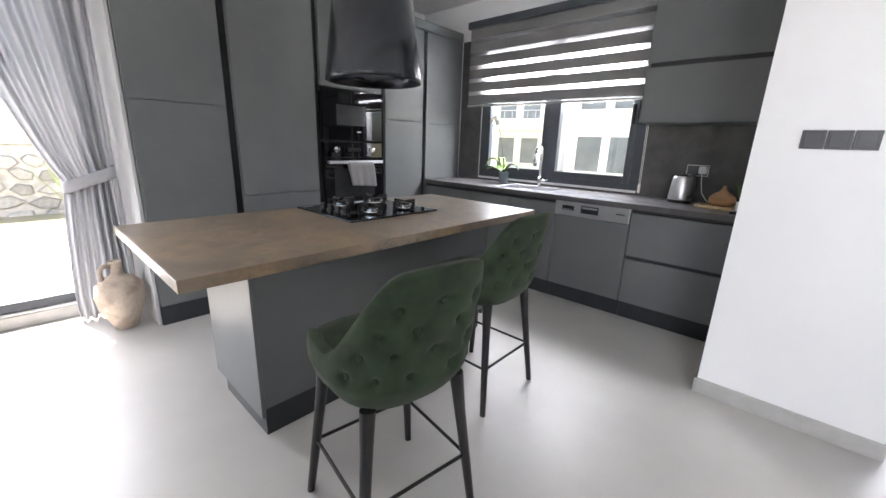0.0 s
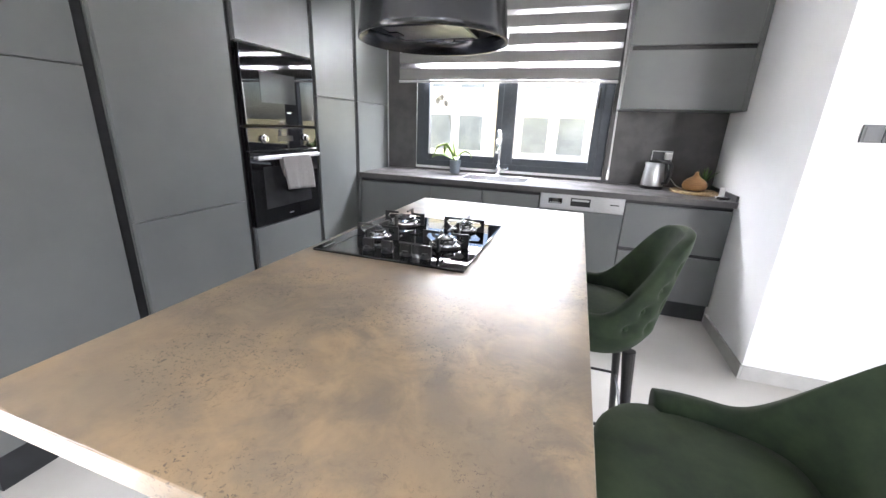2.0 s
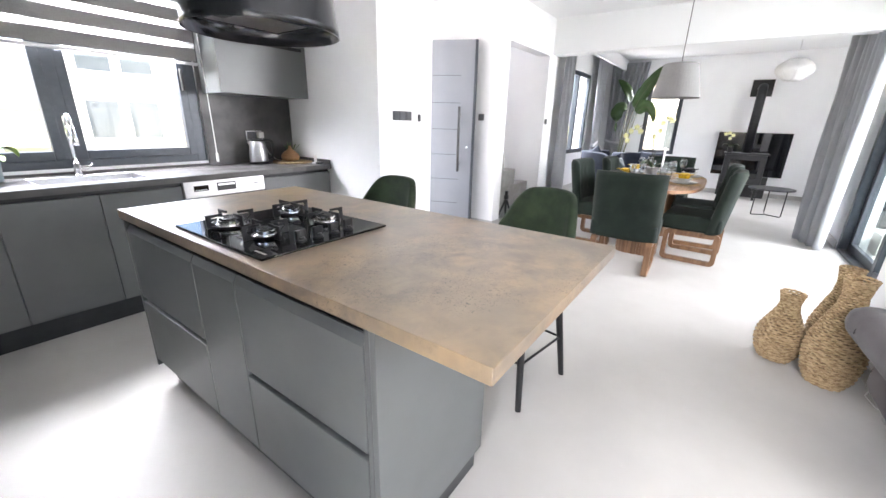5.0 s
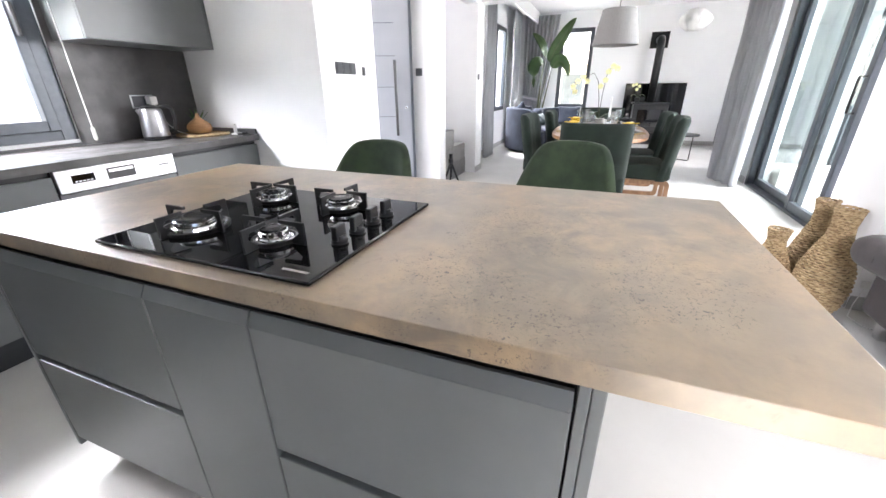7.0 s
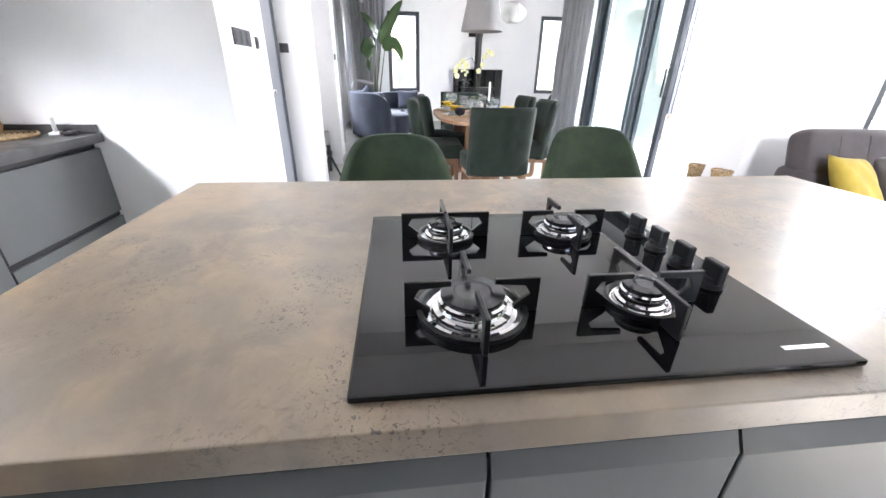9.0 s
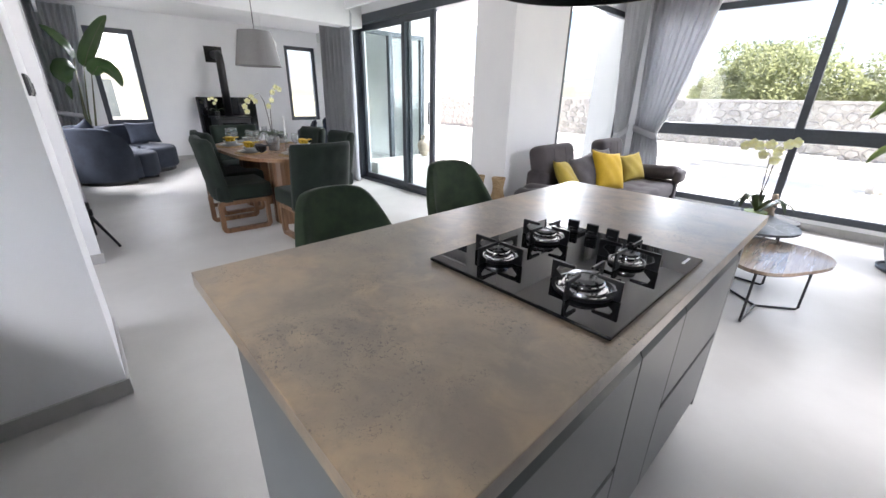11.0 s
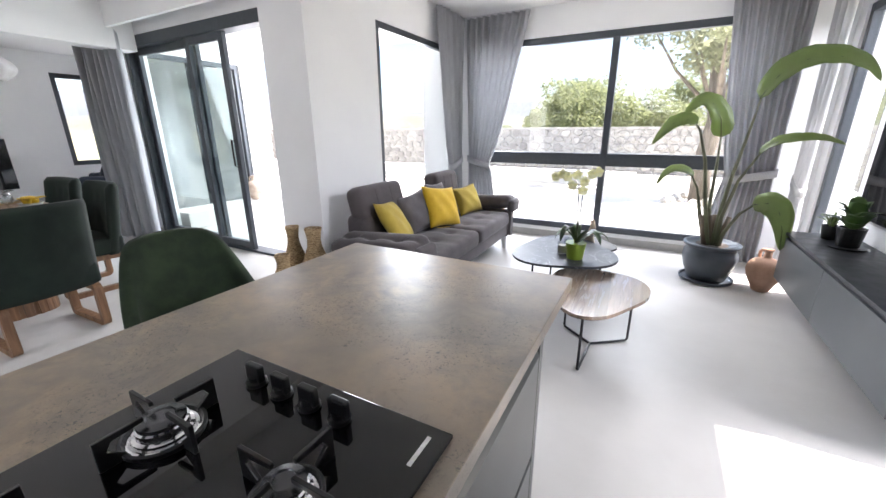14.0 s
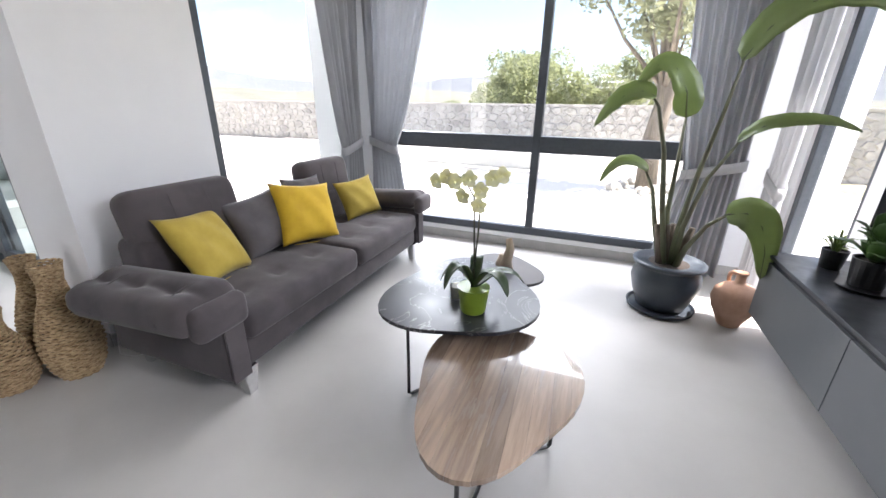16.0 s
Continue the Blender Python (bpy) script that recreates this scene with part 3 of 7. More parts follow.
# island
isl = thing("kitchen_island", "dark grey kitchen island cabinet on a recessed plinth", "island")
IX0, IX1, IY0, IY1 = -2.021, -1.475, 0.56, 2.115
part("body", bmbox(IX0 + 0.052, IX1, IY0, IY1, 0.14, 0.80), CAB, isl)
part("top_rail", bmbox(IX0 + 0.06, IX1, IY0, IY1, 0.80, 0.869), CAB, isl)
part("end_panel", bmbox(IX0, IX1 + 0.002, IY0 - 0.02, IY0 - 0.001, 0.10, 0.869, bevel=0.002), CAB, isl)
part("end_panel", bmbox(IX0, IX1 + 0.002, IY1 + 0.001, IY1 + 0.018, 0.10, 0.869, bevel=0.002), CAB, isl)
part("stile", bmbox(IX0, IX0 + 0.05, IY0 + 0.0, 0.576, 0.14, 0.869, bevel=0.0015), CAB, isl)
part("plinth", bmbox(IX0 + 0.06, IX1 - 0.01, IY0 + 0.0, IY1 - 0.02, 0, 0.138), PLINTH, isl)
part("grip_channel", bmbox(IX0 + 0.042, IX0 + 0.051, 0.577, IY1, 0.79, 0.868), BLACK, isl)
for y0, y1, zs in ((0.58, 1.171, ((0.142, 0.466), (0.49, 0.812))), (1.173, 1.472, ((0.142, 0.812),)), (1.474, 2.112, ((0.142, 0.466), (0.49, 0.812)))):
    for z0, z1 in zs:
        front("drawer_front" if len(zs) > 1 else "door", isl, IX0, IX0 + 0.02, y0, y1 - 0.003, z0, z1)
    bm = bmesh.new()
    for v in box(bm, IX0, IX0 + 0.02, y0, y1 - 0.003, 0.8125, 0.838):
        if v.co.z > 0.83 and v.co.x < IX0 + 0.01:
            v.co.x += 0.013
    part("grip_edge", bm, CAB, isl, "bevelled grip edge of the front")
    if len(zs) > 1:
        part("grip_channel", bmbox(IX0 + 0.021, IX0 + 0.030, y0, y1 - 0.003, zs[0][1], zs[1][0]), BLACK, isl)
it = thing("island_worktop", "rust brown stone-look worktop of the island", "worktop")
part("slab", bmbox(-2.032, -1.13, 0.237, 2.135, 0.87, 0.91, bevel=0.002), TOPM, it)

# ---- things on and round the island ----
hob = thing("gas_hob", "black glass gas hob with four burners", "hob", pose(-1.7355, 1.322, 0.911))
part("glass_plate", bmbox(-0.262, 0.262, -0.295, 0.295, 0.0, 0.009, bevel=0.003), BLACKGLASS, hob)
part("maker_mark", bmbox(-0.236, -0.229, -0.272, -0.212, 0.009, 0.0095), STEEL, hob)


CAPM = mat("dark enamelled burner cap", (0.10, 0.10, 0.105), 0.25, 0.8, col2=(0.14, 0.14, 0.145), scale=25)


def burner(x, y, r, turn, cross=False):
    b = part("burner", lathe(bmesh.new(), [(r * 1.5, 0.009), (r * 1.5, 0.013), (r * 1.3, 0.016), (r * 1.2, 0.014), (r * 1.15, 0.020), (r, 0.022), (r, 0.033), (r * 0.9, 0.035)], 32), CHROME, hob, "chrome burner ring", smooth=False)
    b.matrix_basis = pose(x, y, 0)
    bm = bmesh.new()
    lathe(bm, [(r * 0.92, 0.0352), (r * 0.92, 0.041), (r * 0.55, 0.044), (r * 0.5, 0.042)], 28)
    part("burner_cap", bm, CAPM, b, "dark burner cap")
    bm = bmesh.new()
    lathe(bm, [(r * 1.58, 0.0095), (r * 1.62, 0.018), (r * 1.48, 0.019), (r * 1.4, 0.0135)], 32)
    part("drip_ring", bm, BLACKIRON, b)
    R = max(r * 1.95, 0.084)
    for k in range(4):
        a = turn + k * math.pi / 2
        c, s = math.cos(a), math.sin(a)
        mm = Matrix(((c, -s, 0, 0), (s, c, 0, 0), (0, 0, 1, 0), (0, 0, 0, 1)))
        seg = bmesh.new()
        ri = 0.004 if cross else r * 0.62
        side = [(R, 0.0095), (R, 0.059), (ri, 0.059), (ri, 0.051), (R - 0.020, 0.048), (R - 0.013, 0.036), (R - 0.034, 0.019), (R - 0.034, 0.0095)]
        rows = [[seg.verts.new((px, dy, pz)) for px, pz in side] for dy in (-0.0032, 0.0032)]
        seg.faces.new(rows[0])
        seg.faces.new(rows[1][::-1])
        for i in range(len(side)):
            j = (i + 1) % len(side)
            seg.faces.new((rows[0][j], rows[0][i], rows[1][i], rows[1][j]))
        bmesh.ops.recalc_face_normals(seg, faces=seg.faces)
        bmesh.ops.bevel(seg, geom=list(seg.edges), offset=0.0009, segments=1, affect="EDGES")
        seg.transform(mm)
        part("pan_support", seg, BLACKIRON, hob, "black cast pan support").matrix_basis = pose(x, y, 0)


burner(-0.125, 0.145, 0.046, 0.0)
burner(0.135, 0.150, 0.034, 0.0, True)
burner(-0.125, -0.095, 0.030, 0.0)
burner(0.135, -0.085, 0.036, 0.0)
for i in range(4):
    k = part("knob", lathe(bmesh.new(), [(0.019, 0.009), (0.019, 0.016), (0.014, 0.019), (0.013, 0.026)], 20), BLACKIRON, hob)
    k.matrix_basis = pose(-0.085 + i * 0.068, -0.235, 0)
    part("grip", bmbox(-0.019, 0.019, -0.007, 0.007, 0.016, 0.050, bevel=0.003), BLACKIRON, k)

HOODM = mat("dark satin steel", (0.072, 0.076, 0.083), 0.22, 0.9, col2=(0.062, 0.066, 0.072), scale=8, rvar=0.03)
HOODIN = mat("blue black enamelled steel", (0.010, 0.012, 0.022), 0.38, col2=(0.013, 0.015, 0.026), scale=6)
hd = thing("range_hood", "dark grey conical island hood hung from the ceiling", "range hood", pose(-1.708, 1.352, 1.585) @ Matrix.Diagonal((0.885, 0.885, 1, 1)))
bm = bmesh.new()
n, rings = 64, []
for r, z in ((0.262, 0.045), (0.275, 0.0), (0.280, 0.0), (0.278, 0.02), (0.205, 0.52), (0.200, 0.525), (0.19, 0.52), (0.262, 0.06)):
    rings.append([bm.verts.new((r * math.cos(2 * math.pi * i / n), r * math.sin(2 * math.pi * i / n), z)) for i in range(n)])
for a, b in zip(rings, rings[1:]):
    for i in range(n):
        bm.faces.new((a[i], a[(i + 1) % n], b[(i + 1) % n], b[i]))
part("shade", bm, HOODM, hd)
for p in hd.children[0].data.polygons:
    p.use_smooth = abs(p.normal.z) < 0.6
bm = bmesh.new()
rings = [[bm.verts.new((r * math.cos(2 * math.pi * i / n), r * math.sin(2 * math.pi * i / n), z)) for i in range(n)] for r, z in ((0.2740, 0.001), (0.2525, 0.112), (0.2505, 0.112), (0.2720, 0.001))]
for a, b in zip(rings, rings[1:] + rings[:1]):
    for i in range(n):
        bm.faces.new((a[i], a[(i + 1) % n], b[(i + 1) % n], b[i]))
part("inner_band", bm, mat("polished dark steel", (0.055, 0.06, 0.08), 0.25, 0.85, col2=(0.075, 0.08, 0.10), scale=5), hd, "dark steel band inside the lip", smooth=True)
bm = bmesh.new()
lathe(bm, [(0.262, 0.049), (0.262, 0.055)], 48)
part("inner_plate", bm, HOODIN, hd, "polished black inner plate")
gf = part("grease_filter", bmbox(-0.180, 0.140, -0.110, 0.130, 0.040, 0.046), STEEL, hd, "fine slatted steel grease filter")
for i in range(36):
    part("slat", bmbox(-0.170 + i * 0.0084, -0.1658 + i * 0.0084, -0.101, 0.121, 0.032, 0.0398), STEEL, gf)
bm = bmesh.new()
for q in ((-0.182, 0.142, -0.112, -0.102), (-0.182, 0.142, 0.122, 0.132), (-0.182, -0.172, -0.102, 0.122), (0.132, 0.142, -0.102, 0.122)):
    box(bm, *q, 0.030, 0.048)
part("filter_frame", bm, HOODIN, hd)
part("filter_latch", bmbox(-0.172, -0.135, -0.03, 0.03, 0.027, 0.0315), BLACKIRON, hd)
LED = mat("hood lamp glass", (0.8, 0.8, 0.78), 0.2, col2=(0.75, 0.75, 0.73), scale=9)
for y in (-0.165, 0.180):
    l = part("hood_lamp", lathe(bmesh.new(), [(0.028, 0.038), (0.028, 0.049)], 20), CHROME, hd)
    l.matrix_basis = pose(0, y, 0)
    part("lamp_glass", lathe(bmesh.new(), [(0.019, 0.036), (0.019, 0.039)], 20), LED, l)
part("duct", lathe(bmesh.new(), [(0.19, 0.50), (0.19, 0.535), (0.10, 0.54), (0.10, 1.173)], 40), HOODM, hd)

# bar stools
VELVET = mat("green velvet", (0.038, 0.062, 0.030), 0.85, col2=(0.015, 0.029, 0.015), scale=7, detail=5, lo=0.3, hi=0.7, sheen=0.05, bump=0.08, bscale=500)
VELVETD = mat("dark green velvet", (0.007, 0.017, 0.010), 0.9, col2=(0.0035, 0.009, 0.006), scale=6, detail=5, lo=0.3, hi=0.7, sheen=0.02, bump=0.08, bscale=500)
LEGM = mat("black stained wood", (0.014, 0.014, 0.015), 0.4, col2=(0.020, 0.019, 0.019), scale=10, stretch=(1, 1, 0.1))


def bar_stool():
    ob = thing("bar_stool", "green velvet bar stool with button-tufted back and black legs", "bar stool", group="bar stools at the island")
    buttons = [(-26, 0.885), (0, 0.895), (26, 0.885), (-39, 0.81), (-13, 0.82), (13, 0.82), (39, 0.81), (-52, 0.735), (-26, 0.745), (0, 0.745), (26, 0.745), (52, 0.735), (-64, 0.665), (-39, 0.665), (-13, 0.67), (13, 0.67), (39, 0.665), (64, 0.665)]

    def rim(a):
        k = min(1, max(0, (abs(a) - 26) / 62))
        k = k * k * (3 - 2 * k)
        return 0.998 - 0.015 * (a / 30) ** 2 * (abs(a) < 30) - 0.015 * (abs(a) >= 30) - 0.278 * k

    def shell(a, z, off):
        t = (z - 0.55) / 0.43
        c, s = math.cos(radians(a)), math.sin(radians(a))
        e = 0.78
        cx = math.copysign(abs(c) ** e, c)
        sy = math.copysign(abs(s) ** e, s)
        tuck = min(1.0, 0.72 + 0.28 * min(1, max(0, (z - 0.535) / 0.10)) ** 0.5)
        rx, ry = (0.228 + 0.088 * t) * tuck, (0.240 + 0.016 * t - 0.02 * max(0, t - 0.5)) * tuck
        return Vector(((rx + off) * cx, (ry + off) * sy, z))

    bm = bmesh.new()
    na, nz = 96, 44
    grid = {}
    for side, off in ((0, 0.0), (1, -0.050)):
        for i in range(na + 1):
            a = -116 + 232 * i / na
            zt = rim(a)
            for j in range(nz + 1):
                z = 0.54 + (zt - 0.54) * j / nz if side == 0 else 0.60 + (zt - 0.60) * j / nz
                o = off
                if side == 0:
                    for ba, bz in buttons:
                        d2 = ((a - ba) * 0.0042) ** 2 + (z - bz) ** 2
                        o -= 0.022 * math.exp(-d2 / 0.00042) + 0.006 * math.exp(-d2 / 0.0022)
                o += (0.010 if side else -0.010) * (j / nz) ** 10
                grid[side, i, j] = bm.verts.new(shell(a, z, o))
    for i in range(na):
        for j in range(nz):
            bm.faces.new((grid[0, i, j], grid[0, i + 1, j], grid[0, i + 1, j + 1], grid[0, i, j + 1]))
            bm.faces.new((grid[1, i, j + 1], grid[1, i + 1, j + 1], grid[1, i + 1, j], grid[1, i, j]))
        bm.faces.new((grid[0, i, nz], grid[0, i + 1, nz], grid[1, i + 1, nz], grid[1, i, nz]))
        bm.faces.new((grid[0, i + 1, 0], grid[0, i, 0], grid[1, i, 0], grid[1, i + 1, 0]))
    for i in (0, na):
        for j in range(nz):
            q = (grid[0, i, j], grid[0, i, j + 1], grid[1, i, j + 1], grid[1, i, j])
            bm.faces.new(q if i == 0 else q[::-1])
    part("backrest", bm, VELVET, ob, "button-tufted velvet shell", smooth=True)
    bk = ob.children[-1]
    for ba, bz in buttons:
        p = shell(ba, bz, -0.021)
        m = Matrix.Translation(p) @ Vector((math.cos(radians(ba)), math.sin(radians(ba)), 0.1)).to_track_quat("Z", "Y").to_matrix().to_4x4()
        b = part("button", lathe(bmesh.new(), [(0.010, -0.004), (0.0105, 0.001), (0.007, 0.004), (0.002, 0.005)], 12), VELVET, bk, smooth=True)
        b.matrix_basis = m
    # seat cushion
    bm = bmesh.new()
    prof = [(0.80, 0.545), (0.97, 0.565), (1.02, 0.60), (1.01, 0.640), (0.95, 0.663), (0.75, 0.672), (0.4, 0.676)]
    rings = []
    for f, z in prof:
        ring = []
        for i in range(40):
            a = 2 * math.pi * i / 40
            c, s = math.cos(a), math.sin(a)
            x, y = math.copysign(abs(c) ** 0.62, c) * 0.215 - 0.03, math.copysign(abs(s) ** 0.62, s) * 0.222
            ring.append(bm.verts.new((x * f, y * f * (0.96 if x > 0 else 1.0), z)))
        rings.append(ring)
    for a, b in zip(rings, rings[1:]):
        for i in range(40):
            bm.faces.new((a[i], a[(i + 1) % 40], b[(i + 1) % 40], b[i]))
    bm.faces.new(rings[0][::-1])
    bm.faces.new(rings[-1])
    part("seat", bm, VELVET, ob, smooth=True)
    feet = [(-0.21, -0.22), (-0.21, 0.22), (0.21, -0.22), (0.21, 0.22)]
    for x, y in feet:
        bm = bmesh.new()
        tube(bm, [(x * 0.74, y * 0.74, 0.56), (x * 0.80, y * 0.80, 0.42), (x, y, 0.0)], 0.024, 14, 0.014)
        part("leg", bm, LEGM, ob, smooth=False)
    z = 0.235
    k = 0.80 + 0.20 * (0.42 - z) / 0.42
    for a, b in ((0, 1), (1, 3), (3, 2), (2, 0)):
        bm = bmesh.new()
        tube(bm, [(feet[a][0] * k, feet[a][1] * k, z), (feet[b][0] * k, feet[b][1] * k, z)], 0.0065, 8)
        part("footrest", bm, BLACKIRON, ob, "thin black metal footrest bar")
    return ob


s1 = bar_stool()
s1.matrix_basis = pose(-0.850, 0.735, 0, 0, 0, -9)
copy_thing(s1, pose(-1.085, 1.565, 0))

# ---- on the window worktop ----
sk = thing("sink", "stainless steel inset sink with drainer", "sink", pose(-1.84, 3.31, 0.91))
bm = bmesh.new()
rim0 = [(-0.275, -0.185), (0.275, -0.185), (0.275, 0.185), (-0.275, 0.185)]
rv = []
for f, z in ((1.02, 0.0015), (1.0, 0.0025), (0.97, -0.002), (0.94, -0.16), (0.2, -0.165)):
    rv.append([bm.verts.new((x * f, y * f, z)) for x, y in rim0])
for a, b in zip(rv, rv[1:]):
    for i in range(4):
        bm.faces.new((a[i], a[(i + 1) % 4], b[(i + 1) % 4], b[i]))
bm.faces.new(rv[-1])
part("bowl", bm, STEEL, sk)
part("drain", lathe(bmesh.new(), [(0.04, -0.164), (0.04, -0.160), (0.02, -0.161)], 20), CHROME, sk)
fa = thing("kitchen_tap", "chrome pull-out kitchen tap with tall arched spout", "tap", pose(-1.857, 3.50, 0.911))
bm = bmesh.new()
lathe(bm, [(0.026, 0), (0.026, 0.008), (0.021, 0.012), (0.021, 0.085), (0.014, 0.09)], 24)
part("base", bm, CHROME, fa, smooth=False)
bm = bmesh.new()
tube(bm, [(0, 0, 0.08), (0, 0, 0.33)] + [(0, -0.055 + 0.055 * math.cos(t), 0.33 + 0.06 * math.sin(t)) for t in [i * math.pi / 10 for i in range(1, 10)]] + [(0, -0.112, 0.31)], 0.012, 14)
part("spout", bm, CHROME, fa, smooth=True)
bm = bmesh.new()
tube(bm, [(0, -0.112, 0.315), (0.0, -0.118, 0.24), (0, -0.124, 0.20)], 0.014, 14, 0.018)
part("spray_head", bm, CHROME, fa, smooth=True)
bm = bmesh.new()
tube(bm, [(0.018, 0, 0.055), (0.055, 0, 0.058)], 0.010, 12)
tube(bm, [(0.055, 0, 0.058), (0.072, -0.004, 0.062), (0.085, -0.01, 0.075)], 0.006, 10)
part("lever", bm, CHROME, fa)

kt = thing("kettle", "brushed steel electric kettle with black handle", "kettle", pose(-0.615, 3.44, 0.911, 0, 0, -40))
part("power_base", lathe(bmesh.new(), [(0.083, 0), (0.085, 0.012), (0.075, 0.02)], 32), BLACKIRON, kt)
part("body", lathe(bmesh.new(), [(0.078, 0.021), (0.080, 0.03), (0.076, 0.10), (0.066, 0.185), (0.062, 0.198), (0.055, 0.202)], 40), STEEL, kt, smooth=True)
part("lid", lathe(bmesh.new(), [(0.056, 0.201), (0.054, 0.212), (0.03, 0.218), (0.008, 0.219), (0.008, 0.228)], 32), BLACKIRON, kt, smooth=False)
bm = bmesh.new()
tube(bm, [(0.055, 0, 0.205), (0.10, 0, 0.212), (0.125, 0, 0.19), (0.128, 0, 0.12), (0.115, 0, 0.06), (0.08, 0, 0.045)], 0.013, 10)
part("handle", bm, BLACKIRON, kt, smooth=True)
bm = bmesh.new()
tube(bm, [(-0.055, 0, 0.165), (-0.078, 0, 0.195)], 0.018, 12, 0.009)
part("spout", bm, STEEL, kt, smooth=True)

WOODD = mat("pale diffuser wood", (0.46, 0.26, 0.12), 0.5, col2=(0.33, 0.17, 0.075), scale=9, stretch=(1, 1, 12), bump=0.05)
RAFFIA = mat("woven raffia", (0.50, 0.38, 0.22), 0.8, col2=(0.32, 0.22, 0.11), scale=60, detail=4, bump=0.4, bscale=90)
pm = thing("place_mat", "round woven raffia mat on the worktop", "mat", pose(-0.32, 3.37, 0.911))
bm = bmesh.new()
for k in range(9):
    r = 0.018 + k * 0.019
    tube(bm, [(r * math.cos(i * math.pi / 16), r * math.sin(i * math.pi / 16), 0.006) for i in range(32)], 0.0095, 5, closed=True)
part("weave", bm, RAFFIA, pm, smooth=True)
df = thing("aroma_diffuser", "onion-shaped wooden aroma diffuser on a woven mat", "diffuser", pose(-0.335, 3.375, 0.926))
part("body", lathe(bmesh.new(), [(0.055, 0.0), (0.075, 0.012), (0.084, 0.035), (0.078, 0.06), (0.055, 0.083), (0.028, 0.100), (0.015, 0.118), (0.011, 0.138), (0.008, 0.14)], 36), WOODD, df, smooth=True)
part("base_ring", lathe(bmesh.new(), [(0.050, -0.006), (0.056, 0.001)], 32), BLACKIRON, df)
GREEN = mat("green leaf", (0.075, 0.15, 0.035), 0.42, col2=(0.05, 0.105, 0.028), scale=9, detail=6, stretch=(1, 1, 1), bump=0.05, bscale=120)
GREENY = mat("yellow green leaf", (0.16, 0.24, 0.05), 0.42, col2=(0.10, 0.17, 0.035), scale=9, bump=0.05)
SOIL = mat("potting soil", (0.035, 0.026, 0.02), 0.95, col2=(0.02, 0.015, 0.012), scale=60, bump=0.6, bscale=80)


def blade(bm, pts, width, fold=0.25, n=9, tipk=0.55, ruffle=0.0, roll=0.0):
    """A leaf along points, widest before its middle, folded along its midrib."""
    P = [Vector(p) for p in pts]
    path = []
    for i in range(n + 1):
        u = i / n * (len(P) - 1)
        k = min(int(u), len(P) - 2)
        f = u - k
        a, b, c, d = P[max(0, k - 1)], P[k], P[k + 1], P[min(len(P) - 1, k + 2)]
        path.append(0.5 * ((2 * b) + (c - a) * f + (2 * a - 5 * b + 4 * c - d) * f * f + (3 * b - a - 3 * c + d) * f ** 3))
    rows = []
    for i, p in enumerate(path):
        t = i / n
        d = (path[min(n, i + 1)] - path[max(0, i - 1)]).normalized()
        side = d.cross(Vector((0, 0, 1)))
        side = side.normalized() if side.length > 1e-3 else Vector((1, 0, 0))
        up = side.cross(d).normalized()
        side, up = side * math.cos(radians(roll)) + up * math.sin(radians(roll)), up * math.cos(radians(roll)) - side * math.sin(radians(roll))
        w = width * 0.5 * (math.sin(math.pi * t ** tipk) ** 0.75 if 0 < t < 1 else 0.02)
        row = []
        for s in (-1, -0.5, 0, 0.5, 1):
            q = p + side * s * w + up * (abs(s) * w * fold) + up * (ruffle * w * math.sin(i * 2.1 + s * 2) * abs(s))
            row.append(bm.verts.new(q))
        rows.append(row)
    for a, b in zip(rows, rows[1:]):
        for j in range(4):
            bm.faces.new((a[j], a[j + 1], b[j + 1], b[j]))
    return bm


def leafpart(ob, pts, width, material, fold=0.25, tipk=0.55, ruffle=0.0, n=12, roll=0.0):
    bm = bmesh.new()
    blade(bm, pts, width, fold, n, tipk, ruffle, roll)
    o = part("leaf", bm, material, ob, smooth=True)
    md = o.modifiers.new("thickness", "SOLIDIFY")
    md.thickness = 0.0018
    return o


sp = thing("succulent", "small green spiky plant in a pot", "plant", pose(-0.245, 3.505, 0.911))
part("pot", lathe(bmesh.new(), [(0.026, 0), (0.034, 0.06), (0.030, 0.062), (0.028, 0.05)], 20), BLACKIRON, sp, smooth=False)
for i in range(12):
    a = i * 2.4
    r = 0.03 + 0.03 * (i % 3)
    leafpart(sp, [(0, 0, 0.05), (0.4 * r * math.cos(a), 0.4 * r * math.sin(a), 0.10), (r * math.cos(a), r * math.sin(a), 0.15 + 0.01 * (i % 4))], 0.014, GREEN, n=5)

PLASTIC = mat("white plastic", (0.80, 0.80, 0.79), 0.35, col2=(0.76, 0.76, 0.75), scale=20)
GREYPLATE = mat("anthracite switch plate", (0.070, 0.073, 0.080), 0.4, col2=(0.060, 0.063, 0.070), scale=25)
so = thing("power_socket", "black double socket plate on the splashback", "socket", pose(-0.555, 3.589, 1.15))
part("plate", bmbox(-0.075, 0.075, -0.008, 0, -0.04, 0.045, bevel=0.002), STEEL, so)
part("insert", bmbox(-0.068, 0.068, -0.010, -0.008, -0.033, 0.038), GREYPLATE, so)
ch = thing("charger", "white plug charger with a white cable", "charger", pose(-0.515, 3.575, 1.155))
part("plug", bmbox(-0.025, 0.025, -0.05, 0.003, -0.025, 0.03, bevel=0.006), PLASTIC, ch)
bm = bmesh.new()
tube(bm, [(0, -0.045, -0.02), (0.01, -0.06, -0.08), (0.03, -0.09, -0.16), (0.07, -0.12, -0.21), (0.12, -0.14, -0.233)], 0.0028, 6)
part("cable", bm, PLASTIC, ch, smooth=True)
bx = thing("card_holder", "small clear acrylic stand with a white card", "card stand", pose(-0.215, 3.16, 0.911, 0, 0, 20))
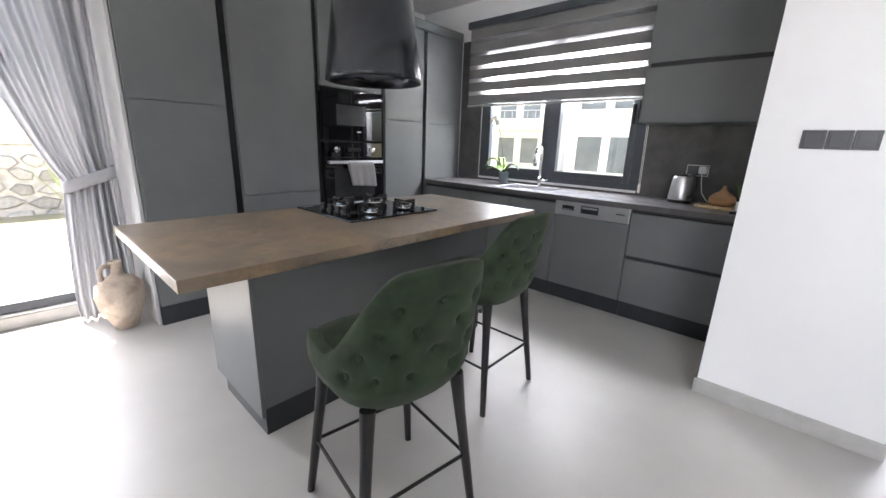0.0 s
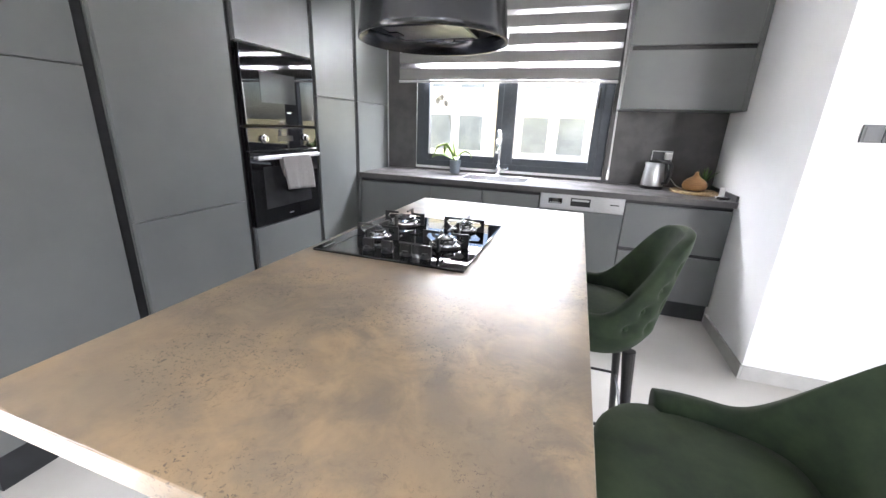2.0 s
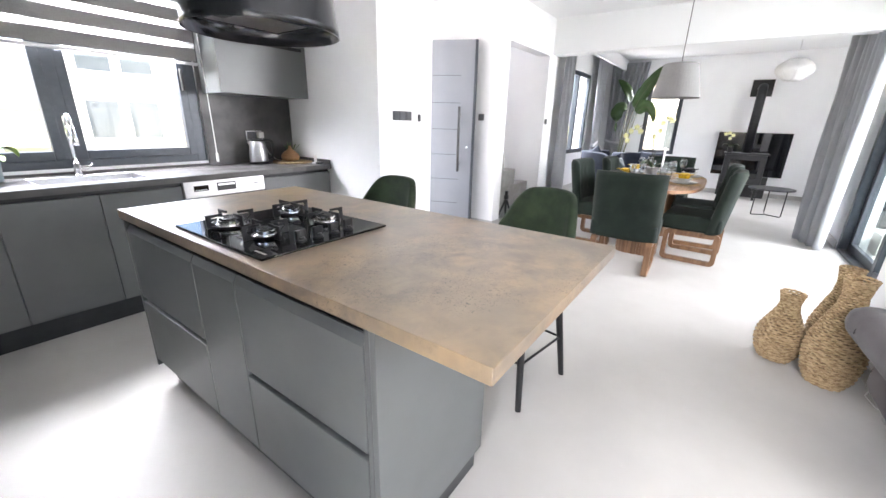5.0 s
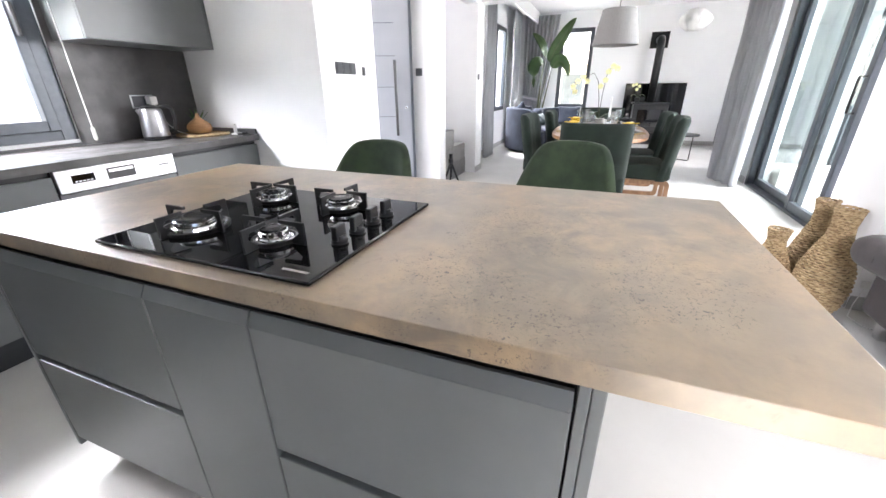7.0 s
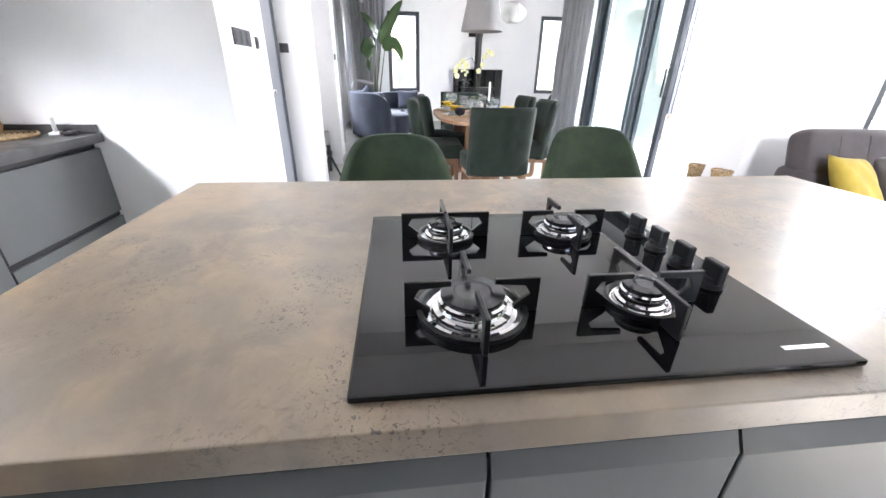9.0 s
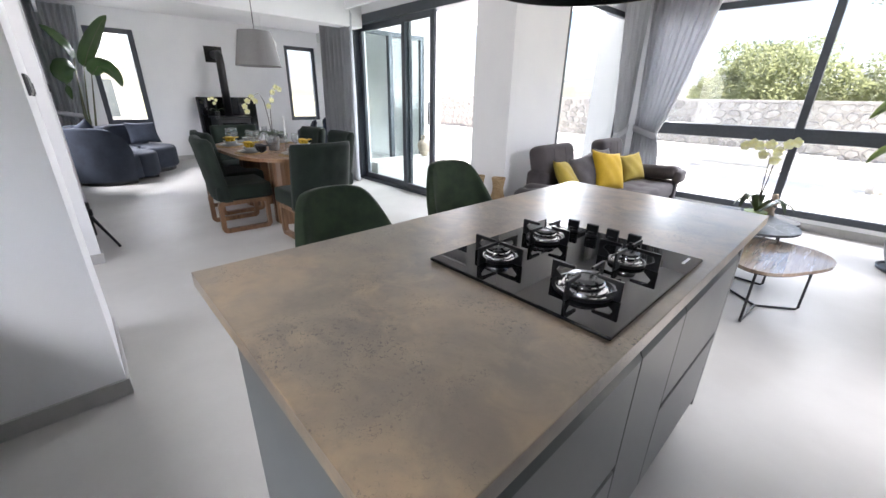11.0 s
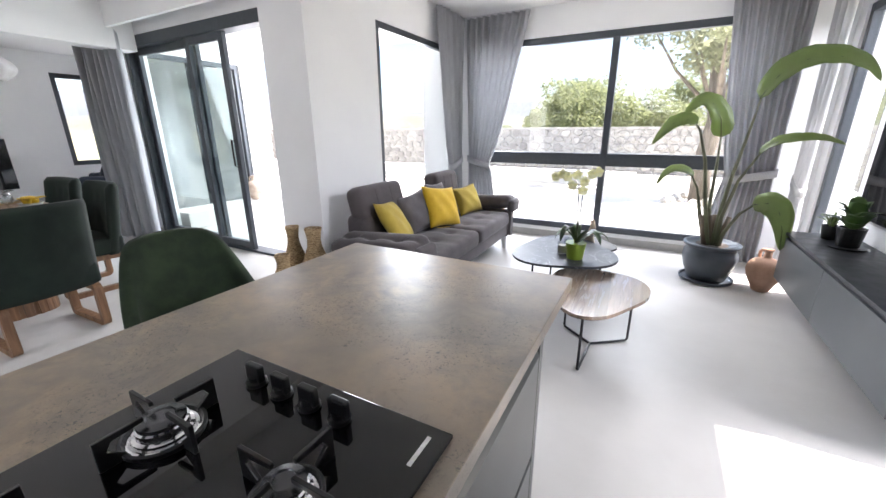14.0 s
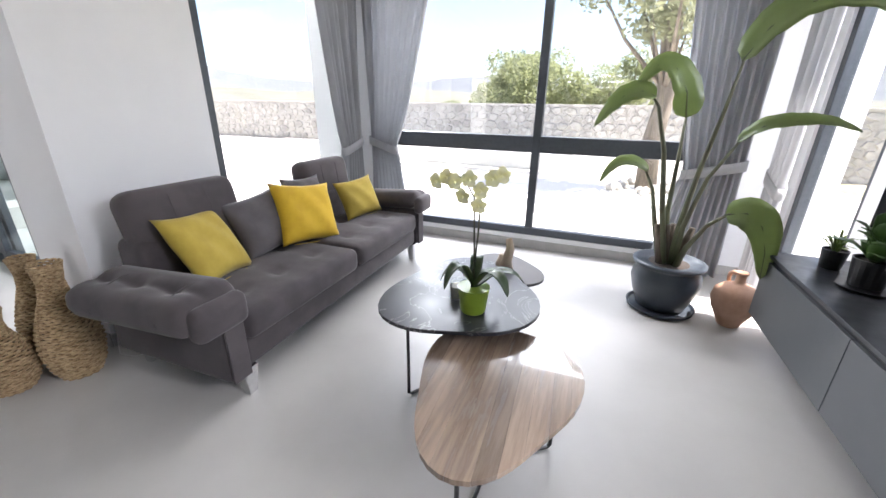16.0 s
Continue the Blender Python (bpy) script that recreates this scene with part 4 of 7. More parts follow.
part("stand", bmbox(-0.03, 0.03, -0.02, 0.02, 0, 0.012, bevel=0.002), PLASTIC, bx)
part("card", bmbox(-0.02, 0.02, -0.004, 0.002, 0.012, 0.075, bevel=0.001), PLASTIC, bx)
ad = thing("black_adapter", "small black adapter lying on the worktop", "adapter", pose(-0.225, 3.085, 0.911, 0, 0, 15))
part("body", bmbox(-0.03, 0.03, -0.022, 0.022, 0, 0.018, bevel=0.004), BLACKIRON, ad)
part("plug", bmbox(0.03, 0.04, -0.012, 0.012, 0.004, 0.014), BLACKIRON, ad)


# orchids
PETAL = mat("pale yellow petal", (0.80, 0.78, 0.36), 0.55, col2=(0.76, 0.76, 0.50), scale=30, sheen=0.1)
PETALW = mat("white petal", (0.75, 0.74, 0.68), 0.55, col2=(0.68, 0.66, 0.58), scale=30)


def flower(ob, p, way, size, petal):
    bm = bmesh.new()
    for k in range(5):
        a = k * 2 * math.pi / 5 + 0.3
        w = 0.52 if k in (1, 4) else 0.40
        c, s = math.cos(a), math.sin(a)
        blade(bm, [(0, 0, 0), (c * size * 0.28, s * size * 0.28, size * 0.10), (c * size * 0.5, s * size * 0.5, size * 0.04)], size * w, 0.1, 5, 0.9)
    box(bm, -size * 0.05, size * 0.05, -size * 0.13, size * 0.02, 0.0, size * 0.16, size * 0.02)
    o = part("flower", bm, petal, ob, smooth=True)
    o.matrix_basis = Matrix.Translation(p) @ Vector(way).to_track_quat("Z", "Y").to_matrix().to_4x4()


ORCHLEAF = mat("dark orchid leaf", (0.045, 0.075, 0.030), 0.35, col2=(0.030, 0.055, 0.022), scale=9, bump=0.05)
ORCHSTEM = mat("dark orchid stem", (0.035, 0.038, 0.022), 0.5, col2=(0.05, 0.05, 0.025), scale=20)


def orchid(name, label, m, pot, potmat, leaves, stems, petal, size):
    ob = thing(name, label, "orchid", m)
    part("pot", lathe(bmesh.new(), pot, 28), potmat, ob, smooth=False)
    h = pot[-1][1]
    part("soil", lathe(bmesh.new(), [(pot[-1][0] * 0.9, h - 0.012), (pot[-1][0] * 0.9, h - 0.004)], 20), SOIL, ob)
    for a, l, z, w in leaves:
        c, s = math.cos(radians(a)), math.sin(radians(a))
        leafpart(ob, [(0, 0, h - 0.005), (c * l * 0.45, s * l * 0.45, h + z * 1.0), (c * l * 0.8, s * l * 0.8, h + z * 0.9), (c * l, s * l, h + z * 0.3)], w * 1.15, GREENY if name == "kitchen_orchid" else ORCHLEAF, 0.3, 0.7)
    for pts, fl in stems:
        bm = bmesh.new()
        tube(bm, pts, 0.0045, 7, 0.0025)
        part("stem", bm, ORCHSTEM, ob, smooth=True)
        for p, way in fl:
            flower(ob, p, way, size, petal)
    return ob


POTBLUE = mat("grey blue ceramic", (0.20, 0.24, 0.27), 0.45, col2=(0.17, 0.205, 0.235), scale=12)
orchid("kitchen_orchid", "fading orchid in a grey ceramic pot by the window", pose(-2.25, 3.45, 0.911), [(0.04, 0), (0.045, 0.004), (0.052, 0.11), (0.052, 0.115)], POTBLUE,
       [(172, 0.24, 0.03, 0.12), (205, 0.20, 0.12, 0.10), (20, 0.15, 0.07, 0.09), (-70, 0.15, 0.03, 0.06), (150, 0.16, 0.13, 0.06)],
       [([(0, 0, 0.11), (-0.03, 0, 0.30), (-0.07, -0.01, 0.50), (-0.12, -0.03, 0.62), (-0.17, -0.03, 0.64)],
         [((-0.10, -0.03, 0.60), (0.2, -1, 0)), ((-0.14, -0.03, 0.645), (0, -1, 0.2)), ((-0.175, -0.03, 0.62), (-0.3, -1, 0))])], PETALW, 0.06)
# roller blind with day and night bands
BLINDD = mat("grey blind fabric", (0.25, 0.248, 0.245), 0.85, col2=(0.215, 0.213, 0.21), scale=200, bump=0.1, bscale=400)
BLINDS = bpy.data.materials.new("sheer blind fabric")
BLINDS.use_nodes = True
nt = BLINDS.node_tree
tr, tl, mx = nt.nodes.new("ShaderNodeBsdfTransparent"), nt.nodes.new("ShaderNodeBsdfTranslucent"), nt.nodes.new("ShaderNodeMixShader")
tl.inputs[0].default_value = (0.75, 0.75, 0.76, 1)
mx.inputs[0].default_value = 0.8
nt.links.new(tr.outputs[0], mx.inputs[1])
nt.links.new(tl.outputs[0], mx.inputs[2])
nt.links.new(mx.outputs[0], nt.nodes["Material Output"].inputs[0])
rb = thing("roller_blind", "grey striped day-and-night roller blind, half drawn", "blind", pose(-2.865, 3.545, 0))
BW = 1.90
part("headrail", bmbox(0, BW, -0.045, 0.03, 2.46, 2.53, bevel=0.006), ALU, rb)
z, i = 2.46, 0
while z > 1.72:
    h = 0.090 if i % 2 == 0 else 0.040
    h = min(h, z - 1.705)
    part("dark_band" if i % 2 == 0 else "sheer_band", bmbox(0.012, BW - 0.012, -0.0015, 0.0015, z - h, z), BLINDD if i % 2 == 0 else BLINDS, rb)
    z, i = z - h, i + 1
part("bottom_bar", bmbox(0.008, BW - 0.008, -0.012, 0.012, 1.690, 1.712, bevel=0.004), STEEL, rb)
bm = bmesh.new()
tube(bm, [(BW - 0.012, -0.04, 2.48), (BW + 0.01, -0.042, 1.70), (BW + 0.022, -0.03, 1.02)], 0.0025, 6)
tube(bm, [(BW - 0.004, -0.03, 2.48), (BW + 0.018, -0.03, 1.70), (BW + 0.030, -0.02, 1.02)], 0.0025, 6)
part("pull_chain", bm, PLASTIC, rb)
part("chain_weight", lathe(bmesh.new(), [(0.006, 0.94), (0.011, 0.95), (0.011, 1.01), (0.006, 1.02)], 12, BW + 0.026, -0.025), LED, rb)
# towel on the oven handle
TOWEL = mat("grey towel cloth", (0.22, 0.21, 0.205), 0.95, col2=(0.17, 0.165, 0.16), scale=150, sheen=0.2, bump=0.3, bscale=350)
tw = thing("tea_towel", "grey cotton tea towel hung over the oven handle", "towel", pose(FX + 0.039, 2.18, 1.10))
for k, (dx, zl) in enumerate(((0.016, -0.22), (-0.014, -0.14))):
    bm = bmesh.new()
    rows = []
    for j in range(13):
        f = j / 12
        row = []
        for i in range(17):
            u = i / 16
            y = -0.16 + 0.27 * u + 0.03 * f
            wob = 0.006 * math.sin(u * 9 + k) * f + 0.004 * math.sin(u * 21 + 1) * f
            row.append(bm.verts.new((dx * min(1, f * 6) + wob + (0.0 if f > 0.01 else 0), y + 0.012 * math.sin(f * 3) * (u - 0.5), 0.014 + (zl - 0.02 * u) * f)))
        rows.append(row)
    for a, b in zip(rows, rows[1:]):
        for i in range(16):
            bm.faces.new((a[i], a[i + 1], b[i + 1], b[i]))
    o = part("fold", bm, TOWEL, tw, smooth=True)
    md = o.modifiers.new("thickness", "SOLIDIFY")
    md.thickness = 0.005
    md.offset = 0


# switches
def switch_plate(name, label, m, gangs):
    ob = thing(name, label, "switch", m)
    w = 0.082
    for i in range(gangs):
        part("plate", bmbox(i * w, i * w + 0.078, -0.009, 0, -0.039, 0.039, bevel=0.002), GREYPLATE, ob)
        part("rocker", bmbox(i * w + 0.010, i * w + 0.068, -0.013, -0.009, -0.029, 0.029, bevel=0.002), GREYPLATE, ob)
    return ob


switch_plate("light_switch", "row of three anthracite light switches on the white pier", pose(0.008, 2.36, 1.358), 3)
switch_plate("thermostat", "small black wall control beside the switches", pose(0.345, 2.36, 1.345) @ Matrix.Diagonal((0.45, 1, 0.8, 1)), 1)
switch_plate("door_bell_panel", "small black wall control beside the entrance door", pose(1.86, 2.61, 1.385, 0, 0, -90), 1)
switch_plate("light_switch", "single anthracite light switch by the stair opening", pose(3.34, 2.33, 1.36), 1)
# amphora by the curtain
CLAY = mat("worn sandy clay", (0.52, 0.44, 0.36), 0.9, col2=(0.36, 0.28, 0.22), scale=9, detail=9, lo=0.38, hi=0.66, bump=0.3, bscale=60)
CLAYT = mat("terracotta", (0.48, 0.30, 0.21), 0.8, col2=(0.38, 0.22, 0.145), scale=9, detail=8, bump=0.15, bscale=70)


def amphora(name, label, m, s, material, handles):
    ob = thing(name, label, "jar", m)
    part("body", lathe(bmesh.new(), [(r * s, z * s) for r, z in ((0.065, 0), (0.08, 0.01), (0.10, 0.06), (0.15, 0.16), (0.168, 0.24), (0.155, 0.31), (0.11, 0.355), (0.055, 0.375), (0.038, 0.39), (0.034, 0.43), (0.036, 0.455), (0.046, 0.465), (0.046, 0.475), (0.032, 0.478), (0.028, 0.44))], 40), material, ob, smooth=True)
    for a in handles:
        c, q = math.cos(radians(a)), math.sin(radians(a))
        bm = bmesh.new()
        tube(bm, [(c * r * s, q * r * s, z * s) for r, z in ((0.035, 0.445), (0.075, 0.452), (0.10, 0.43), (0.105, 0.39), (0.095, 0.35))], 0.016 * s, 10)
        part("handle", bm, material, ob, smooth=True)
    return ob


amphora("clay_amphora", "weathered sandy clay amphora with one handle", pose(-3.17, 0.335, 0, 0, 0, 20) @ Matrix.Diagonal((0.84, 0.84, 1, 1)), 0.99, CLAY, (-100,))

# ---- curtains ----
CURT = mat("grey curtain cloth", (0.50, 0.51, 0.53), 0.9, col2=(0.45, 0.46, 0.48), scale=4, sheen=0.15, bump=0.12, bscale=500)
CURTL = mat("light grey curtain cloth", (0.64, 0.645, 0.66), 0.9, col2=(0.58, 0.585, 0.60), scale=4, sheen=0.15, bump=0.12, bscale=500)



def sheer(m, share, col):
    """Lets some light through a cloth."""
    nt = m.node_tree
    tl, mx = nt.nodes.new("ShaderNodeBsdfTranslucent"), nt.nodes.new("ShaderNodeMixShader")
    tl.inputs[0].default_value, mx.inputs[0].default_value = (*col, 1), share
    nt.links.new(nt.nodes["Principled BSDF"].outputs[0], mx.inputs[1])
    nt.links.new(tl.outputs[0], mx.inputs[2])
    nt.links.new(mx.outputs[0], nt.nodes["Material Output"].inputs[0])


sheer(CURT, 0.40, (0.52, 0.53, 0.55))
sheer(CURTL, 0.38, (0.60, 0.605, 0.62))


def curtain(label, a, b, z1, folds, tie=None, z0=0.015, amp=0.032, material=CURT, lean=0.0):
    """Cloth hung from a to b (plan points). tie: height, anchor (0 to 1 along it), share of the width left there and at the hem."""
    a, b = Vector((*a, 0)), Vector((*b, 0))
    d = b - a
    nrm = Vector((-d.y, d.x, 0)).normalized()
    ob = thing("curtain", label, "curtain", kind="")
    bm = bmesh.new()
    nu, nz, rows = folds * 10, 44, []
    for j in range(nz + 1):
        z = z0 + (z1 - z0) * j / nz
        s, anc, am = 1.0, 0.5, amp
        if tie:
            tz, anc, sm, sh = tie
            if z >= tz:
                f = (z - tz) / (z1 - tz)
                s = sm + (1 - sm) * (f ** 0.75)
            else:
                f = (tz - z) / (tz - z0)
                s = sm + (sh - sm) * min(1, f * 1.25) ** 0.7
            am = amp * (0.55 + 0.45 * min(1, s))
        row = []
        for i in range(nu + 1):
            u = i / nu
            w = am * math.sin(2 * math.pi * folds * u + 0.5 * math.sin(u * 7)) + am * 0.35 * math.sin(2 * math.pi * folds * u * 0.5 + z * 1.3)
            jit = 0.006 * math.sin(u * 31 + z * 2.2)
            row.append(bm.verts.new(a + d * (anc + (u - anc) * s) + nrm * (w + jit) + Vector((0, 0, z))))
        rows.append(row)
    for p, q in zip(rows, rows[1:]):
        for i in range(nu):
            bm.faces.new((p[i], p[i + 1], q[i + 1], q[i]))
    o = part("cloth", bm, material, ob, smooth=True)
    md = o.modifiers.new("thickness", "SOLIDIFY")
    md.thickness, md.offset = 0.003, 0
    if tie:
        tz, anc, sm, sh = tie
        bm = bmesh.new()
        c = a + d * (anc + (0.5 - anc) * sm)
        hw, hd = d.length * sm / 2 + 0.02, amp * 0.95 + 0.012
        ux = d.normalized()
        ring = []
        for i in range(40):
            t = 2 * math.pi * i / 40
            e = 0.6
            x = math.copysign(abs(math.cos(t)) ** e, math.cos(t)) * hw
            y = math.copysign(abs(math.sin(t)) ** e, math.sin(t)) * hd
            p = c + ux * x + nrm * y
            zz = tz + 0.05 * (x / hw) * (1 if anc < 0.5 else -1) * -1
            ring.append([bm.verts.new((p.x, p.y, zz - 0.04)), bm.verts.new((p.x, p.y, zz + 0.04))])
        for i in range(40):
            p, q = ring[i], ring[(i + 1) % 40]
            bm.faces.new((p[0], q[0], q[1], p[1]))
        t = part("tieback", bm, CURTL, ob, "plain cloth tieback", smooth=True)
        md = t.modifiers.new("thickness", "SOLIDIFY")
        md.thickness = 0.006
    return ob


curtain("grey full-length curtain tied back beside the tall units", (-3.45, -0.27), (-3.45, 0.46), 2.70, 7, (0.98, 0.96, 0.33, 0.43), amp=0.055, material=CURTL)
curtain("grey full-length curtain tied back in the window corner", (0.10, -3.50), (-0.72, -3.47), 2.70, 9, (0.95, 0.10, 0.36, 0.55))
curtain("grey curtain hanging beside the fixed window", (0.13, -2.78), (0.13, -3.45), 2.70, 8, (0.95, 0.92, 0.45, 0.62))
curtain("grey full-length curtain tied back behind the plant", (-2.66, -3.47), (-3.30, -3.47), 2.70, 9, (0.90, 0.92, 0.62, 0.80))
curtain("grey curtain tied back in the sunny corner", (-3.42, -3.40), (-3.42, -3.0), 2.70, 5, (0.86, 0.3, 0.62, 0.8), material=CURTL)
curtain("grey full-length curtain beside the sliding door", (3.42, -1.12), (4.06, -0.94), 2.68, 8, amp=0.055)
curtain("grey curtain hanging beside the lounge window", (4.55, 2.52), (5.0, 2.52), 2.68, 6)
curtain("grey curtain tied back in the lounge corner", (6.55, 2.52), (7.20, 2.52), 2.68, 8, (0.95, 0.9, 0.5, 0.7))
curtain("grey curtain hanging in the lounge corner", (7.58, 2.50), (7.58, 1.72), 2.68, 9, (0.95, 0.2, 0.6, 0.75))

# ---- sitting corner ----
SOFAM = mat("charcoal brown velour", (0.075, 0.064, 0.067), 0.9, col2=(0.053, 0.045, 0.048), scale=5, detail=6, sheen=0.2, bump=0.12, bscale=420)
YEL = mat("yellow cushion cloth", (0.62, 0.40, 0.02), 0.85, col2=(0.55, 0.345, 0.015), scale=8, sheen=0.15, bump=0.2, bscale=500)
MUST = mat("mustard cushion cloth", (0.42, 0.31, 0.045), 0.85, col2=(0.36, 0.26, 0.035), scale=8, sheen=0.15, bump=0.2, bscale=500)
GREYC = mat("grey cushion cloth", (0.115, 0.105, 0.112), 0.9, col2=(0.09, 0.082, 0.088), scale=8, sheen=0.2, bump=0.2, bscale=500)


def pillow(bm, w, h, t, n=14):
    """A stuffed cushion standing in x and z, t thick."""
    grid = {}
    for s in (0, 1):
        for i in range(n + 1):
            for j in range(n + 1):
                u, v = 2 * i / n - 1, 2 * j / n - 1
                k = (1 - abs(u) ** 2.6) * (1 - abs(v) ** 2.6)
                pin = 1 - 0.11 * (1 - abs(v) ** 2) * abs(u) ** 4
                pin2 = 1 - 0.11 * (1 - abs(u) ** 2) * abs(v) ** 4
                wr = 0.006 * math.sin(u * 8 + v * 5) * k
                if s and (i in (0, n) or j in (0, n)):
                    grid[s, i, j] = grid[0, i, j]
                    continue
                grid[s, i, j] = bm.verts.new((u * w / 2 * pin, (1 if s else -1) * (t / 2 * k ** 0.55 + wr), h / 2 + v * h / 2 * pin2))
    for s in (0, 1):
        for i in range(n):
            for j in range(n):
                q = (grid[s, i, j], grid[s, i + 1, j], grid[s, i + 1, j + 1], grid[s, i, j + 1])
                bm.faces.new(q if not s else q[::-1])
    return bm


def cushion(name, label, m, w, h, t, material, category="cushion"):
    ob = thing(name, label, category, m)
    part("cover", pillow(bmesh.new(), w, h, t), material, ob, smooth=True)
    bm = bmesh.new()
    box(bm, -w * 0.32, w * 0.32, -0.002, 0.002, 0.001, 0.004)
    part("zip", bm, material, ob)
    return ob


def softpart(name, parent, b, r, material=SOFAM, m=None, label="", tufts=()):
    """A padded block with rounded edges; tufts: places pressed in on its top."""
    bm = bmesh.new()
    x0, x1, y0, y1, z0, z1 = b
    box(bm, x0, x1, y0, y1, z0, z1)
    bmesh.ops.bevel(bm, geom=list(bm.edges), offset=r, segments=5, affect="EDGES", profile=0.5)
    if tufts:
        bmesh.ops.subdivide_edges(bm, edges=[e for e in bm.edges if e.calc_length() > 0.08], cuts=16, use_grid_fill=True)
        for v in bm.verts:
            if v.co.z > z1 - 0.02:
                for tx, ty in tufts:
                    d2 = (v.co.x - tx) ** 2 + (v.co.y - ty) ** 2
                    v.co.z -= 0.028 * math.exp(-d2 / 0.0022)
                    v.co.z -= 0.008 * math.exp(-(v.co.x - tx) ** 2 / 0.0006) * 0.5
    o = part(name, bm, material, parent, label, smooth=True)
    if m is not None:
        o.matrix_basis = m
    return o


# the sofa: its length runs along local x, its back is at +y
so2 = thing("sofa", "charcoal velour sofa with adjustable headrests and chrome legs", "sofa", pose(-0.395, -1.875, 0, 0, 0, -88.5))
softpart("base", so2, (-0.97, 0.97, -0.40, 0.38, 0.15, 0.31), 0.03)
softpart("seat_cushion", so2, (-0.955, -0.005, -0.43, 0.20, 0.285, 0.445), 0.05, tufts=[(-0.78, -0.2), (-0.5, -0.2), (-0.2, -0.2), (-0.78, 0.05), (-0.5, 0.05), (-0.2, 0.05)])
softpart("seat_cushion", so2, (0.005, 0.955, -0.43, 0.20, 0.285, 0.445), 0.05, tufts=[(0.78, -0.2), (0.5, -0.2), (0.2, -0.2), (0.78, 0.05), (0.5, 0.05), (0.2, 0.05)])
softpart("back", so2, (-0.95, 0.95, 0.20, 0.42, 0.30, 0.70), 0.06)
for x0, x1, dz, rx in ((-0.93, -0.28, 0.03, 14), (0.34, 0.92, 0.02, 8)):
    o = softpart("headrest", so2, (x0, x1, -0.09, 0.09, -0.02, 0.30), 0.07, m=pose(0, 0.29, 0.60 + dz, -rx))
    for f in (0.33, 0.66):
        x = x0 + (x1 - x0) * f
        part("seam", bmbox(x - 0.002, x + 0.002, -0.093, -0.088, 0.04, 0.25), SOFAM, o)
for s in (-1, 1):
    softpart("arm_side", so2, (s * 1.03 - 0.055, s * 1.03 + 0.055, -0.42, 0.36, 0.14, 0.46), 0.03)
    pad = softpart("armrest", so2, (-0.155, 0.155, -0.425, 0.36, -0.08, 0.085), 0.075, m=pose(s * 1.095, 0, 0.515, -4, s * 9, 0), tufts=[(0.0, -0.22), (0.0, 0.02), (0.0, 0.24)])
    for y in (-0.29, 0.13):
        bm = bmesh.new()
        tube(bm, [(0.158 * math.cos(a), y, 0.002 + 0.086 * math.sin(a)) for a in [math.pi * i / 12 for i in range(13)]], 0.0022, 5)
        part("seam", bm, SOFAM, pad)
    softpart("arm_flap", so2, (s * 1.085 - 0.13, s * 1.085 + 0.13, -0.47, -0.38, 0.43, 0.585), 0.042)
    part("arm_facing", bmbox(s * 1.03 - 0.05, s * 1.03 + 0.05, -0.433, -0.42, 0.145, 0.44, bevel=0.005), SOFAM, so2)
for x in (-0.96, 0.96):
    for y in (-0.37, 0.33):
        bm = bmesh.new()
        vs = box(bm, -0.040, 0.040, -0.034, 0.034, 0, 0.152)
        for v in vs[:4]:
            v.co.x *= 0.6
            v.co.y *= 0.6
        part("leg", bm, CHROME, so2, "polished chrome leg").matrix_basis = pose(x, y, 0)
cushion("cushion", "mustard yellow square cushion leaning on the armrest", pose(-0.43, -1.22, 0.44, -34, 6, -72), 0.46, 0.42, 0.14, MUST)
cushion("cushion", "grey square cushion on the sofa", pose(-0.36, -1.64, 0.44, -25, -8, -98), 0.42, 0.40, 0.14, GREYC)
cushion("cushion", "bright yellow square cushion on the sofa", pose(-0.47, -1.86, 0.44, -24, 8, -102), 0.49, 0.43, 0.14, YEL)
cushion("cushion", "grey square cushion behind the yellow one", pose(-0.30, -2.08, 0.44, -17, 4, -88), 0.42, 0.42, 0.12, GREYC)
cushion("cushion", "mustard yellow square cushion by the far armrest", pose(-0.42, -2.60, 0.44, -24, -4, -105), 0.40, 0.34, 0.13, MUST)

# rattan vases
RATTAN = mat("woven water hyacinth", (0.54, 0.40, 0.23), 0.85, col2=(0.25, 0.16, 0.08), scale=40, detail=5, stretch=(1, 1, 3), bump=0.5, bscale=70)


def rattan_vase(m, h, r, label):
    ob = thing("rattan_vase", label, "vase", m, group="woven vases")
    prof = [(0.62, 0.0), (0.86, 0.10), (1.0, 0.27), (0.95, 0.42), (0.70, 0.58), (0.42, 0.74), (0.36, 0.84), (0.44, 0.95), (0.50, 1.0)]

    def rad(t):
        for (r0, t0), (r1, t1) in zip(prof, prof[1:]):
            if t <= t1:
                f = (t - t0) / (t1 - t0)
                return (r0 + (r1 - r0) * f) * r
        return prof[-1][0] * r

    bm = bmesh.new()
    n, step = 56, 0.013
    rows = int(h / step)
    for k in range(rows):
        z = (k + 0.5) / rows * h
        R = rad(z / h)
        pts = []
        for i in range(n):
            a = 2 * math.pi * i / n
            w = 0.0035 * (1 if (i // 2 + k) % 2 else -1)
            pts.append(((R + w) * math.cos(a), (R + w) * math.sin(a), z + 0.0015 * math.sin(a * 3 + k)))
        tube(bm, pts, step * 0.52, 5, closed=True)
    part("weave", bm, RATTAN, ob, smooth=True)
    part("lining", lathe(bmesh.new(), [(rad(t / 20) - 0.006, max(0.003, h * t / 20 - 0.004)) for t in range(0, 20)], 24), mat("dark rattan core", (0.10, 0.065, 0.035), 0.9, col2=(0.06, 0.04, 0.02), scale=30), ob, smooth=True)
    return ob


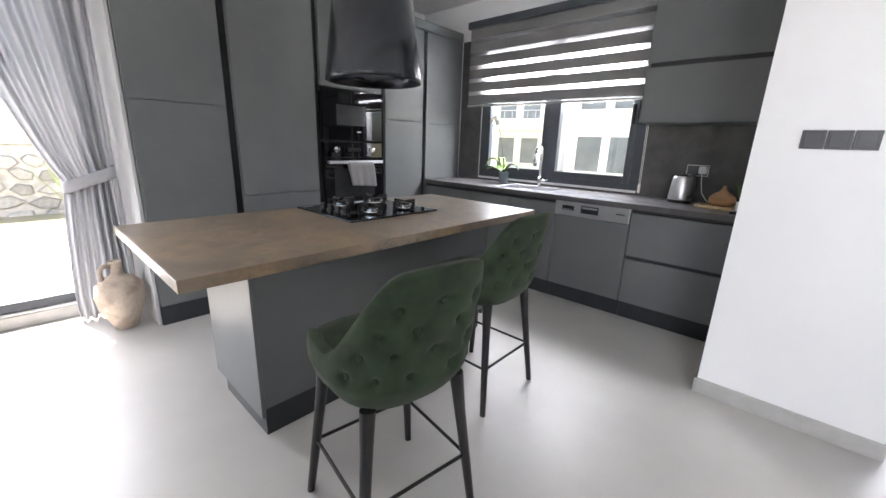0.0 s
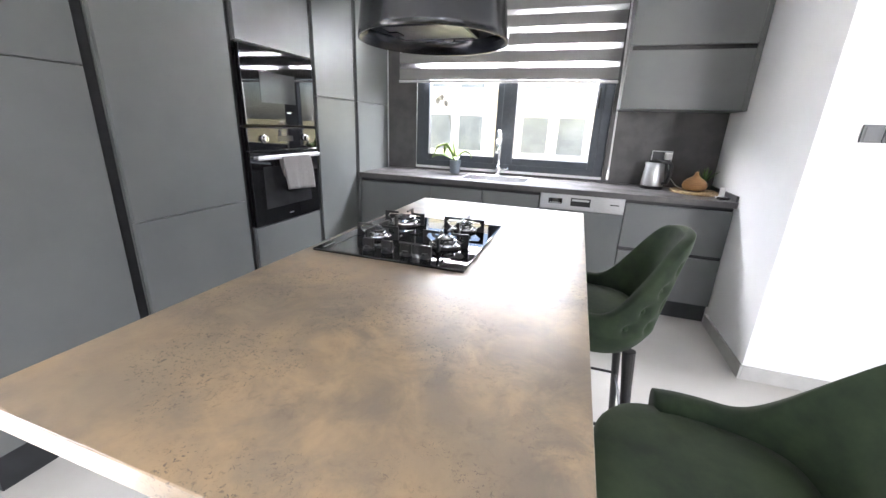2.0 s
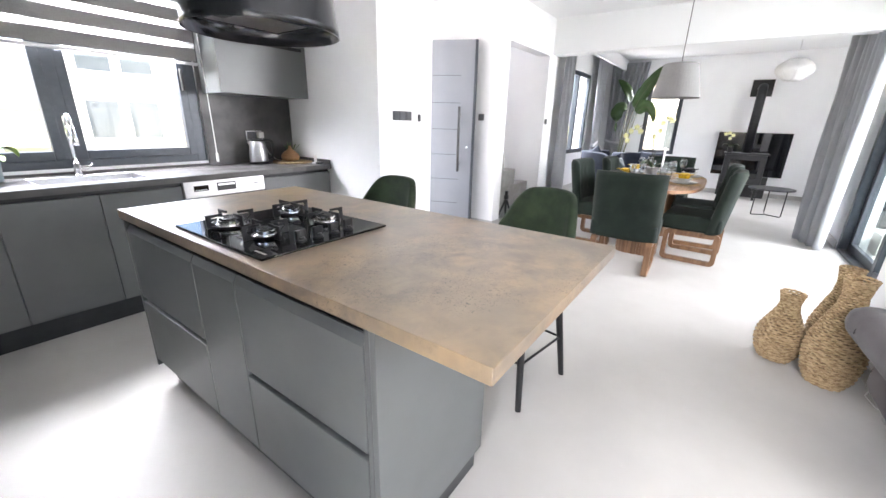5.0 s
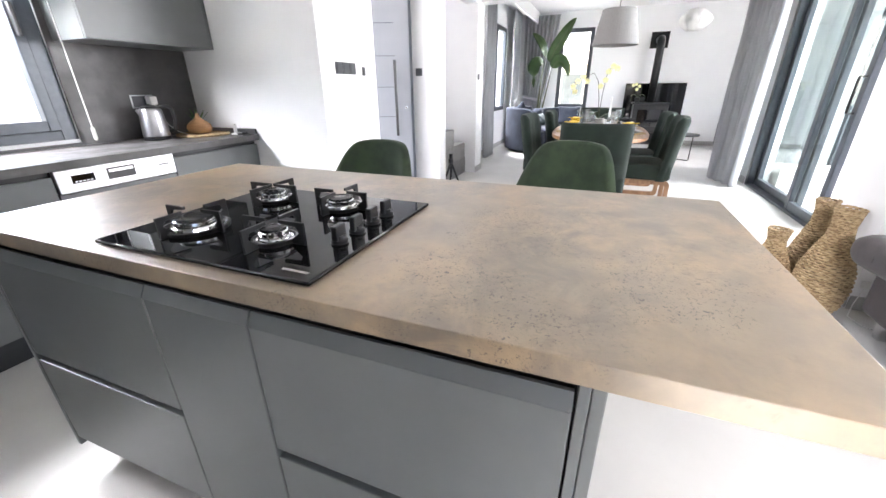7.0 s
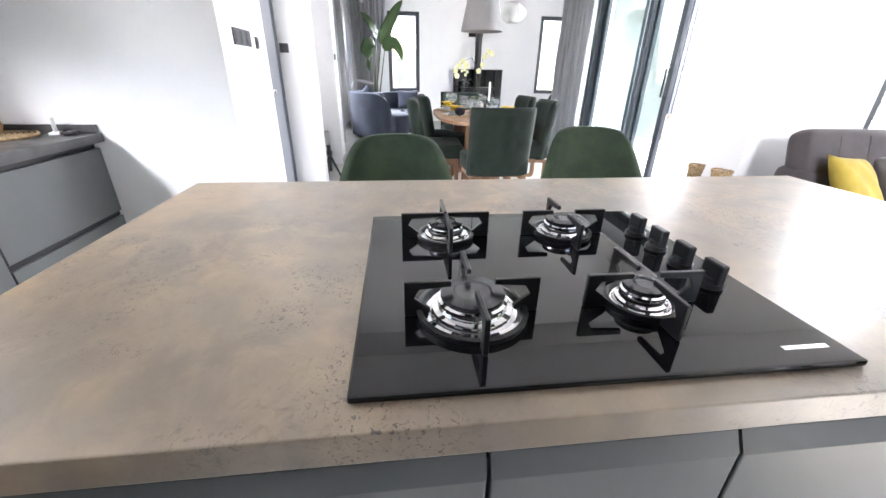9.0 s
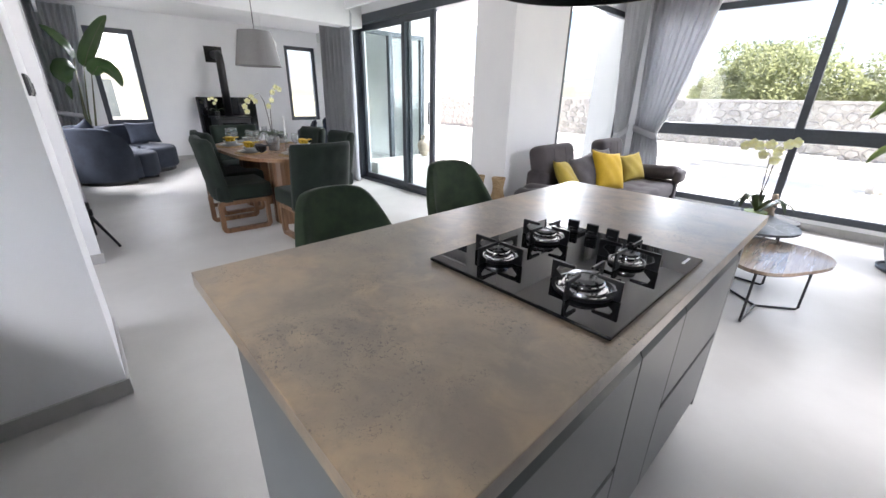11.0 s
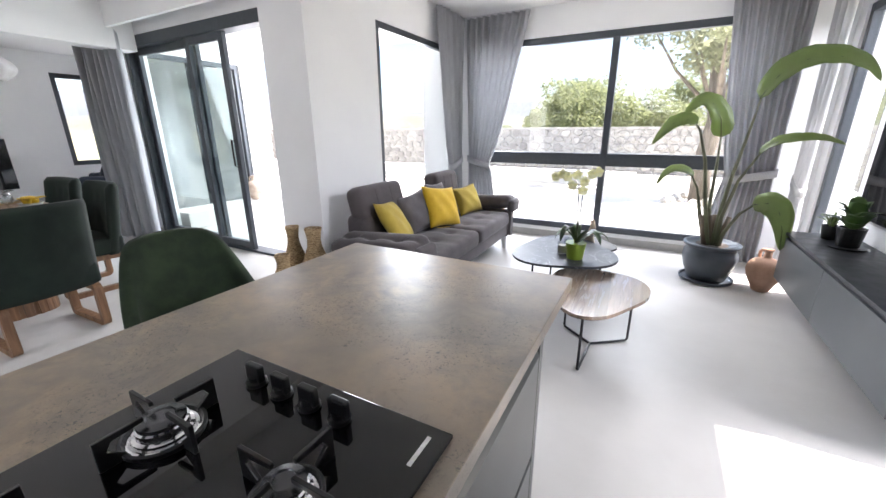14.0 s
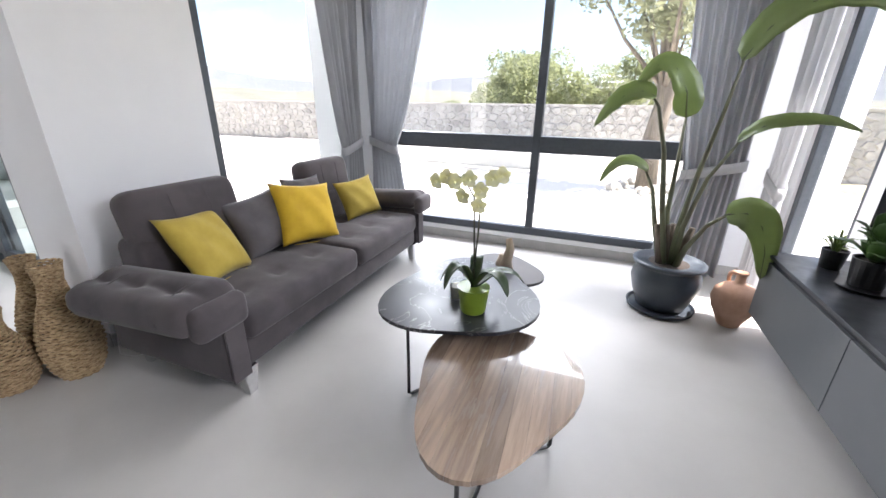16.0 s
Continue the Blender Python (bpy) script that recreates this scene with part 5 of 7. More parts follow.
rattan_vase(pose(0.15, -0.70, 0), 0.62, 0.124, "large woven water hyacinth floor vase")
rattan_vase(pose(0.42, -0.72, 0), 0.60, 0.104, "slim woven water hyacinth floor vase")
rattan_vase(pose(0.30, -0.495, 0), 0.43, 0.112, "small woven water hyacinth floor vase")

# coffee tables
MARB = mat("black marble laminate", (0.019, 0.020, 0.025), 0.36, col2=(0.027, 0.028, 0.034), scale=4, detail=8, rvar=0.06)
nt = MARB.node_tree
vn = nt.nodes.new("ShaderNodeTexNoise")
vn.inputs["Scale"].default_value, vn.inputs["Detail"].default_value, vn.inputs["Distortion"].default_value = 3.5, 6, 1.5
tc = [q for q in nt.nodes if q.type == "TEX_COORD"][0]
nt.links.new(tc.outputs["Object"], vn.inputs["Vector"])
cr = nt.nodes.new("ShaderNodeValToRGB")
cr.color_ramp.elements[0].position, cr.color_ramp.elements[0].color = 0.493, (0, 0, 0, 1)
cr.color_ramp.elements[1].position, cr.color_ramp.elements[1].color = 0.507, (0, 0, 0, 1)
e = cr.color_ramp.elements.new(0.5)
e.color = (1, 1, 1, 1)
nt.links.new(vn.outputs[0], cr.inputs[0])
pb = nt.nodes["Principled BSDF"]
src = pb.inputs["Base Color"].links[0].from_socket
mxx = nt.nodes.new("ShaderNodeMix")
mxx.data_type = "RGBA"
mxx.inputs[7].default_value = (0.22, 0.22, 0.22, 1)
nt.links.new(cr.outputs[0], mxx.inputs[0])
nt.links.new(src, mxx.inputs[6])
nt.links.new(mxx.outputs[2], pb.inputs["Base Color"])


def plank_wood(name, a, b, rough=0.4, scale=(1, 14, 1), rand=0.25):
    return mat(name, a, rough, col2=b, scale=3.0, detail=8, lo=0.3, hi=0.7, bump=0.06, bscale=60, stretch=scale, rand=rand, rvar=0.05)


WALNUT = plank_wood("striped walnut", (0.33, 0.24, 0.175), (0.17, 0.115, 0.08), 0.24, (14, 1, 1), 0.3)
WALNUT.node_tree.nodes["Principled BSDF"].inputs["Coat Weight"].default_value = 0.6
OAKD = plank_wood("warm brown wood", (0.25, 0.135, 0.068), (0.14, 0.068, 0.032), 0.42, (12, 12, 1), 0.2)
OAKT = plank_wood("brown table top wood", (0.28, 0.15, 0.075), (0.17, 0.085, 0.04), 0.35, (1, 12, 1), 0.2)


def tri_outline(cx, cy, rx, ry, turn, n=48, k=0.10):
    out = []
    for i in range(n):
        a = 2 * math.pi * i / n
        r = 1 + k * math.cos(3 * (a - turn))
        out.append((cx + rx * r * math.cos(a), cy + ry * r * math.sin(a)))
    return out


def tri_legs(ob, feet, z, hub):
    for x, y in feet:
        bm = bmesh.new()
        tube(bm, [(x, y, z), (x, y, 0.02), (x + (hub[0] - x) * 0.05, y + (hub[1] - y) * 0.05, 0.008), (hub[0], hub[1], 0.008)], 0.008, 8)
        part("leg", bm, BLACKIRON, ob, "black bent steel leg")


ct1 = thing("coffee_table", "rounded triangular coffee table with striped walnut top", "coffee table")
outline = tri_outline(-1.995, -0.985, 0.292, 0.398, radians(84), k=0.11)
planks = 13
ang = radians(3)
for i in range(planks):
    bm = bmesh.new()
    prism(bm, outline, 0.388, 0.408)
    w = 0.80 / planks
    c0 = -0.40 + i * w
    nx, ny = math.cos(ang), math.sin(ang)
    for d0, sgn in ((c0 + 0.0004, -1), (c0 + w - 0.0004, 1)):
        g = list(bm.verts) + list(bm.edges) + list(bm.faces)
        r = bmesh.ops.bisect_plane(bm, geom=g, plane_co=(-1.99 + nx * d0, -0.96 + ny * d0, 0), plane_no=(nx * sgn, ny * sgn, 0), clear_outer=True)
        eg = [q for q in r["geom_cut"] if isinstance(q, bmesh.types.BMEdge)]
        if eg:
            bmesh.ops.edgeloop_fill(bm, edges=eg)
    if bm.faces:
        part("plank", bm, WALNUT, ct1)
    else:
        bm.free()
bm = bmesh.new()
prism(bm, tri_outline(-1.995, -0.985, 0.282, 0.388, radians(84), k=0.11), 0.380, 0.387)
part("underside", bm, BLACKIRON, ct1)
tri_legs(ct1, [(-1.98, -0.63), (-2.215, -1.15), (-1.80, -1.16)], 0.380, (-2.0, -0.99))
ct2 = thing("coffee_table", "rounded triangular coffee table with black marbled top", "coffee table")
bm = bmesh.new()
prism(bm, tri_outline(-1.69, -1.49, 0.362, 0.425, radians(165), k=0.11), 0.458, 0.475, 0.003)
part("top", bm, MARB, ct2, "black marbled top")
tri_legs(ct2, [(-1.53, -1.20), (-1.97, -1.44), (-1.55, -1.74)], 0.458, (-1.69, -1.46))
ct3 = thing("side_table", "small low table with a dark taupe top", "side table")
TAUPE = mat("dark taupe laminate", (0.075, 0.069, 0.068), 0.55, col2=(0.085, 0.078, 0.076), scale=6)
bm = bmesh.new()
prism(bm, tri_outline(-1.77, -1.96, 0.25, 0.24, radians(45), k=0.1), 0.408, 0.424, 0.003)
part("top", bm, TAUPE, ct3)
tri_legs(ct3, [(-1.62, -2.04), (-1.93, -1.88), (-1.82, -2.12)], 0.408, (-1.78, -2.0))

LIME = mat("lime green glazed pot", (0.25, 0.36, 0.04), 0.3, col2=(0.22, 0.33, 0.035), scale=10)
orchid("orchid", "yellow orchid in a lime green pot on the coffee table", pose(-1.80, -1.325, 0.476), [(0.052, 0), (0.056, 0.005), (0.070, 0.115), (0.072, 0.12)], LIME,
       [(200, 0.22, 0.07, 0.06), (245, 0.20, 0.03, 0.065), (150, 0.20, 0.10, 0.06), (60, 0.17, 0.12, 0.055), (280, 0.16, 0.10, 0.05), (20, 0.15, 0.08, 0.05)],
       [([(0, 0, 0.11), (0.012, -0.01, 0.35), (0.02, -0.01, 0.52), (0.07, -0.005, 0.60), (0.17, 0.0, 0.60)],
         [((0.175, 0.02, 0.58), (0.2, 1, -0.1)), ((0.13, 0.02, 0.60), (0.1, 1, 0)), ((0.09, 0.03, 0.585), (0, 1, 0.1)), ((0.055, 0.03, 0.53), (0.2, 1, -0.2)), ((0.03, 0.03, 0.60), (0, 1, 0.2))]),
        ([(0.01, 0.01, 0.11), (-0.01, 0.01, 0.36), (-0.015, 0.01, 0.53), (-0.05, 0.01, 0.62), (-0.10, 0.01, 0.63)],
         [((-0.10, 0.03, 0.625), (-0.2, 1, 0)), ((-0.065, 0.035, 0.61), (0, 1, 0.1)), ((-0.02, 0.035, 0.56), (0, 1, 0)), ((-0.015, 0.04, 0.50), (-0.1, 1, -0.2))])], PETAL, 0.072)
WAX = mat("cream candle wax", (0.72, 0.69, 0.58), 0.5, col2=(0.68, 0.65, 0.54), scale=10)
cd = thing("candle", "cream candle in a clear glass on the black table", "candle", pose(-1.69, -1.42, 0.476))
part("wax", lathe(bmesh.new(), [(0.034, 0.004), (0.034, 0.062), (0.01, 0.064)], 24), WAX, cd, smooth=False)
CLEAR = glass_mat("clear glass", (0.90, 0.915, 0.92), 0.07)
part("glass", lathe(bmesh.new(), [(0.036, 0.0), (0.038, 0.003), (0.038, 0.085), (0.0365, 0.085), (0.0362, 0.004)], 28), CLEAR, cd, smooth=True)
cg = thing("glass_tumbler", "clear ribbed glass candle holder", "candle holder", pose(-1.72, -1.54, 0.476))
part("glass", lathe(bmesh.new(), [(0.030, 0.0), (0.040, 0.004), (0.044, 0.085), (0.042, 0.085), (0.038, 0.008)], 16), CLEAR, cg)
part("wax", lathe(bmesh.new(), [(0.033, 0.006), (0.036, 0.03), (0.01, 0.031)], 20), WAX, cg)
DRIFT = mat("bleached driftwood", (0.48, 0.39, 0.30), 0.85, col2=(0.33, 0.25, 0.18), scale=12, stretch=(1, 1, 0.2), bump=0.3)
dwd = thing("driftwood_ornament", "bleached driftwood ornament on the low table", "ornament", pose(-1.83, -1.90, 0.425))
bm = bmesh.new()
tube(bm, [(0, 0, 0), (0.01, 0, 0.08), (-0.01, 0.01, 0.16), (0.005, 0, 0.22)], 0.04, 9, 0.018)
part("tall_piece", bm, DRIFT, dwd, smooth=True)
bm = bmesh.new()
tube(bm, [(0.04, 0.01, 0), (0.05, 0.0, 0.06), (0.035, 0.01, 0.12)], 0.03, 9, 0.015)
part("short_piece", bm, DRIFT, dwd, smooth=True)

# bird of paradise plant
POTM = mat("dark blue grey glazed pot", (0.045, 0.055, 0.068), 0.36, col2=(0.035, 0.044, 0.055), scale=5, rvar=0.06)
bp = thing("bird_of_paradise_plant", "tall bird of paradise plant in a dark glazed pot", "plant", pose(-2.79, -2.72, 0))
part("saucer", lathe(bmesh.new(), [(0.19, 0), (0.215, 0.012), (0.222, 0.035), (0.212, 0.036), (0.20, 0.02)], 40), POTM, bp, smooth=False)
part("pot", lathe(bmesh.new(), [(0.14, 0.022), (0.155, 0.03), (0.20, 0.14), (0.222, 0.23), (0.215, 0.285), (0.195, 0.315), (0.200, 0.335), (0.225, 0.345), (0.228, 0.365), (0.205, 0.37), (0.195, 0.35)], 48), POTM, bp, smooth=True)
part("soil", lathe(bmesh.new(), [(0.196, 0.33), (0.197, 0.345), (0.1, 0.352)], 32), SOIL, bp)
STALK = mat("strelitzia stalk", (0.13, 0.145, 0.075), 0.5, col2=(0.085, 0.085, 0.05), scale=14, stretch=(1, 1, 0.2))
LEAFB = mat("strelitzia leaf", (0.130, 0.180, 0.080), 0.38, col2=(0.090, 0.130, 0.055), scale=6, detail=6, bump=0.12, bscale=40, stretch=(1, 1, 1))

sheer(LEAFB, 0.45, (0.42, 0.50, 0.23))


def strel(pts, leaf, w, fold=0.3, ruffle=0.06, base=0.022, roll=0.0, lean=0.0):
    pts, leaf = ([(x + lean * (z - 0.34), y, z) for x, y, z in q] for q in (pts, leaf))
    bm = bmesh.new()
    tube(bm, pts, base, 9, 0.007)
    part("stalk", bm, STALK, bp, smooth=True)
    leafpart(bp, leaf, w * 0.72, LEAFB, fold, 0.62, ruffle, n=18, roll=roll)
    bm = bmesh.new()
    tube(bm, [Vector(p) + Vector((0, 0, -0.003)) for p in leaf], 0.006, 6, 0.002)
    part("midrib", bm, STALK, bp, smooth=True)


SHEATH = mat("dry brown leaf sheath", (0.16, 0.125, 0.09), 0.8, col2=(0.09, 0.07, 0.05), scale=10, stretch=(6, 6, 0.5), bump=0.3, bscale=60)
for x, y, lean in ((0.035, 0.01, 0.03), (-0.03, 0.03, -0.05), (0.01, -0.03, 0.01), (0.055, 0.03, 0.07)):
    bm = bmesh.new()
    tube(bm, [(x, y, 0.34), (x + lean * 0.4, y, 0.46), (x + lean, y + 0.01, 0.62)], 0.034, 10, 0.02)
    part("stem_base", bm, SHEATH, bp, "dry brown leaf sheath", smooth=True)
strel([(0.0, 0.02, 0.34), (-0.02, 0.02, 0.62), (-0.07, 0.05, 1.0), (-0.13, 0.10, 1.36), (-0.17, 0.12, 1.62)], [(-0.16, 0.12, 1.60), (-0.25, 0.14, 1.76), (-0.40, 0.16, 1.86), (-0.58, 0.18, 1.86), (-0.72, 0.20, 1.79), (-0.80, 0.21, 1.68)], 0.29, 0.24, roll=-50, lean=0.05)
strel([(0.03, 0.0, 0.34), (0.05, 0.0, 0.70), (0.03, 0.02, 1.05), (0.02, 0.03, 1.30)], [(0.02, 0.03, 1.30), (0.03, 0.02, 1.45), (0.10, 0.02, 1.58), (0.20, 0.03, 1.60), (0.32, 0.04, 1.46)], 0.27, 0.15, roll=55, lean=0.08)
strel([(0.04, 0.04, 0.34), (0.09, 0.05, 0.75), (0.12, 0.06, 1.10), (0.18, 0.08, 1.36), (0.22, 0.09, 1.42)], [(0.20, 0.09, 1.42), (0.28, 0.10, 1.45), (0.38, 0.11, 1.42), (0.46, 0.12, 1.34), (0.54, 0.13, 1.24)], 0.21, 0.22, roll=45, lean=0.08)
strel([(-0.02, 0.03, 0.34), (-0.04, 0.05, 0.62), (-0.12, 0.10, 0.95), (-0.24, 0.17, 1.20)], [(-0.22, 0.16, 1.18), (-0.32, 0.20, 1.27), (-0.45, 0.24, 1.30), (-0.57, 0.28, 1.30), (-0.68, 0.32, 1.26)], 0.15, 0.28, roll=-40, lean=0.07)
strel([(0.06, 0.0, 0.34), (0.12, 0.0, 0.62), (0.16, 0.02, 0.85), (0.22, 0.04, 0.98)], [(0.20, 0.04, 0.97), (0.28, 0.05, 1.02), (0.37, 0.06, 1.02), (0.44, 0.07, 0.96), (0.49, 0.08, 0.88)], 0.13, 0.3, roll=40, lean=0.07)
strel([(-0.03, 0.05, 0.34), (-0.07, 0.10, 0.50), (-0.15, 0.17, 0.68), (-0.24, 0.23, 0.78)], [(-0.22, 0.22, 0.77), (-0.31, 0.27, 0.80), (-0.38, 0.31, 0.74), (-0.41, 0.33, 0.60), (-0.41, 0.34, 0.44)], 0.27, 0.12, roll=-60, lean=0.08)
amphora("terracotta_jug", "terracotta jug with one handle beside the plant", pose(-3.19, -2.63, 0, 0, 0, -60), 0.80, CLAYT, (0,))

# television wall
TVTOP = mat("near-black laminate", (0.035, 0.038, 0.043), 0.33, col2=(0.028, 0.031, 0.036), scale=9, rvar=0.05)
TVFRONT = mat("anthracite lacquer", (0.085, 0.093, 0.098), 0.36, col2=(0.076, 0.084, 0.089), scale=3, bump=0.015, bscale=400)
tvc = thing("tv_cabinet", "long dark grey wall-hung media cabinet", "media cabinet")
part("body", bmbox(XW + 0.005, -3.232, -2.44, -0.58, 0.20, 0.572), TVFRONT, tvc)
part("top", bmbox(XW + 0.005, -3.206, -2.45, -0.57, 0.574, 0.592, bevel=0.002), TVTOP, tvc, "near-black top board")
for y0, y1 in ((-2.44, -1.555), (-1.555, -0.58)):
    part("door", bmbox(-3.230, -3.21, y0 + 0.002, y1 - 0.002, 0.202, 0.548, bevel=0.002), TVFRONT, tvc)
part("grip_channel", bmbox(-3.234, -3.226, -2.44, -0.58, 0.549, 0.573), BLACK, tvc)
tv = thing("television", "large black flat-screen television on the wall", "television", pose(XW + 0.045, -1.69, 1.155))
part("body", bmbox(-0.04, 0.0, -0.72, 0.72, -0.41, 0.41, bevel=0.006), BLACKIRON, tv)
part("screen", bmbox(0.0, 0.004, -0.712, 0.712, -0.395, 0.402), BLACKGLASS, tv, "glossy black screen")
part("lower_bezel", bmbox(0.0, 0.006, -0.72, 0.72, -0.41, -0.396), STEEL, tv)


def potted(name, label, m, r, h, n, length, mt, w, seed):
    rnd = random.Random(seed)
    ob = thing(name, label, "plant", m)
    part("pot", lathe(bmesh.new(), [(r * 0.75, 0), (r * 0.8, 0.005), (r, h), (r * 0.92, h), (r * 0.88, h - 0.02)], 24), BLACKIRON, ob, smooth=False)
    part("soil", lathe(bmesh.new(), [(r * 0.9, h - 0.02), (r * 0.9, h - 0.012)], 20), SOIL, ob)
    for i in range(n):
        a, l = rnd.uniform(0, 6.28), length * rnd.uniform(0.6, 1.1)
        t = rnd.uniform(0.2, 0.85)
        c, s = math.cos(a), math.sin(a)
        leafpart(ob, [(0.2 * r * c, 0.2 * r * s, h - 0.01), (c * l * t * 0.5, s * l * t * 0.5, h + l * 0.6 * (1.2 - t)), (c * l * t, s * l * t, h + l * (1.0 - t * 0.9))], w * rnd.uniform(0.8, 1.2), mt, 0.2, 0.8, n=6)
    return ob


potted("grass_plant", "small grassy plant in a black pot on the media cabinet", pose(-3.42, -2.28, 0.593), 0.055, 0.10, 34, 0.13, GREENY, 0.010, 3)
potted("foliage_plant", "bushy green plant in a black pot on the media cabinet", pose(-3.44, -2.02, 0.606), 0.075, 0.13, 26, 0.24, GREEN, 0.085, 5)
tr2 = thing("plant_tray", "black tray under the plant pot", "tray", pose(-3.44, -2.02, 0.592))
part("tray", lathe(bmesh.new(), [(0.085, 0), (0.098, 0.004), (0.10, 0.013), (0.09, 0.0135)], 28), BLACKIRON, tr2)
part("rim", lathe(bmesh.new(), [(0.10, 0.010), (0.104, 0.014)], 28), BLACKIRON, tr2)

# ---- dining room ----
def dining_chair():
    ob = thing("dining_chair", "dark green velvet dining chair on wooden sled legs", "dining chair", group="chairs round the dining table")
    softpart("seat", ob, (-0.24, 0.28, -0.285, 0.285, 0.33, 0.485), 0.03, VELVETD)
    b = bmesh.new()
    n = 16
    rows = []
    for side in (0, 1):
        g = []
        for j in range(n + 1):
            z = 0.325 + 0.612 * j / n
            row = []
            for i in range(n + 1):
                u = 2 * i / n - 1
                lean = -0.20 - 0.10 * (z - 0.33) / 0.62
                wrap = 0.055 * abs(u) ** 3
                edge = 0.03 * (max(0, j / n - 0.92) / 0.08) ** 2 + 0.028 * max(0, abs(u) - 0.92) / 0.08
                x = lean + wrap + ((0.055 - edge) if side else (-0.045 + edge * 0.6))
                for by, bz in ((-0.45, 0.80), (0.45, 0.80), (0, 0.80), (-0.45, 0.62), (0.45, 0.62), (0, 0.62)):
                    d2 = ((u - by) * 0.25) ** 2 + (z - bz) ** 2
                    x += (-1 if side else 1) * 0.014 * math.exp(-d2 / 0.0009)
                row.append(b.verts.new((x, u * 0.293, z)))
            g.append(row)
        rows.append(g)
    for side in (0, 1):
        for p, q in zip(rows[side], rows[side][1:]):
            for i in range(n):
                f = (p[i], p[i + 1], q[i + 1], q[i])
                b.faces.new(f if side else f[::-1])
    for i in range(n):
        b.faces.new((rows[0][n][i], rows[0][n][i + 1], rows[1][n][i + 1], rows[1][n][i]))
        b.faces.new((rows[0][0][i + 1], rows[0][0][i], rows[1][0][i], rows[1][0][i + 1]))
    for i in (0, n):
        for j in range(n):
            b.faces.new((rows[0][j][i], rows[0][j + 1][i], rows[1][j + 1][i], rows[1][j][i]))
    part("backrest", b, VELVETD, ob, smooth=True)
    for y in (-0.24, 0.24):
        bm = bmesh.new()
        loops = []
        for (x0, x1, z0, z1, r), dy in (((-0.25, 0.24, 0.0, 0.328, 0.05), -0.025), ((-0.25, 0.24, 0.0, 0.328, 0.05), 0.025), ((-0.208, 0.198, 0.042, 0.286, 0.02), 0.025), ((-0.208, 0.198, 0.042, 0.286, 0.02), -0.025)):
            loop = []
            for cx, cz, a0 in ((x1 - r, z1 - r, 0), (x0 + r, z1 - r, 90), (x0 + r, z0 + r, 180), (x1 - r, z0 + r, 270)):
                for k in range(6):
                    a = radians(a0 + 18 * k)
                    loop.append(bm.verts.new((cx + r * math.cos(a), y + dy, cz + r * math.sin(a))))
            loops.append(loop)
        for la, lb in zip(loops, loops[1:] + loops[:1]):
            for i in range(24):
                bm.faces.new((la[i], la[(i + 1) % 24], lb[(i + 1) % 24], lb[i]))
        bmesh.ops.recalc_face_normals(bm, faces=bm.faces)
        part("sled_leg", bm, OAKD, ob, "brown wooden sled leg")
    part("stretcher", bmbox(-0.02, 0.03, -0.213, 0.213, 0.29, 0.325), OAKD, ob)
    return ob


TX, TY = 2.55, 0.60
c1 = dining_chair()
c1.matrix_basis = pose(1.43, 0.63, 0, 0, 0, 2)
for x, y, r in ((2.25, 1.11, -93), (2.96, 0.95, -89), (2.22, 0.10, 87), (2.93, 0.12, 92), (3.60, 0.60, 180)):
    copy_thing(c1, pose(x, y, 0, 0, 0, r))
tb = thing("dining_table", "oval wooden dining table on two drum pedestals", "dining table", pose(TX, TY, 0))
out = []
for i in range(64):
    a = 2 * math.pi * i / 64
    c, s = math.cos(a), math.sin(a)
    out.append((math.copysign(abs(c) ** 0.62, c) * 0.98, math.copysign(abs(s) ** 0.85, s) * 0.50))
bm = bmesh.new()
prism(bm, out, 0.722, 0.752, 0.006)
part("tabletop", bm, OAKT, tb)
for px in (-0.50, 0.50):
    pd = part("pedestal", prism(bmesh.new(), [(px + 0.155 * math.copysign(abs(math.cos(a)) ** 0.7, math.cos(a)), 0.190 * math.copysign(abs(math.sin(a)) ** 0.7, math.sin(a))) for a in [2 * math.pi * i / 32 for i in range(32)]], 0.0, 0.721), OAKD, tb)
    for i in range(22):
        a = 2 * math.pi * i / 22
        c, s = math.cos(a), math.sin(a)
        x, y = px + 0.160 * math.copysign(abs(c) ** 0.7, c), 0.197 * math.copysign(abs(s) ** 0.7, s)
        o = part("slat", bmbox(-0.006, 0.006, -0.027, 0.027, 0.0, 0.72, bevel=0.003), OAKD, pd)
        o.matrix_basis = pose(x, y, 0, 0, 0, math.degrees(math.atan2(s / 0.197, c / 0.160)))

CERAM = mat("pale grey stoneware", (0.52, 0.52, 0.50), 0.35, col2=(0.46, 0.46, 0.44), scale=20)
CEMENT = mat("grey cement pot", (0.20, 0.19, 0.18), 0.8, col2=(0.15, 0.142, 0.135), scale=18, bump=0.15)
NAPK = mat("black napkin cloth", (0.02, 0.02, 0.023), 0.9, col2=(0.03, 0.03, 0.033), scale=60)
pl0 = thing("plate_setting", "stacked pale stoneware plates and bowl on a woven mat", "tableware", group="place settings")
part("charger_mat", lathe(bmesh.new(), [(0.165, 0), (0.168, 0.003), (0.16, 0.006), (0.02, 0.006)], 36), RAFFIA, pl0)
part("dinner_plate", lathe(bmesh.new(), [(0.07, 0.006), (0.09, 0.008), (0.133, 0.022), (0.135, 0.025), (0.09, 0.013), (0.02, 0.012)], 36), CERAM, pl0, smooth=True)
part("side_plate", lathe(bmesh.new(), [(0.05, 0.013), (0.07, 0.016), (0.103, 0.030), (0.105, 0.033), (0.06, 0.02), (0.02, 0.02)], 36), CERAM, pl0, smooth=True)
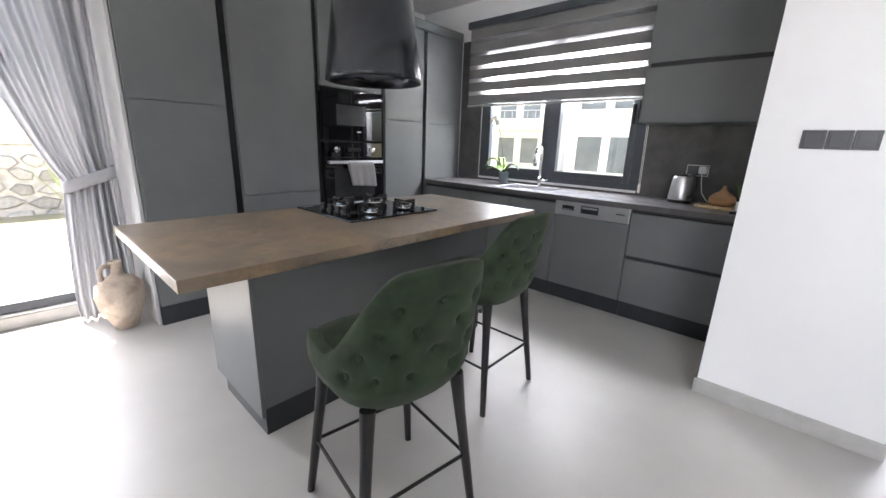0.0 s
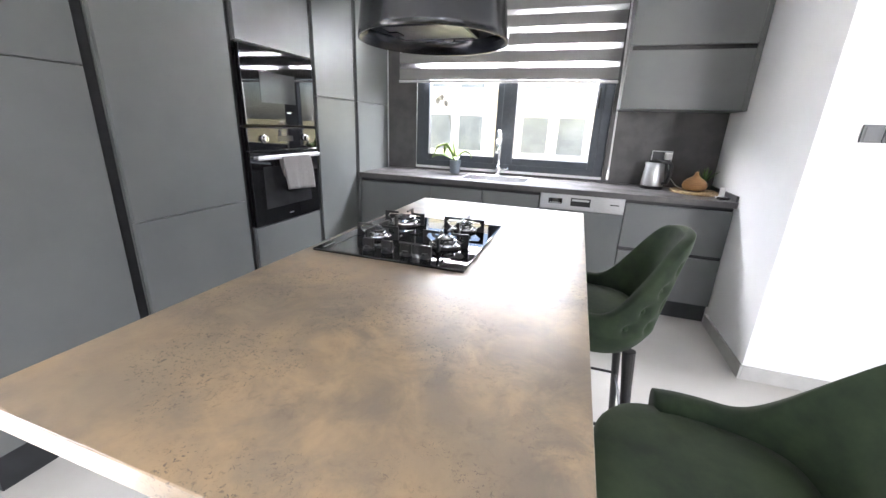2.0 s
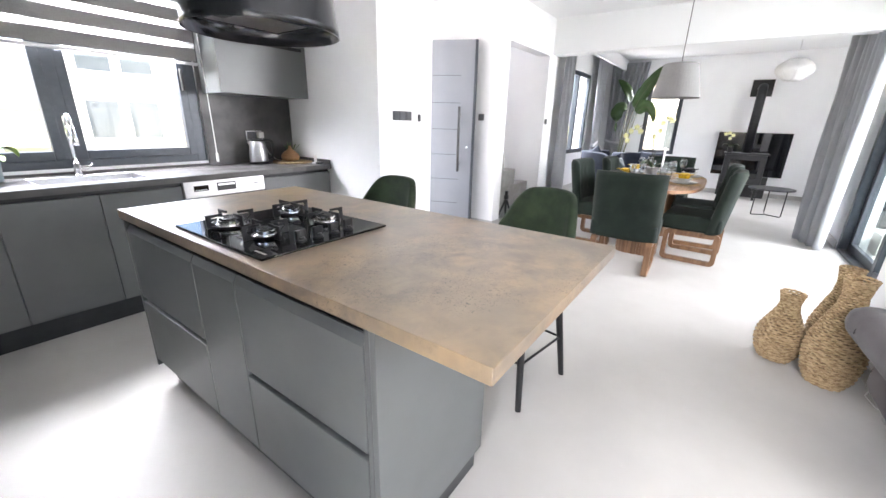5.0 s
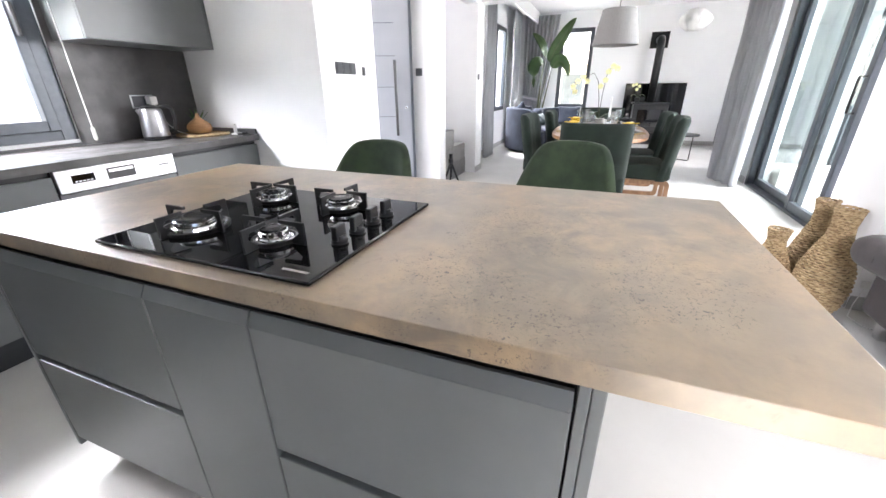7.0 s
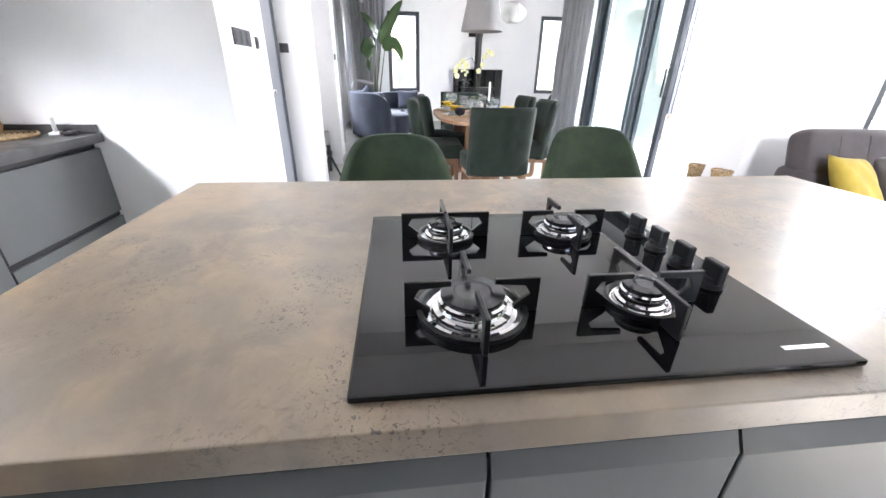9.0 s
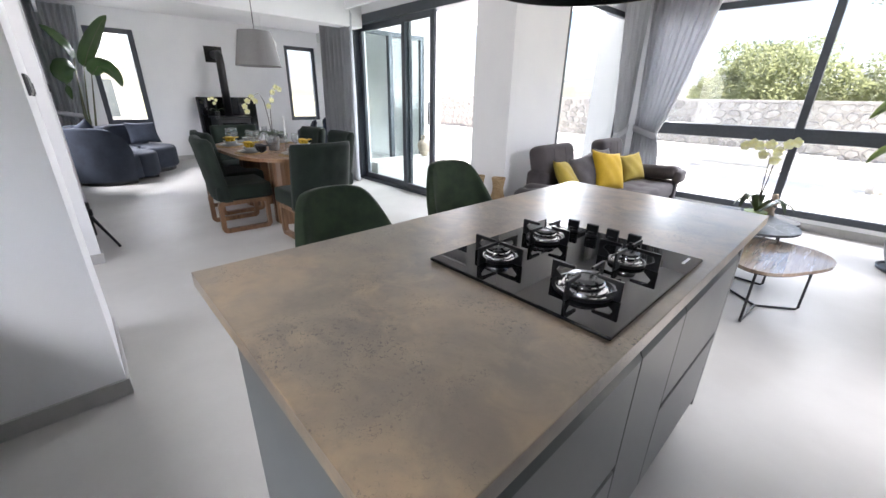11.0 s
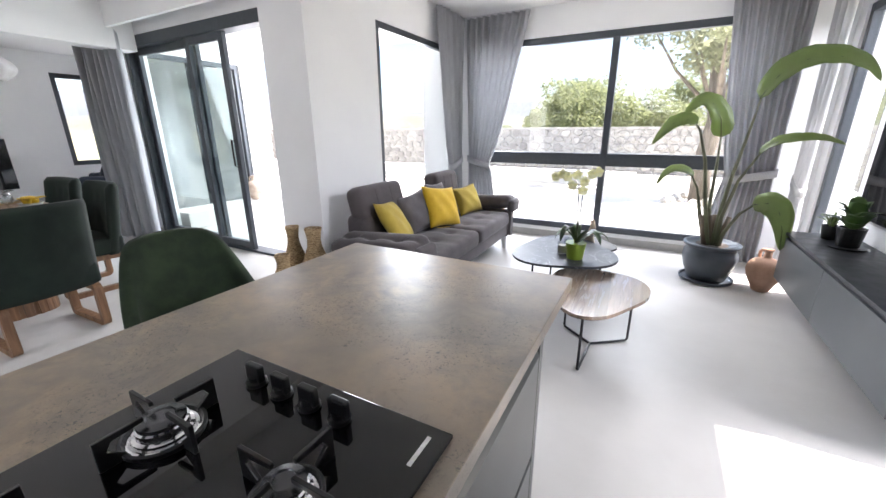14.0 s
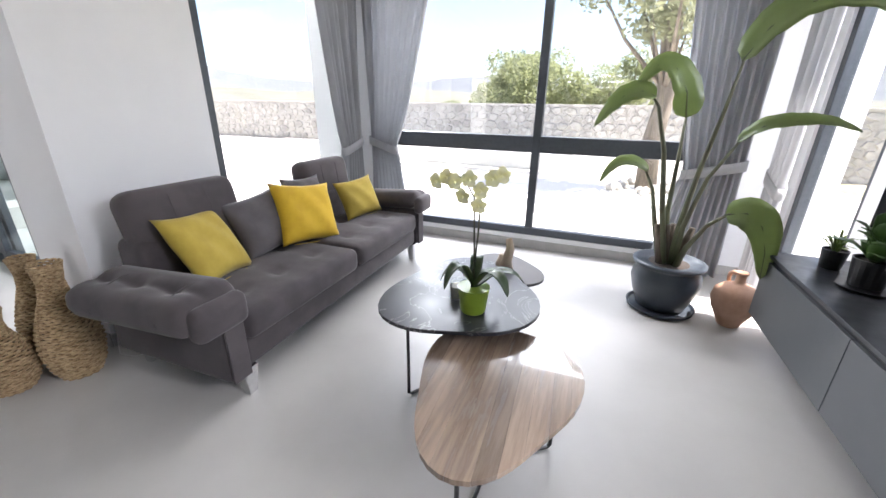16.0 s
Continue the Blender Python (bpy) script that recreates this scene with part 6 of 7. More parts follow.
part("bowl", lathe(bmesh.new(), [(0.035, 0.021), (0.05, 0.025), (0.077, 0.060), (0.079, 0.063), (0.070, 0.058), (0.045, 0.030), (0.02, 0.028)], 36), CERAM, pl0, smooth=True)
spots = [(-0.70, 0.0), (-0.28, 0.30), (0.42, 0.30), (-0.26, -0.30), (0.46, -0.30), (0.72, 0.0)]
pl0.matrix_basis = pose(TX + spots[0][0], TY + spots[0][1], 0.753)
for x, y in spots[1:]:
    copy_thing(pl0, pose(TX + x, TY + y, 0.753))
wg = thing("wine_glass", "clear stemmed wine glass", "wine glass", group="wine glasses")
part("foot", lathe(bmesh.new(), [(0.034, 0), (0.034, 0.002), (0.006, 0.006), (0.004, 0.08), (0.006, 0.085)], 24), CLEAR, wg, smooth=True)
part("bowl", lathe(bmesh.new(), [(0.006, 0.085), (0.03, 0.10), (0.040, 0.13), (0.038, 0.165), (0.033, 0.195), (0.0325, 0.195), (0.036, 0.165), (0.038, 0.13), (0.028, 0.102), (0.004, 0.09)], 24), CLEAR, wg, smooth=True)
gl = [(-0.50, 0.17), (-0.42, 0.09), (0.02, 0.14), (0.10, 0.07), (-0.46, -0.12), (-0.05, -0.16), (0.03, -0.10), (0.22, -0.13), (0.68, -0.20), (0.66, 0.18), (0.58, 0.26), (0.24, 0.14)]
wg.matrix_basis = pose(TX + gl[0][0], TY + gl[0][1], 0.753)
for x, y in gl[1:]:
    copy_thing(wg, pose(TX + x, TY + y, 0.753))
for x, y, col, nm in ((-0.22, 0.29, YEL, "yellow"), (0.42, 0.30, YEL, "yellow"), (0.46, -0.30, NAPK, "black"), (-0.26, -0.30, YEL, "yellow"), (-0.58, 0.29, NAPK, "black")):
    q = thing("napkin", "folded %s cloth napkin set in the bowl" % nm, "napkin", pose(TX + x, TY + y, 0.785))
    bm = bmesh.new()
    for k in range(3):
        blade(bm, [(0, 0, 0.0), (0.02 * math.cos(k * 2.1), 0.02 * math.sin(k * 2.1), 0.05), (0.10 * math.cos(k * 2.1), 0.10 * math.sin(k * 2.1), 0.075)], 0.11, 0.3, 6, 0.8)
    o = part("cloth", bm, col, q, smooth=True)
    o.modifiers.new("thickness", "SOLIDIFY").thickness = 0.003
    part("knot", lathe(bmesh.new(), [(0.014, 0.0), (0.018, 0.008), (0.012, 0.016)], 12), col, q)
orchid("table_orchid", "pale yellow orchid in a dark pot on the dining table", pose(TX - 0.22, TY + 0.03, 0.753), [(0.052, 0), (0.056, 0.005), (0.066, 0.14), (0.068, 0.145)], CEMENT,
       [(30, 0.18, 0.05, 0.05), (150, 0.18, 0.06, 0.05), (270, 0.17, 0.04, 0.05)],
       [([(0, 0, 0.12), (0.0, 0.02, 0.35), (-0.02, 0.05, 0.52), (-0.05, 0.10, 0.60), (-0.10, 0.20, 0.56), (-0.14, 0.30, 0.46)],
         [((-0.10, 0.20, 0.56), (-1, 0, 0)), ((-0.12, 0.25, 0.52), (-1, 0.1, 0)), ((-0.14, 0.29, 0.47), (-1, 0, -0.1)), ((-0.08, 0.16, 0.52), (-1, 0, 0)), ((-0.13, 0.27, 0.42), (-1, 0.2, 0))]),
        ([(0, 0, 0.12), (0.0, -0.01, 0.40), (-0.01, -0.03, 0.60), (-0.04, -0.07, 0.66)],
         [((-0.05, -0.08, 0.66), (-1, 0, 0)), ((-0.05, -0.04, 0.61), (-1, 0, 0)), ((-0.05, -0.02, 0.53), (-1, -0.1, 0)), ((-0.05, 0.02, 0.47), (-1, 0, 0)), ((-0.04, -0.12, 0.64), (-1, 0, 0.2))])], PETAL, 0.062)
cdl = thing("candlestick", "tall clear glass candlestick with a white candle", "candlestick", pose(TX - 0.30, TY - 0.08, 0.753))
part("holder", lathe(bmesh.new(), [(0.04, 0), (0.04, 0.006), (0.012, 0.015), (0.018, 0.06), (0.010, 0.10), (0.016, 0.15), (0.014, 0.17)], 20), CLEAR, cdl, smooth=True)
part("candle", lathe(bmesh.new(), [(0.010, 0.165), (0.010, 0.36), (0.003, 0.365)], 16), PLASTIC, cdl, smooth=False)
# pendant over the table
SHADE = mat("grey lampshade cloth", (0.23, 0.225, 0.225), 0.85, col2=(0.20, 0.195, 0.195), scale=120, bump=0.15, bscale=500)
pe = thing("pendant_lamp", "grey drum pendant lamp over the dining table", "pendant lamp", pose(2.61, 0.57, 1.63))
bm = bmesh.new()
n, rings = 48, []
for r, z in ((0.236, 0.0), (0.236, -0.001), (0.168, 0.34), (0.165, 0.34), (0.232, 0.002)):
    rings.append([bm.verts.new((r * math.cos(2 * math.pi * i / n), r * math.sin(2 * math.pi * i / n), z)) for i in range(n)])
for a, b in zip(rings, rings[1:]):
    for i in range(n):
        bm.faces.new((a[i], a[(i + 1) % n], b[(i + 1) % n], b[i]))
part("shade", bm, SHADE, pe)
bm = bmesh.new()
tube(bm, [(0, 0, 0.33), (0, 0, H - 1.63)], 0.004, 6)
part("cable", bm, BLACKIRON, pe)
bm = bmesh.new()
for k in range(3):
    a = k * 2.094
    tube(bm, [(0, 0, 0.335), (0.166 * math.cos(a), 0.166 * math.sin(a), 0.335)], 0.003, 6)
lathe(bm, [(0.02, 0.22), (0.02, 0.33)], 12)
part("spider", bm, BLACKIRON, pe)
part("bulb", lathe(bmesh.new(), [(0.012, 0.22), (0.03, 0.17), (0.028, 0.13), (0.01, 0.11)], 16), LED, pe, smooth=True)
part("ceiling_rose", lathe(bmesh.new(), [(0.05, H - 1.63 - 0.025), (0.05, H - 1.63)], 24), BLACKIRON, pe)

# tripod by the column
tp = thing("tripod_stand", "black folding camera tripod by the column", "tripod", pose(2.24, 2.33, 0) @ Matrix.Diagonal((0.85, 0.7, 0.8, 1)))
for k in range(3):
    a = 0.5 + k * 2.094
    bm = bmesh.new()
    tube(bm, [(0, 0, 0.42), (0.20 * math.cos(a), 0.20 * math.sin(a), 0.015)], 0.021, 8, 0.014)
    part("leg", bm, BLACKIRON, tp)
    part("foot", lathe(bmesh.new(), [(0.014, 0), (0.018, 0.01), (0.012, 0.025)], 10, 0.20 * math.cos(a), 0.20 * math.sin(a)), BLACKIRON, tp)
part("column", lathe(bmesh.new(), [(0.02, 0.18), (0.024, 0.40), (0.045, 0.41), (0.045, 0.47), (0.03, 0.48), (0.034, 0.55)], 12), BLACKIRON, tp)

# ---- lounge ----
BLUEV = mat("slate blue velvet", (0.027, 0.035, 0.054), 0.85, col2=(0.015, 0.021, 0.034), scale=4, detail=5, sheen=0.05, bump=0.1, bscale=450)
TEALC = mat("dark teal cushion cloth", (0.018, 0.038, 0.042), 0.85, col2=(0.012, 0.028, 0.031), scale=9, sheen=0.2)
bsf = thing("curved_sofa", "curved slate blue velvet sofa with rounded back", "sofa", pose(5.94, 1.85, 0))


def arc_body(r0, r1, a0, a1, z0, z1, bev, n=28):
    bm = bmesh.new()
    out = [(r1 * math.cos(radians(a0 + (a1 - a0) * i / n)), r1 * math.sin(radians(a0 + (a1 - a0) * i / n))) for i in range(n + 1)]
    out += [(r0 * math.cos(radians(a1 - (a1 - a0) * i / n)), r0 * math.sin(radians(a1 - (a1 - a0) * i / n))) for i in range(n + 1)]
    prism(bm, out, z0, z1)
    es = [e for e in bm.edges if abs(e.verts[0].co.z - e.verts[1].co.z) < 1e-5] + [e for e in bm.edges if e.is_manifold and e.calc_face_angle(0) > 1.0]
    bmesh.ops.bevel(bm, geom=list(set(es)), offset=bev, segments=4, affect="EDGES", profile=0.5)
    return bm


bm = arc_body(0.41, 0.60, 20, 200, 0.06, 0.83, 0.06, 60)
for v in bm.verts:
    if v.co.z > 0.45:                      # the back sweeps down to the seat at its near end
        a = math.degrees(math.atan2(v.co.y, v.co.x)) % 360
        k = min(1.0, max(0.0, (a - 158) / 42)) if a < 300 else 0.0
        v.co.z -= (v.co.z - 0.45) * (1 - math.sqrt(1 - k ** 2.4))
part("backrest", bm, BLUEV, bsf, smooth=True)
part("seat", arc_body(0.02, 0.565, -150, 209, 0.06, 0.43, 0.05), BLUEV, bsf, smooth=True)
LOBE = pose(0.82, -0.42, 0.002)
part("seat_extension", arc_body(0.02, 0.56, -178, 178, 0.06, 0.425, 0.06), BLUEV, bsf, smooth=True).matrix_basis = LOBE
part("backrest_extension", arc_body(0.42, 0.60, -22, 104, 0.06, 0.77, 0.06, 30), BLUEV, bsf, smooth=True).matrix_basis = LOBE
part("base", arc_body(0.1, 0.52, -100, 200, 0.0, 0.07, 0.01), BLACKIRON, bsf)
part("base", arc_body(0.1, 0.50, -178, 178, 0.0, 0.07, 0.01), BLACKIRON, bsf).matrix_basis = LOBE
cushion("cushion", "slate blue cushion standing on its corner on the curved sofa", pose(5.76, 1.99, 0.53, -22, 30, 60), 0.42, 0.42, 0.13, BLUEV)
cushion("cushion", "dark teal cushion on the curved sofa", pose(5.98, 1.98, 0.47, -25, 12, 20), 0.40, 0.34, 0.13, TEALC)
cushion("cushion", "dark teal cushion lying on the curved sofa", pose(6.38, 1.78, 0.44, -30, 0, -25), 0.48, 0.28, 0.13, TEALC)
cushion("cushion", "slate blue cushion against the sofa back", pose(7.02, 1.27, 0.44, -20, 0, -80), 0.50, 0.40, 0.13, BLUEV)
bp2 = thing("bird_of_paradise_plant", "tall bird of paradise plant in the lounge corner", "plant", pose(7.22, 2.02, 0))
part("pot", lathe(bmesh.new(), [(0.13, 0), (0.15, 0.02), (0.19, 0.28), (0.20, 0.32), (0.17, 0.32), (0.16, 0.28)], 32), POTM, bp2, smooth=False)
part("soil", lathe(bmesh.new(), [(0.165, 0.28), (0.165, 0.295)], 24), SOIL, bp2)
bp = bp2
LEAFB = mat("dark strelitzia leaf", (0.055, 0.11, 0.035), 0.4, col2=(0.038, 0.08, 0.026), scale=6, bump=0.1, bscale=40)
sheer(LEAFB, 0.25, (0.10, 0.18, 0.04))
strel([(0, 0, 0.29), (0, -0.06, 1.0), (0, -0.18, 1.75)], [(0, -0.18, 1.72), (-0.02, -0.28, 1.95), (-0.03, -0.42, 2.2), (-0.04, -0.56, 2.42), (-0.04, -0.66, 2.54)], 0.36, 0.2, roll=60)
strel([(0, 0.02, 0.29), (0, 0, 1.0), (0, -0.08, 1.85)], [(0, -0.08, 1.83), (-0.03, 0.0, 2.05), (-0.05, 0.11, 2.2), (-0.06, 0.22, 2.3)], 0.34, 0.2, roll=50)
strel([(0, 0.03, 0.29), (-0.03, -0.02, 0.90), (-0.05, -0.05, 1.70)], [(-0.05, -0.05, 1.70), (-0.10, 0.04, 1.73), (-0.15, 0.12, 1.62), (-0.17, 0.13, 1.42), (-0.17, 0.10, 1.2)], 0.42, 0.2, roll=40)
strel([(0.02, -0.03, 0.29), (0.0, -0.14, 0.95), (-0.02, -0.25, 1.62)], [(-0.02, -0.25, 1.60), (-0.05, -0.36, 1.74), (-0.07, -0.48, 1.72), (-0.08, -0.58, 1.58), (-0.08, -0.62, 1.42)], 0.38, 0.2, roll=60)
# wood stove with flue and the dark panel behind it
sv = thing("wood_stove", "black cast iron wood stove with a long flue", "stove", pose(7.30, -0.33, 0))
part("body", bmbox(-0.26, 0.26, -0.33, 0.33, 0.30, 0.86, bevel=0.02), BLACKIRON, sv)
part("door_glass", bmbox(-0.268, -0.258, -0.24, 0.24, 0.42, 0.76), BLACKGLASS, sv)
part("top_plate", bmbox(-0.28, 0.28, -0.36, 0.36, 0.86, 0.89, bevel=0.006), BLACKIRON, sv)
for x in (-0.2, 0.2):
    for y in (-0.27, 0.27):
        part("leg", bmbox(x - 0.02, x + 0.02, y - 0.02, y + 0.02, 0, 0.30), BLACKIRON, sv)
bm = bmesh.new()
tube(bm, [(0.05, 0, 0.88), (0.05, 0, 1.95), (0.06, 0, 2.05), (0.12, 0, 2.10), (0.425, 0, 2.10)], 0.075, 20)
part("flue", bm, BLACKIRON, sv, "matt black flue pipe", smooth=True)
part("wall_plate", bmbox(0.425, 0.436, -0.17, 0.17, 1.95, 2.26), BLACKIRON, sv)
pn = thing("flat_screen", "large black flat screen standing behind the stove", "television", pose(7.62, -0.33, 0))
part("screen", bmbox(-0.03, 0.0, -0.66, 0.52, 0.42, 1.27, bevel=0.006), BLACKGLASS, pn)
part("stand", bmbox(-0.12, 0.08, -0.45, 0.35, 0.0, 0.42), BLACKIRON, pn)
ar = thing("armchair", "slate blue velvet armchair by the lounge window", "armchair", pose(6.85, -2.0, 0, 0, 0, 150))
softpart("seat", ar, (-0.36, 0.36, -0.36, 0.30, 0.12, 0.44), 0.06, BLUEV)
softpart("back", ar, (-0.40, 0.40, 0.22, 0.42, 0.12, 0.86), 0.08, BLUEV)
softpart("arm", ar, (-0.46, -0.32, -0.34, 0.36, 0.12, 0.62), 0.06, BLUEV)
softpart("arm", ar, (0.32, 0.46, -0.34, 0.36, 0.12, 0.62), 0.06, BLUEV)
for x in (-0.34, 0.34):
    for y in (-0.28, 0.32):
        part("leg", bmbox(x - 0.02, x + 0.02, y - 0.02, y + 0.02, 0, 0.125), BLACKIRON, ar)
cushion("cushion", "slate blue cushion on the armchair", pose(6.92, -1.93, 0.44, -20, 0, 150), 0.42, 0.40, 0.13, BLUEV)
lt = thing("side_table", "round dark side table on thin black legs", "side table", pose(5.55, -0.72, 0))
part("top", lathe(bmesh.new(), [(0.30, 0.42), (0.305, 0.43), (0.30, 0.44)], 40), MARB, lt)
tri_legs(lt, [(0.22, 0.0), (-0.12, 0.19), (-0.12, -0.19)], 0.42, (0, 0))
wp = thing("pleated_pendant_lamp", "white pleated pendant lamp in the lounge", "pendant lamp", pose(5.55, -0.58, 2.03))
PLEAT = mat("white pleated shade", (0.78, 0.78, 0.77), 0.7, col2=(0.74, 0.74, 0.73), scale=20)
for k in range(9):
    a = k * 2 * math.pi / 9
    bm = bmesh.new()
    g = []
    for i in range(9):
        t = -0.5 + i / 8
        r = 0.24 * math.cos(t * 2.4)
        g.append([bm.verts.new((r * math.cos(a - 0.30), r * math.sin(a - 0.30), 0.15 + t * 0.32)), bm.verts.new((r * 0.86 * math.cos(a + 0.10), r * 0.86 * math.sin(a + 0.10), 0.15 + t * 0.30)), bm.verts.new((r * math.cos(a + 0.38), r * math.sin(a + 0.38), 0.15 + t * 0.32))])
    for p, q in zip(g, g[1:]):
        bm.faces.new((p[0], p[1], q[1], q[0]))
        bm.faces.new((p[1], p[2], q[2], q[1]))
    o = part("pleat", bm, PLEAT, wp, smooth=True)
    o.modifiers.new("thickness", "SOLIDIFY").thickness = 0.003
bm = bmesh.new()
tube(bm, [(0, 0, 0.1), (0, 0, H - 2.03)], 0.004, 6)
part("cable", bm, PLASTIC, wp)
orchid("lounge_orchid", "pale yellow orchid on the stove top", pose(7.12, -0.05, 0.892), [(0.04, 0), (0.05, 0.1), (0.05, 0.105)], BLACKIRON, [(100, 0.14, 0.05, 0.05), (250, 0.14, 0.05, 0.05)],
       [([(0, 0, 0.1), (0, 0.02, 0.28), (-0.03, 0.06, 0.36)], [((-0.04, 0.06, 0.36), (-1, 0, 0)), ((-0.04, 0.0, 0.32), (-1, 0, 0)), ((-0.04, 0.12, 0.34), (-1, 0, 0)), ((-0.04, 0.04, 0.26), (-1, 0, 0))])], PETAL, 0.07)

# ---- outside ----
SANDG = mat("dry grass and sand", (0.36, 0.31, 0.20), 0.95, col2=(0.22, 0.22, 0.11), scale=0.35, detail=10, lo=0.35, hi=0.65, bump=0.5, bscale=6)
bm = bmesh.new()
box(bm, -2500, 2500, -2500, 2500, -0.62, -0.42)
setting("ground", bm, SANDG, "dry sandy ground with patchy grass", "ground")
bm = bmesh.new()
for b in ((-6.5, 16.0, -13.0, -3.87), (8.02, 16.0, -3.87, 8.0), (-6.5, -3.88, -3.87, 8.0), (-3.88, 8.02, 4.82, 8.0), (-3.88, 2.04, 3.87, 4.82), (3.64, 8.02, 2.97, 4.82)):
    box(bm, *b, -0.45, -0.06)
setting("pavement", bm, STONEWHITE, "pale paved terrace round the house", "terrace")
setting("terrace_floor", bmbox(0.51, 4.09, -3.86, LY - 0.26, -0.2, -0.03), STONEWHITE, "pale tiled floor of the covered terrace", "terrace")
wall("canopy_terrace", [(0.50, 4.10, -3.86, LY - 0.26, 2.62, 2.86)], CEIL, "white roof of the covered terrace")
wall("pillar_terrace", [(0.50, 0.80, -3.86, -3.56, -0.03, 2.61)], WHITE, "white square terrace pillar")
wall("roof_slab", [(-3.87, 2.05, -3.85, 3.85, H + 0.26, H + 0.5), (2.05, 3.62, -3.86, 2.61, H + 0.26, H + 0.5), (3.62, 8.0, -3.86, 2.95, H + 0.26, H + 0.5)], CEIL, "flat white roof slab")
rnd = random.Random(11)
STONE = mat("pale field stone", (0.43, 0.405, 0.365), 0.9, col2=(0.30, 0.28, 0.25), scale=5, detail=8, bump=0.5, bscale=30, rand=0.22)
MORTAR = mat("pale mortar", (0.50, 0.47, 0.43), 0.95, col2=(0.36, 0.335, 0.30), scale=8, bump=0.3, bscale=40)


def stone_shape(seed):
    q = random.Random(seed)
    n = q.choice((5, 6, 7))
    bm = bmesh.new()
    o = [(math.cos(2 * math.pi * i / n + q.uniform(-0.25, 0.25)) * q.uniform(0.82, 1.05), math.sin(2 * math.pi * i / n + q.uniform(-0.25, 0.25)) * q.uniform(0.82, 1.05)) for i in range(n)]
    lo = [bm.verts.new((x, 0.0, z)) for x, z in o]
    hi = [bm.verts.new((x * 0.82, 1.0 + q.uniform(-0.2, 0.2), z * 0.82)) for x, z in o]
    for i in range(n):
        bm.faces.new((lo[i], lo[(i + 1) % n], hi[(i + 1) % n], hi[i]))
    bm.faces.new(hi)
    bmesh.ops.recalc_face_normals(bm, faces=bm.faces)
    me = bpy.data.meshes.new("stone")
    bm.to_mesh(me)
    bm.free()
    me.materials.append(STONE)
    return me


SHAPES = [stone_shape(i) for i in range(10)]


def stone_wall(name, label, m, length, z0, z1, s0, s1):
    """A field stone wall along local x, its face towards local +y; single stones from s0 to s1 along it."""
    ob = thing(name, label, "stone wall", m, kind="structure")
    part("core", bmbox(0, length, -0.45, 0.0, z0, z1), MORTAR, ob)
    part("coping", bmbox(-0.03, length + 0.03, -0.48, 0.05, z1 + 0.001, z1 + 0.07, bevel=0.01), MORTAR, ob)
    rest, count = bmesh.new(), 0
    z, row = z0 + 0.1, 0
    while z < z1 - 0.02:
        x = (row % 2) * 0.17
        while x < length:
            w, h = rnd.uniform(0.13, 0.23), rnd.uniform(0.10, 0.145)
            mm = Matrix.Translation((x + w, 0, z + rnd.uniform(-0.03, 0.03))) @ Matrix.Rotation(rnd.uniform(-0.3, 0.3), 4, "Y") @ Matrix.Diagonal((w * 1.06, rnd.uniform(0.03, 0.06), h * 1.10, 1))
            me = SHAPES[rnd.randrange(10)]
            if s0 < x < s1 and count < 300:
                o = new("stone", me)
                o.parent = ob
                o.matrix_basis = mm
                count += 1
            else:
                k = len(rest.verts)
                rest.from_mesh(me)
                rest.verts.ensure_lookup_table()
                for v in rest.verts[k:]:
                    v.co = mm @ v.co
            x += w * 1.98
        z += 0.225
        row += 1
    o = part("stones", rest, STONE, ob)
    tagged(o, kind="stuff")
    return ob


stone_wall("stone_wall", "long low wall of pale field stones with flat coping", pose(18.0, -13.2, 0, 0, 0, 180) @ pose(0, 0, 0, 0, 0, 180) @ pose(-30, 0, 0), 42, -0.42, 1.38, 12.5, 22.5)
stone_wall("stone_wall", "garden wall of pale field stones", pose(-9.2, 12, 0, 0, 0, -90), 22, -0.42, 1.05, 8, 14)
# low pool edge
pool = thing("pool_wall", "low pale rendered planter wall on the terrace", "wall", kind="structure")
part("wall", bmbox(-1.2, 6.5, -9.2, -8.9, -0.06, 0.32, bevel=0.01), STONEWHITE, pool)
part("coping", bmbox(-1.25, 6.55, -9.25, -8.85, 0.321, 0.37, bevel=0.008), STONEWHITE, pool)

# trees
BARK = mat("grey bark", (0.20, 0.165, 0.13), 0.95, col2=(0.11, 0.09, 0.07), scale=8, stretch=(1, 1, 0.25), bump=0.8, bscale=25)
FOL = mat("carob foliage", (0.165, 0.185, 0.10), 0.6, col2=(0.115, 0.135, 0.068), scale=1.2, detail=6)
sheer(FOL, 0.45, (0.36, 0.39, 0.21))
FOL2 = mat("olive green foliage", (0.20, 0.205, 0.115), 0.6, col2=(0.15, 0.155, 0.085), scale=1.5, detail=6)

sheer(FOL2, 0.35, (0.33, 0.34, 0.20))


def leaves(bm, blobs, count, size, q):
    for _ in range(count):
        c, r = q.choice(blobs)
        d = Vector((q.gauss(0, 1), q.gauss(0, 1), q.gauss(0, 1))).normalized() * (r * q.uniform(0.55, 1.05))
        p = Vector(c) + Vector((d.x, d.y, d.z * 0.8))
        u = Vector((q.gauss(0, 1), q.gauss(0, 1), q.gauss(0, 0.7))).normalized() * size * q.uniform(0.6, 1.3)
        v = u.orthogonal().normalized() * size * q.uniform(0.3, 0.6)
        bm.faces.new([bm.verts.new(p - u), bm.verts.new(p + v), bm.verts.new(p + u * 0.9), bm.verts.new(p - v)])
    return bm


